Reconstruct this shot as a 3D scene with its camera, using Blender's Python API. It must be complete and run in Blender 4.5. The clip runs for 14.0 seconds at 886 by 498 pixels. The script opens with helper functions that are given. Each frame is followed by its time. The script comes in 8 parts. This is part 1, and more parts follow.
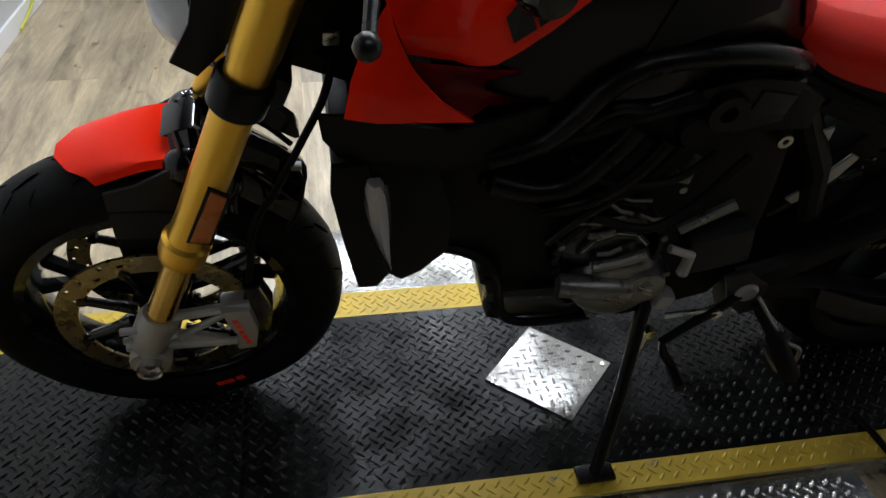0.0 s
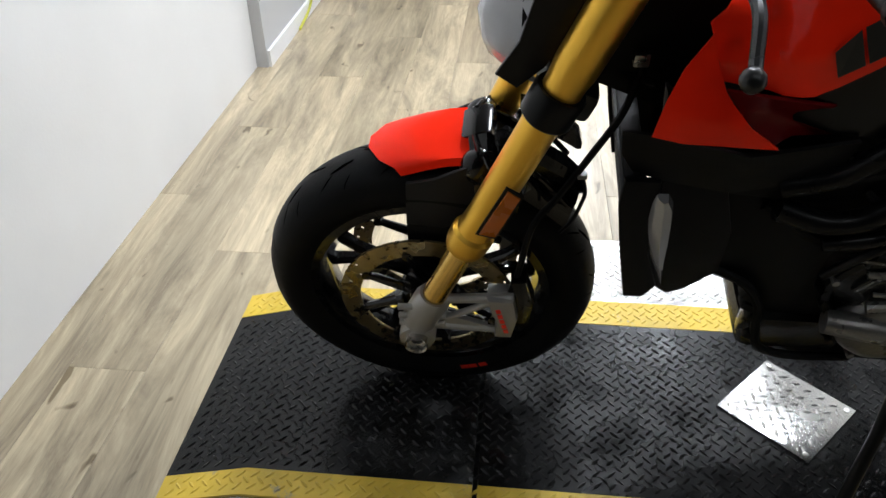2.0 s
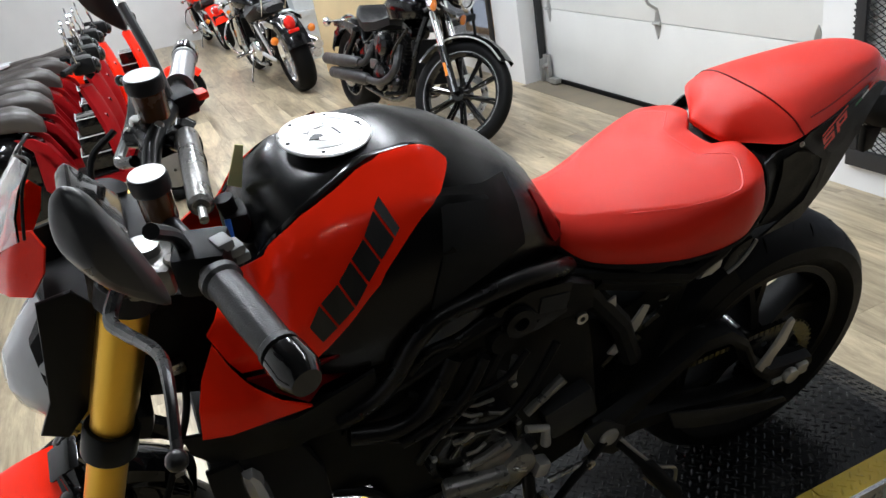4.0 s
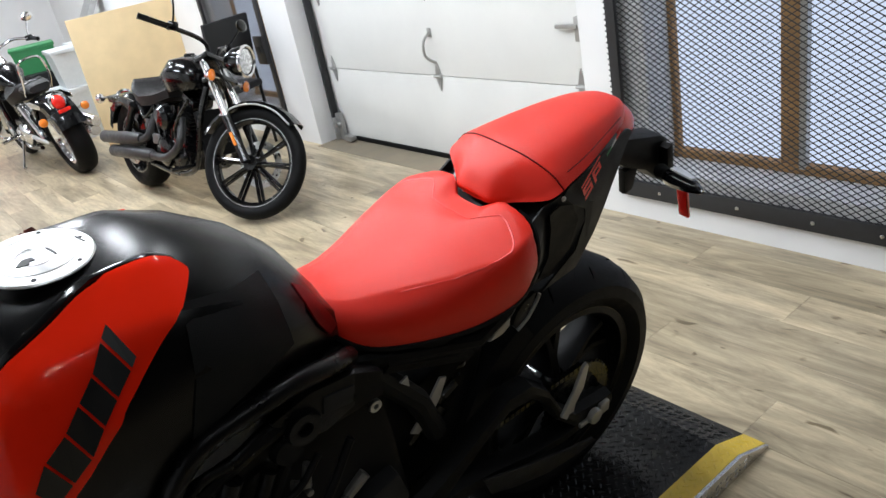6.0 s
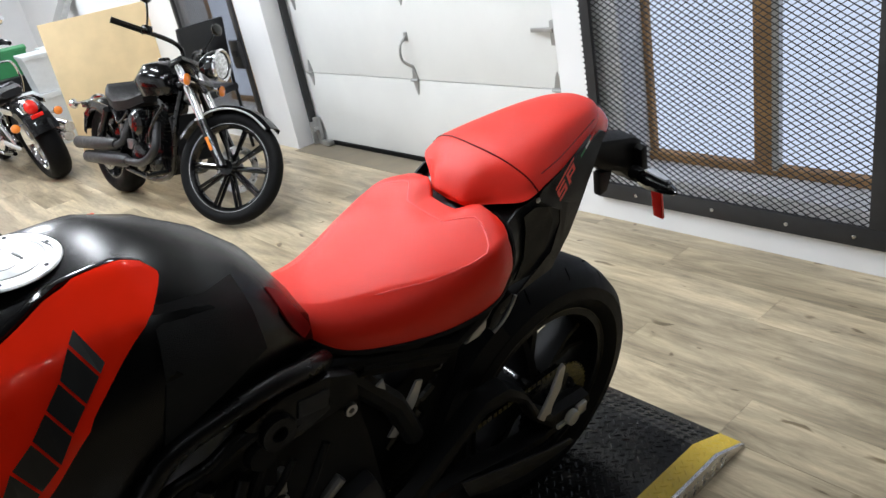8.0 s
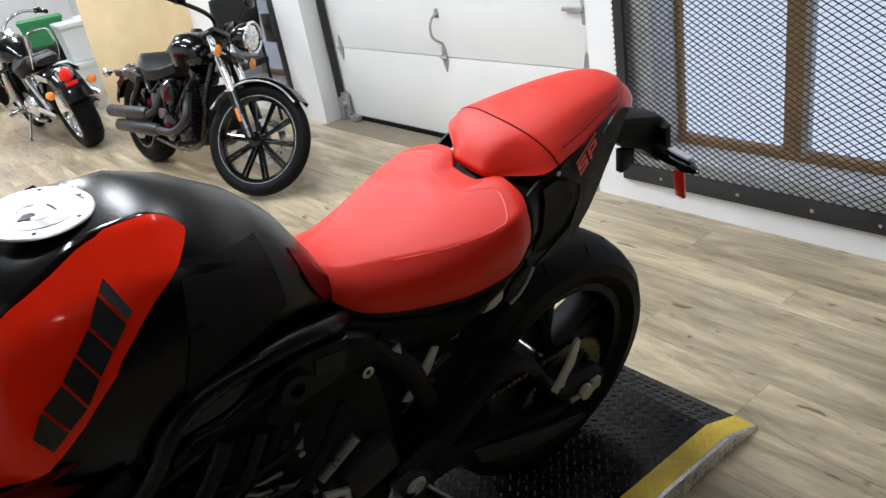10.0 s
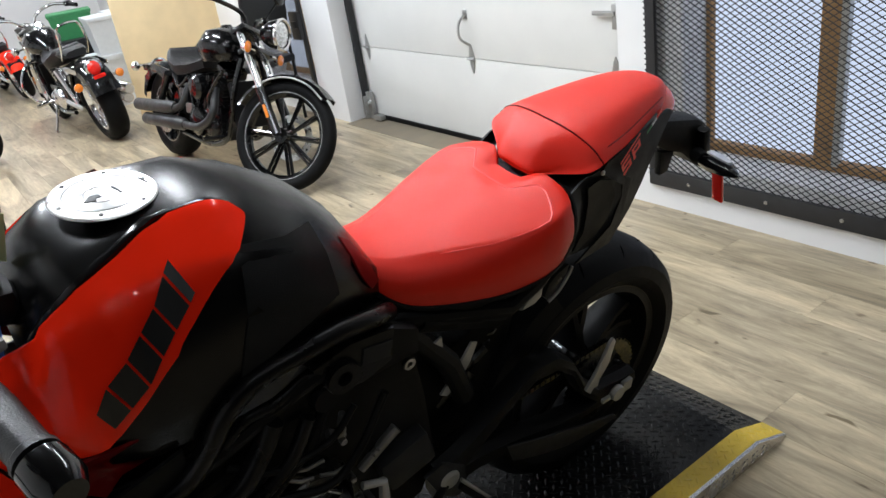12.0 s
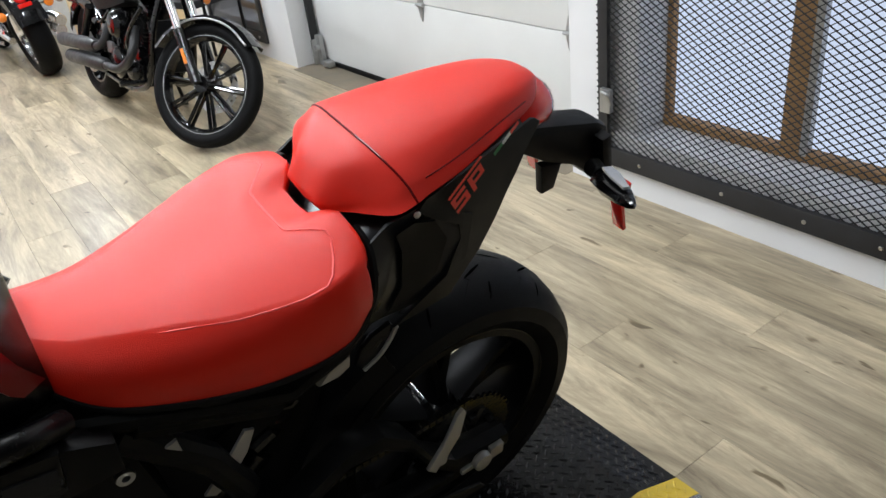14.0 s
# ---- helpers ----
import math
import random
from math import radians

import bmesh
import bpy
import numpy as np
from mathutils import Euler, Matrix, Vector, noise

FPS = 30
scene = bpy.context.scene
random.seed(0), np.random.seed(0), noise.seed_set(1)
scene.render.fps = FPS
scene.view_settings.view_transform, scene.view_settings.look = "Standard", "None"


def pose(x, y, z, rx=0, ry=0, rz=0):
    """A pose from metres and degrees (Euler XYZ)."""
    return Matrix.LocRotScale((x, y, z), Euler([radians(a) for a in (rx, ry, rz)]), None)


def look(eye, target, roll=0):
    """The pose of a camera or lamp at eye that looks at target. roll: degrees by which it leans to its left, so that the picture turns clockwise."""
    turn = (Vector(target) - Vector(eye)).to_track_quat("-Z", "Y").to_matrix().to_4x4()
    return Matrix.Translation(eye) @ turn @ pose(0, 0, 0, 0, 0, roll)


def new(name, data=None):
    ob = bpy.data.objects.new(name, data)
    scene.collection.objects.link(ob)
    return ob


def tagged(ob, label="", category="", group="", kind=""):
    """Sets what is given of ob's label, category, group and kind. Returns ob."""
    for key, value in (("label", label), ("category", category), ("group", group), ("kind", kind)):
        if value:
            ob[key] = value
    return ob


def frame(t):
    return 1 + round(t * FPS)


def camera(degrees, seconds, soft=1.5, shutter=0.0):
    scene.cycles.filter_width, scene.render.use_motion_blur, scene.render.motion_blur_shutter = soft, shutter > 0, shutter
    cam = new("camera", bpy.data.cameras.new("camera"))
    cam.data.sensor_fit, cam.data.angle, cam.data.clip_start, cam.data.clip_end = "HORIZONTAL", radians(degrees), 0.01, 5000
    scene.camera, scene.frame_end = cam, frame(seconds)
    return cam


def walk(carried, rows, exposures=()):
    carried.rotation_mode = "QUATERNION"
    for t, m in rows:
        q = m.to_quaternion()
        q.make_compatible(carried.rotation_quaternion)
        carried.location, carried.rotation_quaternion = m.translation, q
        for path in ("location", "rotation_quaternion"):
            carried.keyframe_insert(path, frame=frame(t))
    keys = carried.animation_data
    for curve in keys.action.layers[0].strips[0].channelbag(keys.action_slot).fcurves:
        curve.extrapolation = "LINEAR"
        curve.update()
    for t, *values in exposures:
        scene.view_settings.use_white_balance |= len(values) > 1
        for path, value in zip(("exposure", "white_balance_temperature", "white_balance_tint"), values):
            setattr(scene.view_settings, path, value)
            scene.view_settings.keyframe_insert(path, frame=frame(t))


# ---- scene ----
cam = camera(60.8, 14.0)
PATH = [
    (0, (0.275, -1.063, 1.129), (0.608, 0.52, -0.048), 2.9),
    (0.5, (0.217, -1.063, 1.136), (0.368, 0.557, -0.028), 3.7),
    (1, (0.174, -1.077, 1.14), (0.17, 0.556, -0.015), 3.9),
    (1.5, (0.153, -1.097, 1.144), (0.057, 0.543, 0.004), 3.6),
    (2, (0.156, -1.123, 1.164), (-0.012, 0.494, -0.001), -0.5),
    (2.5, (0.198, -1.144, 1.234), (0.162, 0.558, 0.184), -2.9),
    (3, (0.251, -1.158, 1.301), (0.423, 0.593, 0.35), -4.5),
    (3.5, (0.328, -1.155, 1.328), (0.761, 0.588, 0.449), -7.9),
    (4, (0.377, -1.167, 1.334), (0.977, 0.535, 0.471), -10.3),
    (4.2, (0.399, -1.160, 1.330), (1.081, 0.512, 0.471), -10.4),
    (6.5, (0.5, -1.131, 1.341), (1.559, 0.356, 0.522), -11.8),
    (7, (0.502, -1.13, 1.34), (1.579, 0.344, 0.522), -11.6),
    (9.5, (0.495, -1.152, 1.325), (1.535, 0.332, 0.479), -10.9),
    (10, (0.489, -1.162, 1.324), (1.494, 0.34, 0.467), -10.6),
    (10.5, (0.479, -1.185, 1.327), (1.465, 0.349, 0.506), -10.8),
    (11, (0.491, -1.181, 1.322), (1.481, 0.341, 0.484), -11.5),
    (11.5, (0.469, -1.162, 1.322), (1.428, 0.382, 0.487), -10.7),
    (12, (0.438, -1.143, 1.325), (1.42, 0.381, 0.48), -9.4),
    (12.5, (0.406, -1.126, 1.319), (1.428, 0.337, 0.416), -10.1),
    (13, (0.492, -1.086, 1.296), (1.542, 0.312, 0.325), -9.7),
    (13.5, (0.738, -1.053, 1.315), (1.679, 0.517, 0.509), -8.4),
    (14, (0.911, -0.991, 1.268), (1.844, 0.476, 0.279), -7.4),
]
walk(cam, [(t, look(eye, target, roll)) for t, eye, target, roll in PATH], [(0, -0.6), (0.5, -0.48), (1.0, -0.24), (1.6, -0.12), (2.2, -0.09), (3, -0.13), (4, -0.17), (6.5, -0.08), (9.5, -0.13), (12.5, -0.15), (13, -0.18), (13.5, -0.13), (14, -0.2)])

# ---- light ----
world = bpy.data.worlds.new("world")
scene.world = world
world.use_nodes = True
world.node_tree.nodes["Background"].inputs[0].default_value = (0.75, 0.85, 1.0, 1)
world.node_tree.nodes["Background"].inputs[1].default_value = 0.01
scene.view_settings.exposure = 0.0

FLOOR = -0.05
CEIL = 2.75


# ---- materials ----
def material(name, base, rough=0.5, metal=0.0, coat=0.0, noise_scale=30.0, vary=0.12, bump=0.0, bump_scale=200.0,
             rough_vary=0.1, coat_rough=0.05, specular=0.5):
    m = bpy.data.materials.new(name)
    m.use_nodes = True
    nt = m.node_tree
    b = nt.nodes["Principled BSDF"]
    b.inputs["Roughness"].default_value = rough
    b.inputs["Metallic"].default_value = metal
    b.inputs["Coat Weight"].default_value = coat
    b.inputs["Coat Roughness"].default_value = coat_rough
    b.inputs["Specular IOR Level"].default_value = specular
    co = nt.nodes.new("ShaderNodeTexCoord")
    n = nt.nodes.new("ShaderNodeTexNoise")
    n.inputs["Scale"].default_value = noise_scale
    n.inputs["Detail"].default_value = 6
    nt.links.new(co.outputs["Object"], n.inputs["Vector"])
    big = nt.nodes.new("ShaderNodeTexNoise")
    big.inputs["Scale"].default_value = noise_scale / 9
    big.inputs["Detail"].default_value = 3
    nt.links.new(co.outputs["Object"], big.inputs["Vector"])
    add = nt.nodes.new("ShaderNodeMath")
    add.operation = "ADD"
    nt.links.new(n.outputs["Fac"], add.inputs[0])
    nt.links.new(big.outputs["Fac"], add.inputs[1])
    r = nt.nodes.new("ShaderNodeMapRange")
    r.inputs["From Min"].default_value, r.inputs["From Max"].default_value = 0.6, 1.4
    r.inputs["To Min"].default_value, r.inputs["To Max"].default_value = 1 - vary, 1 + vary
    nt.links.new(add.outputs[0], r.inputs["Value"])
    mul = nt.nodes.new("ShaderNodeVectorMath")
    mul.operation = "SCALE"
    mul.inputs[0].default_value = base
    nt.links.new(r.outputs[0], mul.inputs["Scale"])
    nt.links.new(mul.outputs[0], b.inputs["Base Color"])
    rr = nt.nodes.new("ShaderNodeMapRange")
    rr.inputs["From Min"].default_value, rr.inputs["From Max"].default_value = 0.3, 0.7
    rr.inputs["To Min"].default_value, rr.inputs["To Max"].default_value = max(rough - rough_vary * rough, 0.01), min(rough + rough_vary, 1)
    nt.links.new(n.outputs["Fac"], rr.inputs["Value"])
    nt.links.new(rr.outputs[0], b.inputs["Roughness"])
    if bump:
        f = nt.nodes.new("ShaderNodeTexNoise")
        f.inputs["Scale"].default_value = bump_scale
        f.inputs["Detail"].default_value = 4
        nt.links.new(co.outputs["Object"], f.inputs["Vector"])
        bp = nt.nodes.new("ShaderNodeBump")
        bp.inputs["Strength"].default_value = bump
        bp.inputs["Distance"].default_value = 0.002
        nt.links.new(f.outputs["Fac"], bp.inputs["Height"])
        nt.links.new(bp.outputs[0], b.inputs["Normal"])
    return m


def glowing(name, colour, strength):
    m = bpy.data.materials.new(name)
    m.use_nodes = True
    nt = m.node_tree
    nt.nodes.remove(nt.nodes["Principled BSDF"])
    e = nt.nodes.new("ShaderNodeEmission")
    e.inputs[0].default_value = (*colour, 1)
    e.inputs[1].default_value = strength
    nt.links.new(e.outputs[0], nt.nodes["Material Output"].inputs[0])
    return m


def glassy(name, colour, rough=0.05, ior=1.45):
    m = bpy.data.materials.new(name)
    m.use_nodes = True
    b = m.node_tree.nodes["Principled BSDF"]
    b.inputs["Base Color"].default_value = (*colour, 1)
    b.inputs["Roughness"].default_value = rough
    b.inputs["IOR"].default_value = ior
    b.inputs["Transmission Weight"].default_value = 1.0
    return m


RED = material("red_paint", (0.95, 0.022, 0.004), 0.3, coat=0.36, vary=0.04, coat_rough=0.03, specular=0.05)
VINYL = material("red_vinyl", (0.75, 0.018, 0.005), 0.37, vary=0.06, bump=0.3, bump_scale=900, noise_scale=12, specular=0.36)
VINYLGLINT = material("red_vinyl_ridge_highlight", (0.9, 0.06, 0.048), 0.42, vary=0.05, specular=0.5)
BLACKGLOSS = material("black_gloss", (0.002, 0.002, 0.0022), 0.2, coat=0.7, vary=0.2, specular=0.1)
SATIN = material("satin_black_paint", (0.004, 0.004, 0.0042), 0.3, vary=0.15, noise_scale=14, specular=0.2)
TANKBLACK = material("black_tank_lacquer", (0.0025, 0.0025, 0.0026), 0.26, coat=0.0, vary=0.05, noise_scale=14, specular=0.22, rough_vary=0.0)
KNEEPAD = material("dark_grey_knee_pad", (0.009, 0.0095, 0.0098), 0.5, vary=0.2, noise_scale=60, bump=0.5, bump_scale=700, specular=0.12)
EDGEGLOSS = material("black_unlit_edge", (0.0025, 0.0025, 0.0026), 0.12, vary=0.15, specular=0.15, rough_vary=0.05)
CAPTOP = material("pale_grey_cap_print", (0.52, 0.52, 0.53), 0.4, vary=0.1)
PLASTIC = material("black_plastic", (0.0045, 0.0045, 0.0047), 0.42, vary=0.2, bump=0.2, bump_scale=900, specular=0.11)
SHEEN = material("black_semi_gloss_coat", (0.003, 0.003, 0.0033), 0.27, vary=0.2, specular=0.18, bump=0.25, bump_scale=150)
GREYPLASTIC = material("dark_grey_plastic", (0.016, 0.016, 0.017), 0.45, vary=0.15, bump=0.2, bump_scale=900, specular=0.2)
CARBON = material("graphite_plastic", (0.008, 0.008, 0.009), 0.28, vary=0.15, specular=0.45, rough_vary=0.03)
MIRRORGREY = material("satin_grey_mirror_shell", (0.022, 0.022, 0.0235), 0.3, vary=0.12, noise_scale=14, specular=0.5)
RUBBER = material("tyre_rubber", (0.006, 0.006, 0.0063), 0.5, vary=0.25, bump=0.3, bump_scale=350, noise_scale=20, specular=0.08)
TYREDARK = material("worn_black_tyre", (0.0035, 0.0035, 0.0037), 0.55, vary=0.25, bump=0.3, bump_scale=350, noise_scale=20, specular=0.10)
GROOVE = material("tyre_groove", (0.001, 0.001, 0.001), 0.95, specular=0.0)
GOLD = material("gold_anodised", (0.88, 0.51, 0.07), 0.3, metal=1.0, vary=0.05, noise_scale=8)
GOLDROD = material("gold_stanchion", (0.72, 0.47, 0.13), 0.16, metal=1.0, vary=0.04)
ALU = material("cast_aluminium", (0.27, 0.265, 0.26), 0.4, metal=0.9, vary=0.12, bump=0.25, bump_scale=500)
BRIGHTCAST = material("bright_cast_metal", (0.38, 0.37, 0.35), 0.35, metal=0.5, vary=0.12, bump=0.2, bump_scale=400)
CASTGREY = material("engine_cast_grey", (0.21, 0.205, 0.195), 0.27, metal=0.7, vary=0.25, bump=0.5, bump_scale=140, specular=0.3)
DARKCAST = material("engine_cast_black", (0.004, 0.004, 0.004), 0.17, metal=0.0, vary=0.25, bump=0.5, bump_scale=120, specular=0.42)
STEEL = material("brushed_steel", (0.55, 0.54, 0.52), 0.25, metal=1.0, vary=0.08)
CHROME = material("chrome", (0.78, 0.78, 0.79), 0.06, metal=1.0, vary=0.02)
DISC = material("brake_disc_steel", (0.44, 0.36, 0.21), 0.25, metal=1.0, vary=0.15, noise_scale=60)
RIMLINE = material("dull_gold_line", (0.03, 0.022, 0.01), 0.5, metal=0.3, vary=0.2)
MATTEPIPE = material("matte_black_pipe", (0.018, 0.018, 0.019), 0.42, metal=0.2, vary=0.15)
ORANGE = material("orange_lens", (0.75, 0.2, 0.02), 0.2, coat=0.6, vary=0.05)
AMBER = material("amber_reflector", (0.48, 0.12, 0.006), 0.25, coat=0.2, vary=0.12, noise_scale=30)
REDLENS = material("red_lens", (0.72, 0.016, 0.010), 0.15, coat=0.8, vary=0.1)
CLEAR = glassy("clear_plastic", (0.95, 0.96, 0.97), 0.03)
LAMPGLASS = material("mirrored_lamp_glass", (0.62, 0.63, 0.64), 0.22, metal=0.75, coat=0.8, vary=0.35, noise_scale=70, bump=0.5, bump_scale=90)
LENS = material("frosted_headlight", (0.40, 0.41, 0.43), 0.15, coat=0.8, vary=0.1)
TEARDROP = material("silvered_indicator_lens", (0.42, 0.42, 0.43), 0.16, metal=0.55, coat=0.6, vary=0.2, noise_scale=16)
FLUID = material("amber_reservoir_plastic", (0.07, 0.027, 0.009), 0.2, coat=0.3, vary=0.2)
WHITEPRINT = material("white_print", (0.8, 0.8, 0.8), 0.5)
REDPRINT = material("red_print", (0.92, 0.035, 0.014), 0.45)
BLACKPRINT = material("black_print", (0.006, 0.006, 0.006), 0.4)
GREENPRINT = material("green_print", (0.02, 0.2, 0.06), 0.5)
DARKWALL = material("dark_grey_wall_paint", (0.05, 0.05, 0.053), 0.75, vary=0.06, noise_scale=4, bump=0.15, bump_scale=120)
WALLPAINT = material("white_wall_paint", (0.72, 0.72, 0.72), 0.55, vary=0.05, noise_scale=4, bump=0.15, bump_scale=120)
SHADEDWALL = material("shaded_grey_wall_paint", (0.47, 0.47, 0.475), 0.6, vary=0.05, noise_scale=4, bump=0.15, bump_scale=120)
CEILPAINT = material("dark_ceiling_paint", (0.12, 0.12, 0.125), 0.8, vary=0.08, noise_scale=3)
DOORPAINT = material("white_door_panel", (0.66, 0.66, 0.64), 0.5, vary=0.07, noise_scale=3, bump=0.2, bump_scale=60)
FRAMESTEEL = material("dark_painted_steel", (0.03, 0.03, 0.032), 0.5, metal=0.4, vary=0.3, bump=0.3, bump_scale=80)
MESHSTEEL = material("black_expanded_steel", (0.025, 0.025, 0.026), 0.55, metal=0.3, vary=0.2)
FRAMEWOOD = material("brown_window_wood", (0.33, 0.18, 0.065), 0.6, vary=0.3, noise_scale=18, bump=0.4, bump_scale=60)
SILL = material("dusty_grey_sill", (0.72, 0.72, 0.72), 0.8, vary=0.25, noise_scale=20, bump=0.5, bump_scale=120)
GALV = material("galvanised_steel", (0.42, 0.42, 0.41), 0.42, metal=0.8, vary=0.2, noise_scale=25)
PLY = material("plywood", (0.8, 0.62, 0.36), 0.6, vary=0.14, noise_scale=5, bump=0.2, bump_scale=60)
YELLOW = material("yellow_floor_paint", (0.62, 0.43, 0.045), 0.45, vary=0.22, noise_scale=14, bump=0.25, bump_scale=150)


def worn(m, under, low, high, scale):
    """Paint rubbed through in patches to what lies under it."""
    nt = m.node_tree
    b = nt.nodes["Principled BSDF"]
    paint = b.inputs["Base Color"].links[0].from_socket
    co = nt.nodes.new("ShaderNodeTexCoord")
    n = nt.nodes.new("ShaderNodeTexNoise")
    n.inputs["Scale"].default_value, n.inputs["Detail"].default_value, n.inputs["Roughness"].default_value = scale, 9, 0.72
    nt.links.new(co.outputs["Object"], n.inputs["Vector"])
    r = nt.nodes.new("ShaderNodeMapRange")
    r.inputs["From Min"].default_value, r.inputs["From Max"].default_value = low, high
    nt.links.new(n.outputs["Fac"], r.inputs["Value"])
    mx = nt.nodes.new("ShaderNodeMix")
    mx.data_type = "RGBA"
    nt.links.new(r.outputs[0], mx.inputs["Factor"])
    nt.links.new(paint, mx.inputs[6])
    mx.inputs[7].default_value = (*under, 1)
    nt.links.new(mx.outputs[2], b.inputs["Base Color"])


worn(YELLOW, (0.27, 0.25, 0.20), 0.60, 0.66, 11)
TREADBLACK = material("black_painted_tread_plate", (0.006, 0.006, 0.0062), 0.17, vary=0.4, noise_scale=9, bump=0.2, bump_scale=200, specular=0.24, rough_vary=0.22)
TREADSILVER = material("bare_aluminium_tread_plate", (0.62, 0.61, 0.59), 0.2, metal=0.92, vary=0.15, noise_scale=12, bump=0.2, bump_scale=250)
CONCRETE = material("stained_concrete", (0.21, 0.175, 0.125), 0.7, vary=0.3, noise_scale=7, bump=0.4, bump_scale=90)
BROWNSEAT = material("brown_vinyl", (0.040, 0.034, 0.030), 0.38, vary=0.12, bump=0.2, bump_scale=500, specular=0.5)
BLACKSEAT = material("black_vinyl", (0.012, 0.012, 0.0125), 0.45, vary=0.15, bump=0.25, bump_scale=500, specular=0.3)
TUNNELRED = material("red_scooter_plastic", (0.24, 0.004, 0.006), 0.35, coat=0.12, vary=0.08, specular=0.12)
SHIELDRED = material("dark_red_shield_plastic", (0.26, 0.004, 0.006), 0.5, vary=0.08, specular=0.08)
MAROON = material("dark_red_gloss", (0.13, 0.002, 0.003), 0.3, coat=0.2, vary=0.05, specular=0.1)
CORD = material("yellow_green_cord", (0.5, 0.5, 0.05), 0.5)
BEIGE = material("beige_plastic", (0.5, 0.42, 0.28), 0.5)
BROWNPLASTIC = material("brown_grey_plastic", (0.16, 0.135, 0.11), 0.5)
GREENBOX = material("green_plastic", (0.03, 0.2, 0.07), 0.5)
SWITCHGREY = material("mid_grey_plastic", (0.16, 0.16, 0.165), 0.45)
BOXGREY = material("light_grey_plastic", (0.55, 0.57, 0.58), 0.5, vary=0.08)
PAGE = material("pale_yellow_tag", (0.6, 0.6, 0.3), 0.6)
BLUE = material("blue_cable", (0.02, 0.12, 0.5), 0.4)
DAYLIGHT = glowing("daylight_behind_frosted_glass", (0.70, 0.80, 1.0), 1.02)
TUBE = glowing("lamp_tube", (1.0, 0.96, 0.9), 14.0)


def wood_floor():
    m = bpy.data.materials.new("greyed_oak_vinyl_plank")
    m.use_nodes = True
    nt = m.node_tree
    b = nt.nodes["Principled BSDF"]
    co = nt.nodes.new("ShaderNodeTexCoord")
    info = nt.nodes.new("ShaderNodeObjectInfo")
    off = nt.nodes.new("ShaderNodeVectorMath")
    off.operation = "MULTIPLY_ADD"
    comb = nt.nodes.new("ShaderNodeCombineXYZ")
    for i in range(3):
        nt.links.new(info.outputs["Random"], comb.inputs[i])
    off.inputs[1].default_value = (37, 91, 13)
    nt.links.new(comb.outputs[0], off.inputs[0])
    nt.links.new(co.outputs["Object"], off.inputs[2])

    def grain(scale, stretch, detail, rough):
        mp = nt.nodes.new("ShaderNodeMapping")
        mp.inputs["Scale"].default_value = (1, stretch, 1)
        nt.links.new(off.outputs[0], mp.inputs["Vector"])
        n = nt.nodes.new("ShaderNodeTexNoise")
        n.inputs["Scale"].default_value, n.inputs["Detail"].default_value, n.inputs["Roughness"].default_value = scale, detail, rough
        n.inputs["Distortion"].default_value = 0.6
        nt.links.new(mp.outputs[0], n.inputs["Vector"])
        return n

    broad, fine = grain(9, 0.15, 6, 0.72), grain(60, 0.05, 6, 0.7)
    knot = grain(16, 0.45, 2, 0.5)
    ramp = nt.nodes.new("ShaderNodeValToRGB")
    e = ramp.color_ramp.elements
    e[0].position, e[0].color = 0.33, (0.18, 0.146, 0.098, 1)
    e[1].position, e[1].color = 0.66, (0.55, 0.459, 0.310, 1)
    mid = ramp.color_ramp.elements.new(0.48)
    mid.color = (0.35, 0.287, 0.192, 1)
    nt.links.new(broad.outputs["Fac"], ramp.inputs[0])
    r2 = nt.nodes.new("ShaderNodeValToRGB")
    r2.color_ramp.elements[0].position, r2.color_ramp.elements[0].color = 0.32, (0.80, 0.79, 0.78, 1)
    r2.color_ramp.elements[1].position, r2.color_ramp.elements[1].color = 0.6, (1.08, 1.08, 1.08, 1)
    nt.links.new(fine.outputs["Fac"], r2.inputs[0])
    mx = nt.nodes.new("ShaderNodeMix")
    mx.data_type, mx.blend_type = "RGBA", "MULTIPLY"
    mx.inputs["Factor"].default_value = 1
    nt.links.new(ramp.outputs[0], mx.inputs[6])
    nt.links.new(r2.outputs[0], mx.inputs[7])
    r3 = nt.nodes.new("ShaderNodeValToRGB")
    r3.color_ramp.elements[0].position, r3.color_ramp.elements[0].color = 0.68, (1, 1, 1, 1)
    r3.color_ramp.elements[1].position, r3.color_ramp.elements[1].color = 0.73, (0.36, 0.32, 0.26, 1)
    nt.links.new(knot.outputs["Fac"], r3.inputs[0])
    mk = nt.nodes.new("ShaderNodeMix")
    mk.data_type, mk.blend_type = "RGBA", "MULTIPLY"
    mk.inputs["Factor"].default_value = 1
    nt.links.new(mx.outputs[2], mk.inputs[6])
    nt.links.new(r3.outputs[0], mk.inputs[7])
    tone = nt.nodes.new("ShaderNodeMapRange")
    tone.inputs["To Min"].default_value, tone.inputs["To Max"].default_value = 0.80, 1.20
    nt.links.new(info.outputs["Random"], tone.inputs["Value"])
    sc = nt.nodes.new("ShaderNodeVectorMath")
    sc.operation = "SCALE"
    nt.links.new(mk.outputs[2], sc.inputs[0])
    nt.links.new(tone.outputs[0], sc.inputs["Scale"])
    nt.links.new(sc.outputs[0], b.inputs["Base Color"])
    b.inputs["Roughness"].default_value = 0.31
    bp = nt.nodes.new("ShaderNodeBump")
    bp.inputs["Strength"].default_value, bp.inputs["Distance"].default_value = 0.2, 0.001
    nt.links.new(fine.outputs["Fac"], bp.inputs["Height"])
    nt.links.new(bp.outputs[0], b.inputs["Normal"])
    return m


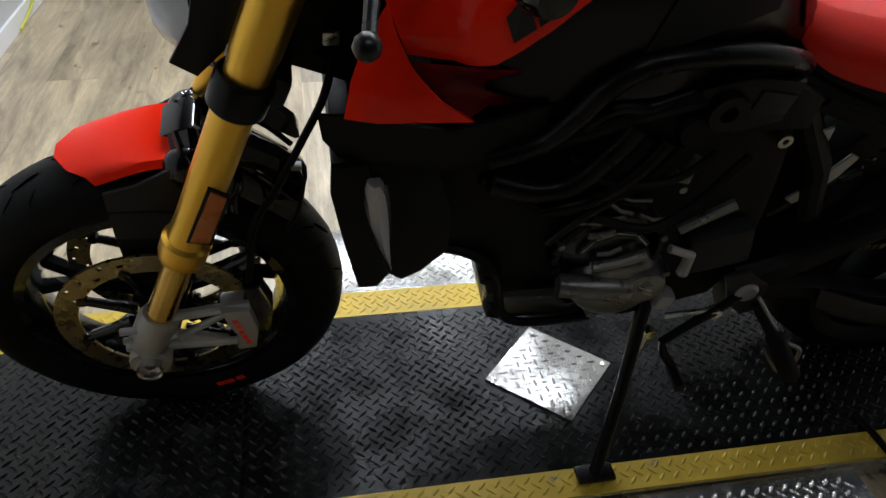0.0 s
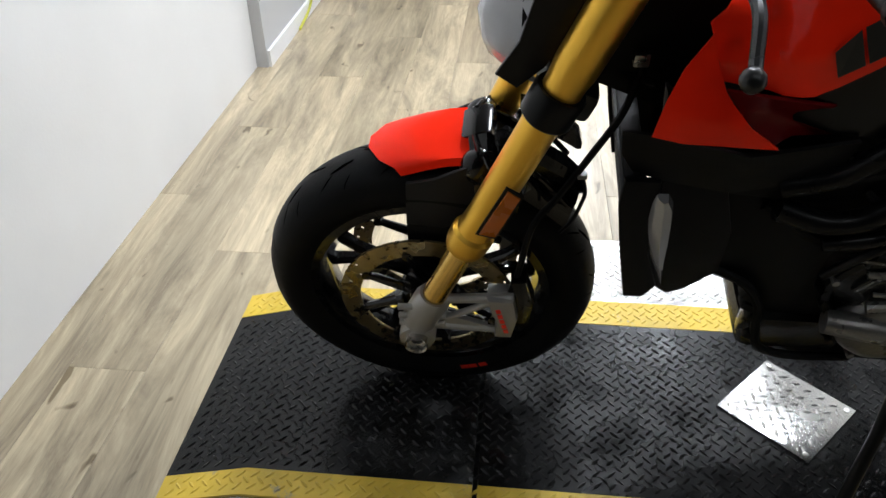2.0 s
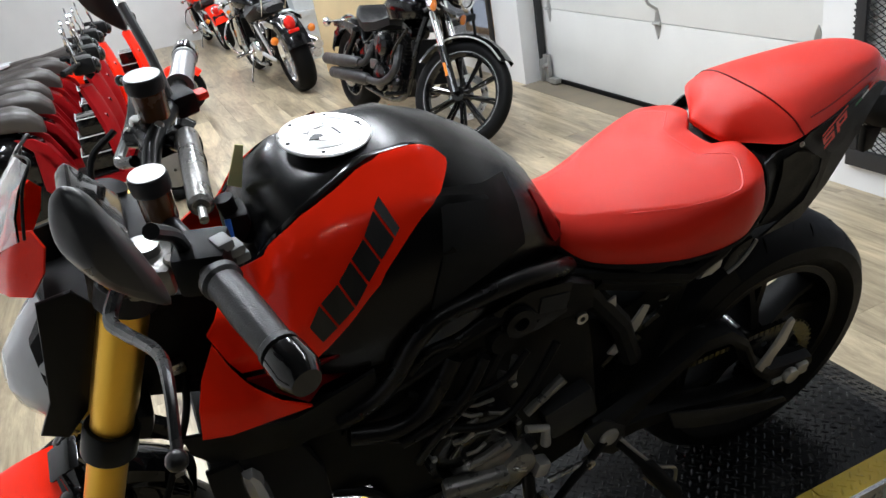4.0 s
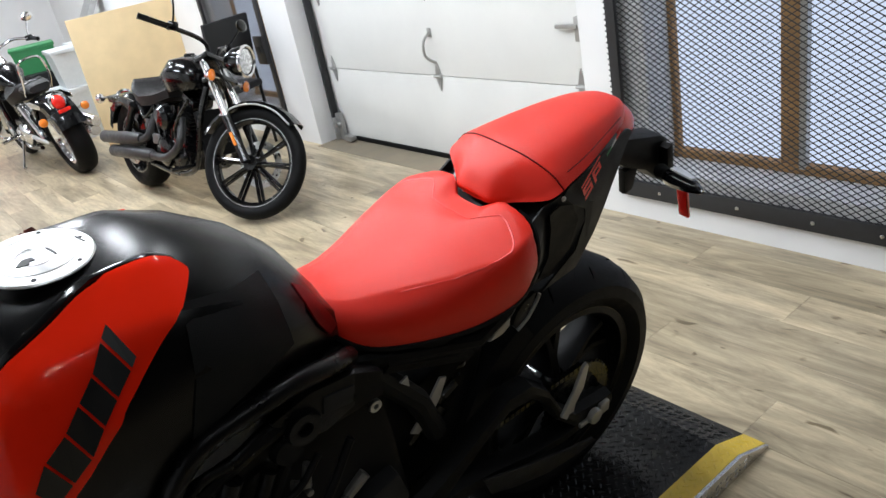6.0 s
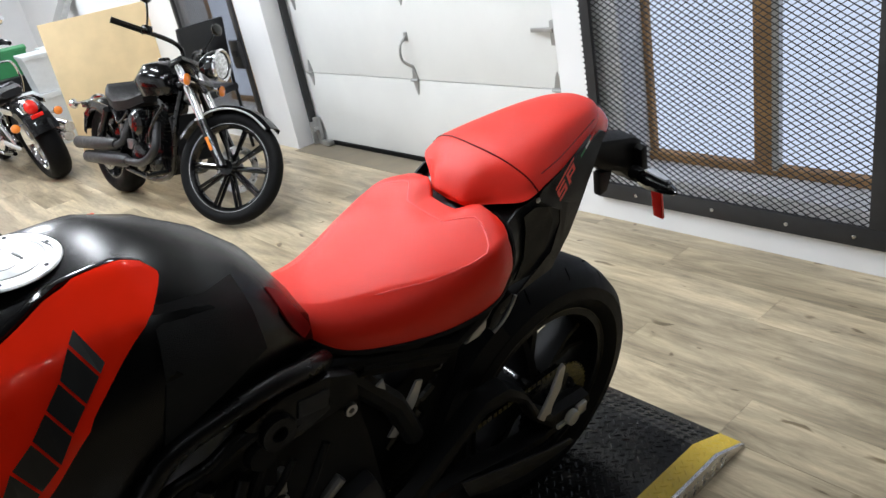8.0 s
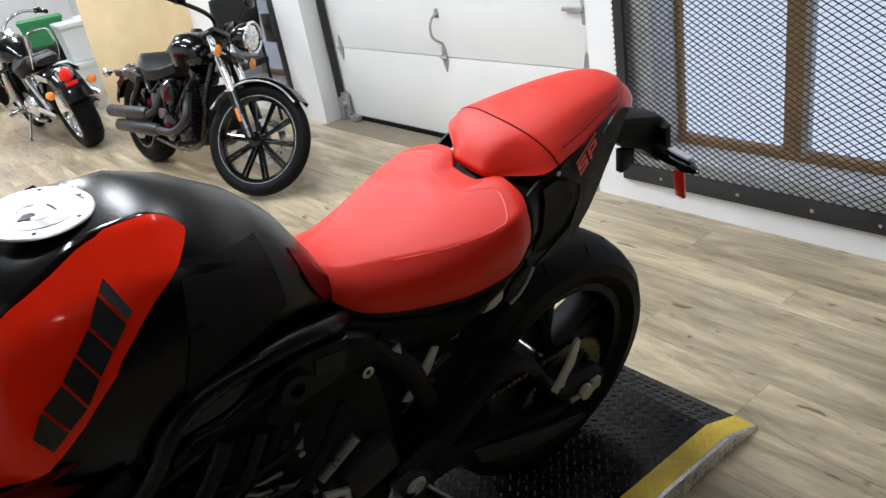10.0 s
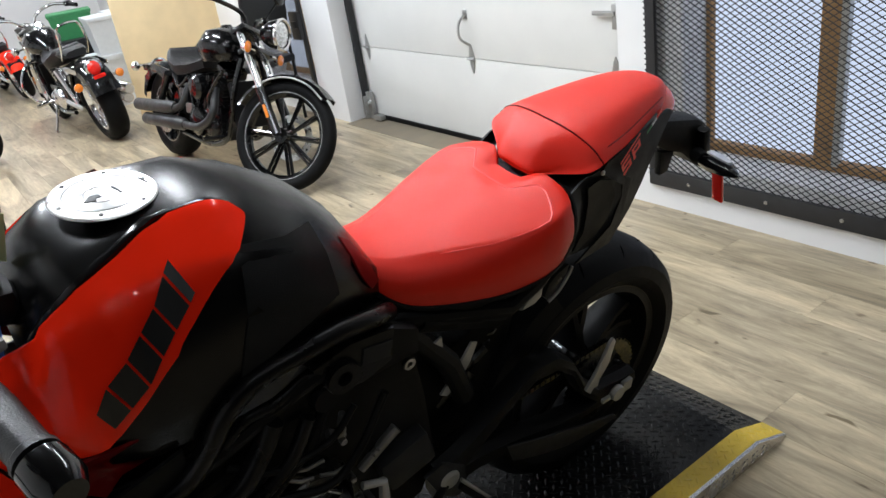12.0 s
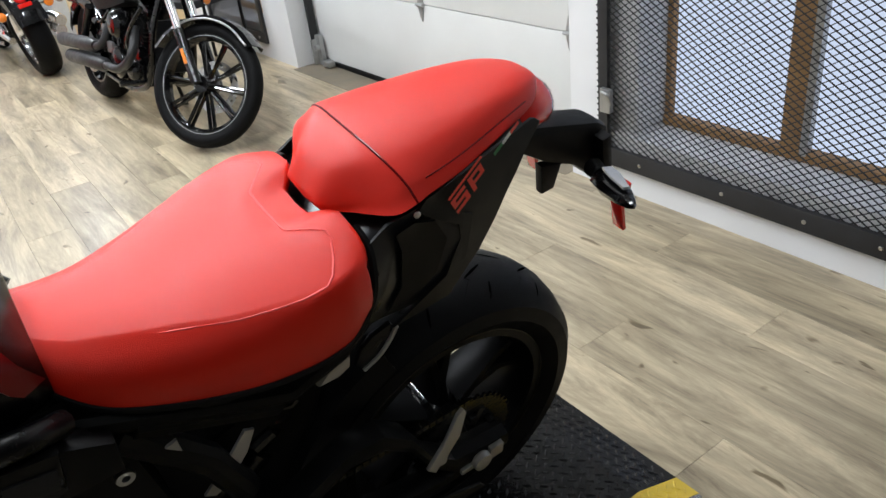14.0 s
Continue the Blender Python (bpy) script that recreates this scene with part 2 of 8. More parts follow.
PLANK = wood_floor()


# ---- building blocks ----
def mesh_of(bm, name, mat, sharp=35):
    bmesh.ops.remove_doubles(bm, verts=bm.verts, dist=1e-6)
    bmesh.ops.recalc_face_normals(bm, faces=bm.faces)
    for f in bm.faces:
        f.smooth = True
    lim = radians(sharp)
    for e in bm.edges:
        e.smooth = len(e.link_faces) == 2 and e.calc_face_angle(0) < lim
    me = bpy.data.meshes.new(name)
    bm.to_mesh(me)
    bm.free()
    me.materials.append(mat)
    return me


def part(name, bm, mat, parent=None, label="", sharp=35, m=None):
    """Links a bmesh as one mesh object, under a thing or part if one is given."""
    if m is not None:
        bmesh.ops.transform(bm, matrix=m, verts=bm.verts)
    ob = new(name, mesh_of(bm, name, mat, sharp))
    if parent is not None:
        ob.parent = parent
    if label:
        ob["label"] = label
    return ob


def box(bm, c, s, rot=None, bev=0.0, seg=2):
    m = Matrix.Translation(c) @ (rot.to_4x4() if rot is not None else Matrix.Identity(4)) @ Matrix.Diagonal((*s, 1))
    got = bmesh.ops.create_cube(bm, size=1, matrix=m)
    if bev:
        edges = {e for v in got["verts"] for e in v.link_edges}
        bmesh.ops.bevel(bm, geom=list(edges), offset=bev, segments=seg, affect="EDGES", profile=0.6)
    return bm


def frame_at(d):
    d = Vector(d).normalized()
    a = Vector((0, 0, 1)) if abs(d.z) < 0.9 else Vector((1, 0, 0))
    u = d.cross(a).normalized()
    return u, d.cross(u).normalized(), d


def loft(bm, rings, cap=True, closed=True):
    made = [[bm.verts.new(p) for p in r] for r in rings]
    n = len(made[0])
    for a, b in zip(made, made[1:]):
        for i in range(n if closed else n - 1):
            j = (i + 1) % n
            q = [a[i], a[j], b[j], b[i]]
            if len(set(q)) == 4:
                bm.faces.new(q)
    if cap and closed:
        bm.faces.new(made[0])
        bm.faces.new(made[-1])
    return bm


def rod(bm, pts, r, n=10, cap=True):
    pts = [Vector(p) for p in pts]
    rs = r if isinstance(r, (list, tuple)) else [r] * len(pts)
    rings = []
    u = None
    for i, p in enumerate(pts):
        d = (pts[min(i + 1, len(pts) - 1)] - pts[max(i - 1, 0)]).normalized()
        if u is None:
            u, w, _ = frame_at(d)
        else:
            u = (u - d * u.dot(d)).normalized()
            w = d.cross(u)
        rings.append([p + (u * math.cos(a) + w * math.sin(a)) * rs[i] for a in (2 * math.pi * k / n for k in range(n))])
    return loft(bm, rings, cap)


def curve_pts(pts, n=8):
    """A smooth line through some points."""
    p = [Vector(q) for q in pts]
    p = [2 * p[0] - p[1], *p, 2 * p[-1] - p[-2]]
    out = []
    for i in range(1, len(p) - 2):
        for k in range(n):
            t = k / n
            a, b, c, d = p[i - 1], p[i], p[i + 1], p[i + 2]
            out.append(0.5 * (2 * b + (c - a) * t + (2 * a - 5 * b + 4 * c - d) * t * t + (3 * b - a - 3 * c + d) * t ** 3))
    out.append(p[-2])
    return out


def hose(bm, pts, r, n=8, k=6):
    return rod(bm, curve_pts(pts, k), r, n)


def lathe(bm, profile, c, axis, n=48):
    """Revolves (radius, height) pairs round an axis through c."""
    u, w, d = frame_at(axis)
    c = Vector(c)
    rings = [[c + d * h + (u * math.cos(a) + w * math.sin(a)) * r for a in (2 * math.pi * k / n for k in range(n))] for r, h in profile]
    return loft(bm, rings, cap=False) if profile[0] == profile[-1] else loft(bm, rings, cap=True)


def plate(bm, outline, y0, y1, bev=0.0, plane="xz"):
    """A flat piece from an outline in a plane, between two offsets along the third axis."""
    place = {"xz": lambda a, b, c: (a, c, b), "xy": lambda a, b, c: (a, b, c), "yz": lambda a, b, c: (c, a, b)}[plane]
    lo = [bm.verts.new(place(a, b, y0)) for a, b in outline]
    hi = [bm.verts.new(place(a, b, y1)) for a, b in outline]
    n = len(lo)
    fs = [bm.faces.new(lo), bm.faces.new(hi)] + [bm.faces.new((lo[i], lo[(i + 1) % n], hi[(i + 1) % n], hi[i])) for i in range(n)]
    if bev:
        bmesh.ops.recalc_face_normals(bm, faces=fs)
        edges = {e for f in fs[:2] for e in f.edges}
        bmesh.ops.bevel(bm, geom=list(edges), offset=bev, segments=2, affect="EDGES", profile=0.6)
    return bm


def B():
    return bmesh.new()


def base(name, m, label, category, group="", kind=""):
    ob = new(name)
    ob.empty_display_size = 0.1
    ob.matrix_world = m
    return tagged(ob, label, category, group, kind)


def ellipsoid(bm, c, s, n=16, rot=None):
    m = Matrix.Translation(c) @ (rot.to_4x4() if rot is not None else Matrix.Identity(4)) @ Matrix.Diagonal((*s, 1))
    bmesh.ops.create_uvsphere(bm, u_segments=n, v_segments=n // 2, radius=1, matrix=m)
    return bm


def slab(name, lo, hi, mat, label, category="wall", bev=0.0, kind="structure"):
    bm = B()
    box(bm, [(a + b) / 2 for a, b in zip(lo, hi)], [b - a for a, b in zip(lo, hi)], bev=bev)
    ob = part(name, bm, mat)
    return tagged(ob, label, category, kind=kind)


floor = slab("floor", (-2.4, -5.0, FLOOR - 0.2), (3.6, 10.2, FLOOR - 0.006), CONCRETE, "greyed oak vinyl plank floor of the showroom", "floor")
# Ceiling and south walls are unseen; their dark paint cuts bounced light.
slab("ceiling", (-2.4, -5.0, CEIL), (3.6, 10.2, CEIL + 0.15), CEILPAINT, "plain unseen ceiling, painted dark to cut bounced light", "ceiling")
slab("wall_south", (-2.4, -5.2, FLOOR - 0.2), (3.6, -5.0, CEIL), DARKWALL, "plain unseen wall, dark grey to cut bounced light")
slab("wall_south_west", (-1.10, -5.0, FLOOR - 0.006), (-0.92, -1.302, CEIL), DARKWALL, "plain unseen wall, dark grey to cut bounced light")
slab("wall_south_east", (2.90, -5.0, FLOOR - 0.006), (3.30, -1.202, CEIL), DARKWALL, "plain unseen wall, dark grey to cut bounced light")
slab("wall_north", (-2.4, 10.0, FLOOR - 0.2), (3.6, 10.2, CEIL), WALLPAINT, "plain white painted end wall")
slab("wall_panel", (-1.10, -1.30, FLOOR - 0.006), (-0.92, 1.79, CEIL), WALLPAINT, "smooth white partition wall beside the lift")
# Greyish walls of the recess, their colour darkened to hold its shade.
slab("wall_grey", (-1.10, 1.792, FLOOR - 0.006), (-0.872, 2.79, CEIL), SHADEDWALL, "greyish white wall with sockets and a cord, shade in its colour")
slab("wall_return", (-1.10, 2.793, FLOOR - 0.006), (-0.68, 2.86, CEIL), SHADEDWALL, "short greyish white return wall, shade in its colour")
slab("trim_return", (-0.678, 2.788, FLOOR - 0.006), (-0.662, 2.865, CEIL), WALLPAINT, "white corner trim board", "trim")
slab("wall_west", (-1.55, 2.86, FLOOR - 0.006), (-1.38, 10.0, CEIL), WALLPAINT, "white painted wall behind the scooters")
slab("baseboard", (-0.871, 1.80, FLOOR - 0.005), (-0.858, 2.785, FLOOR + 0.07), WALLPAINT, "white painted baseboard", "baseboard")

WALL = 2.90
slab("wall_east", (WALL, -1.20, FLOOR - 0.006), (3.30, -0.26, CEIL), WALLPAINT, "white painted wall beside the window")
slab("wall_below_window", (WALL, -0.26, FLOOR - 0.006), (3.30, 0.91, 0.10), WALLPAINT, "white painted wall under the window")
slab("wall_above_window", (WALL, -0.26, 1.60), (3.30, 0.91, CEIL), WALLPAINT, "white painted wall above the window")
slab("wall_pier_a", (WALL, 0.91, FLOOR - 0.006), (3.30, 1.075, CEIL), WALLPAINT, "white painted pier between door and window")
slab("wall_above_door", (WALL, 1.075, 2.25), (3.30, 3.60, CEIL), WALLPAINT, "white painted wall above the door")
slab("wall_pier_b", (WALL, 3.60, FLOOR - 0.006), (3.30, 3.99, CEIL), WALLPAINT, "white painted pier beside the door")
slab("wall_below_window_far", (WALL, 3.99, FLOOR - 0.006), (3.30, 5.05, 0.10), WALLPAINT, "white painted wall under the far window")
slab("wall_above_window_far", (WALL, 3.99, 1.60), (3.30, 5.05, CEIL), WALLPAINT, "white painted wall above the far window")
slab("wall_east_far", (WALL, 5.05, FLOOR - 0.006), (3.30, 10.0, CEIL), WALLPAINT, "white painted wall past the far window")
slab("threshold", (2.86, 1.08, FLOOR - 0.005), (3.20, 3.595, FLOOR + 0.002), CONCRETE, "stained concrete threshold of the garage door", "threshold")
slab("backdrop", (3.5, -3.0, -0.3), (3.55, 10.0, 3.0), DAYLIGHT, "plain pale daylight outside", "backdrop")


def window(name, y0, y1, bars, z0=0.10, z1=1.60):
    win = base(name, Matrix.Identity(4), "brown wooden window behind a black expanded steel grille", "window", kind="structure")
    bm = B()
    box(bm, (3.07, (y0 + y1) / 2, z0 + 0.035), (0.32, y1 - y0 - 0.004, 0.07))
    part("sill", bm, SILL, win, "dusty grey sill")
    for a, b in ((y0 + 0.005, y0 + 0.03), (y1 - 0.13, y1 - 0.004)):
        bm = B()
        box(bm, (3.09, (a + b) / 2, (z0 + z1) / 2 + 0.03), (0.30, b - a, z1 - z0 - 0.07), bev=0.004)
        part("jamb", bm, SILL, win)
    for a, b in bars:
        bm = B()
        box(bm, (3.12, (a + b) / 2, (z0 + z1) / 2 + 0.035), (0.05, b - a, z1 - z0 - 0.075), bev=0.005)
        part("window_frame", bm, FRAMEWOOD, win, "weathered brown wood")
    bm = B()
    box(bm, (3.115, (y0 + y1) / 2, z0 + 0.088), (0.06, y1 - y0 - 0.02, 0.034), bev=0.004)
    part("window_frame", bm, FRAMEWOOD, win)
    for (_, a), (b, _) in zip(bars, bars[1:]):
        bm = B()
        box(bm, (3.125, (a + b) / 2, (z0 + z1) / 2 + 0.05), (0.006, b - a + 0.01, z1 - z0 - 0.12))
        ob = part("pane", bm, DAYLIGHT, win, "frosted pane bright with daylight")
    # The grille: a steel angle frame with expanded mesh.
    gx, w = 2.885, 0.055
    for lo, hi in (((gx - 0.008, y0, z0 - 0.045), (gx + 0.012, y1, z0 + 0.025)), ((gx - 0.008, y0, z1 - 0.03), (gx + 0.012, y1, z1 + 0.03)),
                   ((gx - 0.007, y0, z0 + 0.027), (gx + 0.012, y0 + w, z1 - 0.032)), ((gx - 0.007, y1 - w + 0.01, z0 + 0.027), (gx + 0.012, y1, z1 - 0.032))):
        bm = B()
        box(bm, [(a + b) / 2 for a, b in zip(lo, hi)], [b - a for a, b in zip(lo, hi)], bev=0.002)
        part("grille_frame", bm, FRAMESTEEL, win, "dark painted steel angle")
    for y in (y0 + 0.1, y0 + 0.33, y0 + 0.62, y1 - 0.2):
        bm = B()
        ellipsoid(bm, (gx - 0.009, y, z0 - 0.01), (0.004, 0.008, 0.008), 10)
        part("rivet", bm, STEEL, win)
    verts, faces = [], []
    cw, ch, sw = 0.0375, 0.0225, 0.0014
    ny, nz = int((y1 - y0 - 0.04) / cw) + 1, int((z1 - z0) / ch) + 1

    def strand(p, q):
        (ya, za), (yb, zb) = p, q
        d = math.hypot(yb - ya, zb - za)
        ny_, nz_ = -(zb - za) / d * sw, (yb - ya) / d * sw
        k = len(verts)
        for y, z in ((ya, za), (yb, zb)):
            for s, x in ((1, gx), (-1, gx), (-1, gx + 0.004), (1, gx + 0.004)):
                verts.append((x, y + s * ny_, z + s * nz_))
        for a in range(4):
            b = (a + 1) % 4
            faces.append((k + a, k + b, k + 4 + b, k + 4 + a))

    for i in range(ny):
        for j in range(nz):
            y, z = y0 + 0.02 + i * cw, z0 + j * ch
            strand((y, z), (y + cw / 2, z + ch / 2))
            strand((y + cw / 2, z + ch / 2), (y + cw, z))
            strand((y + cw, z + ch), (y + cw / 2, z + ch / 2))
            strand((y + cw / 2, z + ch / 2), (y, z + ch))
    me = bpy.data.meshes.new("mesh_grille")
    me.from_pydata(verts, [], faces)
    me.materials.append(MESHSTEEL)
    ob = new("mesh_grille", me)
    ob.parent = win
    ob["kind"] = "stuff"
    return win


win = window("window_1", -0.26, 0.91, [(-0.25, -0.20), (0.235, 0.308), (0.755, 0.795)])
bm = B()
box(bm, (3.10, 0.218, 0.87), (0.03, 0.028, 1.36), bev=0.003)
part("window_frame", bm, GALV, win, "grey metal strip beside the mullion")
bm = B()
box(bm, (2.868, 0.86, 0.31), (0.02, 0.05, 0.09), bev=0.004)
hose(bm, [(2.862, 0.87, 0.33), (2.845, 0.86, 0.345), (2.845, 0.835, 0.34), (2.862, 0.83, 0.30)], 0.006)
part("latch", bm, GALV, win, "steel padlock latch")
win2 = window("window_2", 3.99, 5.05, [(4.02, 4.06), (4.42, 4.50), (4.9, 5.0)])
bm = B()
box(bm, (2.86, 4.06, 0.62), (0.03, 0.14, 0.2), bev=0.006)
box(bm, (2.84, 4.06, 0.63), (0.02, 0.08, 0.05), bev=0.01)
part("latch", bm, FRAMESTEEL, win2)


def garage_door():
    d = base("door_1", Matrix.Identity(4), "white sectional garage door with galvanised hinges, closed", "garage door", kind="structure")
    y0, y1, x = 1.09, 3.58, 3.07
    z = FLOOR + 0.03
    for h in (0.475, 0.5, 0.5, 0.5, 0.3):
        bm = B()
        box(bm, (x + 0.02, (y0 + y1) / 2, z + h / 2), (0.04, y1 - y0, h - 0.004), bev=0.004)
        part("door_panel", bm, DOORPAINT, d)
        z += h
    bm = B()
    box(bm, (x + 0.015, (y0 + y1) / 2, FLOOR + 0.016), (0.05, y1 - y0, 0.026), bev=0.006)
    part("bottom_seal", bm, RUBBER, d, "black rubber seal")
    for zz in (FLOOR + 0.505, FLOOR + 1.005, FLOOR + 1.505):
        for y in (1.24, 2.31, 3.46):
            bm = B()
            for s in (1, -1):
                plate(bm, [(y - 0.026, zz + s * 0.004), (y + 0.026, zz + s * 0.004), (y + 0.012, zz + s * 0.06), (y, zz + s * 0.085), (y - 0.012, zz + s * 0.06)], x - 0.006, x - 0.001, plane="yz")
            rod(bm, [(x - 0.012, y - 0.03, zz), (x - 0.012, y + 0.03, zz)], 0.009, 8)
            part("hinge", bm, GALV, d, "galvanised hinge")
    bm = B()
    hose(bm, [(x - 0.002, 2.325, 0.70), (x - 0.05, 2.33, 0.66), (x - 0.052, 2.335, 0.58), (x - 0.004, 2.31, 0.53)], 0.008)
    box(bm, (x - 0.004, 2.325, 0.70), (0.006, 0.03, 0.05), bev=0.002)
    part("door_handle", bm, GALV, d)
    bm = B()
    box(bm, (x - 0.012, 1.19, 0.72), (0.025, 0.09, 0.11), bev=0.004)
    box(bm, (x - 0.025, 1.28, 0.735), (0.016, 0.13, 0.02), bev=0.004)
    part("lock", bm, GALV, d, "galvanised slide lock")
    for y in (3.555, 1.12):
        bm = B()
        box(bm, (x - 0.035, y, 1.0), (0.05, 0.022, 2.1 - 0.05), bev=0.003)
        part("track", bm, FRAMESTEEL, d, "dark steel track")
    bm = B()
    box(bm, (x - 0.03, 3.51, FLOOR + 0.10), (0.03, 0.06, 0.19), bev=0.003)
    box(bm, (x - 0.05, 3.53, FLOOR + 0.09), (0.06, 0.012, 0.16), bev=0.003)
    box(bm, (x - 0.045, 3.40, FLOOR + 0.03), (0.05, 0.09, 0.035), bev=0.006)
    rod(bm, [(x - 0.07, 3.50, FLOOR + 0.12), (x - 0.02, 3.50, FLOOR + 0.12)], 0.018, 12)
    part("bottom_bracket", bm, GALV, d)


garage_door()


def lamp_fixture(x, y, turn):
    m = Matrix.Translation((x, y, CEIL)) @ Matrix.Rotation(radians(turn), 4, "Z")
    t = base("ceiling_light", m, "unseen white ceiling batten light with two tubes, switched on", "ceiling light", "ceiling lights")
    bm = B()
    box(bm, (0, 0, -0.03), (1.25, 0.16, 0.058), bev=0.008)
    part("housing", bm, WALLPAINT, t)
    for s in (-0.045, 0.045):
        bm = B()
        rod(bm, [(-0.59, s, -0.075), (0.59, s, -0.075)], 0.014, 12)
        part("tube", bm, TUBE, t, "glowing white tube")
    return t


# Battens hang out of view; the last is added to brighten the end wall.
LIGHTS = [(0.30, 1.0, 90, 56), (1.45, 1.3, 90, 38), (-0.1, 3.8, 90, 60), (1.35, 3.8, 90, 62), (1.95, 0.35, 90, 18), (0.8, 5.7, 90, 62), (1.9, 7.4, 90, 50), (0.5, 8.9, 90, 26)]
for x, y, turn, power in LIGHTS:
    lamp_fixture(x, y, turn)
    la = bpy.data.lights.new("batten", "AREA")
    la.shape, la.size, la.size_y, la.energy, la.color = "RECTANGLE", 1.2, 0.14, power, (0.88, 0.945, 1.025)
    lo = new("batten", la)
    lo.matrix_world = Matrix.Translation((x, y, CEIL - 0.10)) @ Matrix.Rotation(radians(turn), 4, "Z")


def spot_track(x, y, power):
    """A short ceiling track with three round lamps."""
    t = base("track_light", Matrix.Translation((x, y, CEIL)), "black ceiling track with three round lamps, switched on", "track light", "ceiling lights")
    bm = B()
    box(bm, (0, 0, -0.012), (0.7, 0.035, 0.022), bev=0.003)
    part("track", bm, SATIN, t)
    for dx in (-0.26, 0.02, 0.24):
        bm = B()
        lathe(bm, [(0.001, 0.0), (0.045, 0.0), (0.055, -0.02), (0.055, -0.11), (0.050, -0.115), (0.045, -0.105), (0.001, -0.10)], (dx, 0, -0.024), (0, 0, 1), 20)
        head = part("lamp_head", bm, SATIN, t)
        bm = B()
        lathe(bm, [(0.001, -0.101), (0.044, -0.1055), (0.044, -0.108), (0.001, -0.112)], (dx, 0, -0.024), (0, 0, 1), 20)
        part("lamp_face", bm, TUBE, head, "glowing lamp face")
        la = bpy.data.lights.new("spot_lamp", "AREA")
        la.shape, la.size, la.energy, la.color = "DISK", 0.065, power, (0.885, 0.955, 1.0)
        lo = new("spot_lamp", la)
        lo.matrix_world = Matrix.Translation((x + dx, y, CEIL - 0.142))


spot_track(0.35, -1.85, 1.6)
spot_track(1.75, -1.85, 1.6)


# ---- wall fittings ----
bm = B()
hose(bm, [(-0.862, 2.66, 1.6), (-0.862, 2.66, 1.0), (-0.86, 2.655, 0.6), (-0.86, 2.66, 0.3), (-0.86, 2.62, 0.12), (-0.85, 2.45, 0.0), (-0.84, 2.2, -0.03)], 0.006, 6)
tagged(part("hanging_cord", bm, CORD), "yellow green extension cord hanging down the wall", "cord")
bm = B()
hose(bm, [(-0.862, 2.69, 1.6), (-0.86, 2.73, 0.9), (-0.83, 2.78, 0.65), (-0.79, 2.782, 0.5), (-0.80, 2.78, 0.38), (-0.855, 2.70, 0.33), (-0.855, 2.55, 0.38), (-0.855, 2.49, 0.42)], 0.006, 6)
tagged(part("looped_cord", bm, CORD), "yellow green cord looped to a black plug box", "cord")
t = base("thermostat", Matrix.Translation((-0.872, 2.32, 0.69)), "brown grey plastic thermostat on the wall", "thermostat")
bm = B()
box(bm, (0.012, 0, 0), (0.024, 0.22, 0.12), bev=0.004)
part("housing", bm, BROWNPLASTIC, t)
bm = B()
box(bm, (0.025, -0.02, 0.03), (0.004, 0.1, 0.03), bev=0.001)
part("window", bm, BLACKPRINT, t)
t = base("socket_box", Matrix.Translation((-0.872, 2.50, 0.40)), "black plug box on the wall", "socket")
bm = B()
box(bm, (0.02, 0, 0.0), (0.04, 0.11, 0.14), Matrix.Rotation(0.25, 3, "X"), bev=0.008)
part("housing", bm, PLASTIC, t)
t = base("wall_socket", Matrix.Translation((-0.765, 2.79, 0.36)), "beige plastic wall socket plate", "socket")
bm = B()
box(bm, (0, -0.004, 0), (0.11, 0.008, 0.10), bev=0.003)
part("cover", bm, BEIGE, t)
for s in (-0.04, 0.04):
    bm = B()
    ellipsoid(bm, (s, -0.009, 0.03), (0.004, 0.002, 0.004), 8)
    part("screw", bm, STEEL, t)


# ---- the motorcycle lift ----
def tread_mesh(name, x0, x1, y0, y1, height, mat, skip=None, pitch=0.0195):
    """Raised lozenges of a tread plate over a rectangle, each at right angles to its neighbours; height(x) gives the plate's top."""
    verts, faces = [], []
    g = pitch / math.sqrt(2)
    m = 0.010
    for i in range(int((x1 - x0) / g) + 1):
        for j in range(int((y1 - y0) / g) + 1):
            if (i + j) % 2:
                continue
            x, y = x0 + i * g, y0 + j * g
            if not (x0 + m < x < x1 - m and y0 + m * 0.7 < y < y1 - m * 0.7) or (skip and skip(x, y)):
                continue
            a = (math.pi / 4 if i % 2 else -math.pi / 4) + random.uniform(-0.04, 0.04)
            k = len(verts)
            c, s = math.cos(a), math.sin(a)
            for px, py, pz in ((0.0125, 0, 0), (0.004, 0.0036, 0), (-0.004, 0.0036, 0), (-0.0125, 0, 0), (-0.004, -0.0036, 0), (0.004, -0.0036, 0), (0.0065, 0, 1), (-0.0065, 0, 1)):
                qx, qy = x + px * c - py * s, y + px * s + py * c
                verts.append((qx, qy, height(qx) + (0.0023 if pz else -0.0003)))
            for f in ((0, 1, 6), (1, 2, 7, 6), (2, 3, 7), (3, 4, 7), (4, 5, 6, 7), (5, 0, 6)):
                faces.append([k + q for q in f])
    me = bpy.data.meshes.new(name)
    me.from_pydata(verts, [], faces)
    me.materials.append(mat)
    return me


LX = (-0.48, -0.31, 0.120, 1.455, 1.79, 1.912)
LY = (-0.305, -0.245, 0.225, 0.31)


def lift_top(x):
    if x < LX[1]:
        return FLOOR + 0.004 + (0 - FLOOR - 0.004) * (x - LX[0]) / (LX[1] - LX[0])
    if x > LX[4]:
        return FLOOR + 0.004 + (0 - FLOOR - 0.004) * (LX[5] - x) / (LX[5] - LX[4])
    return 0.0


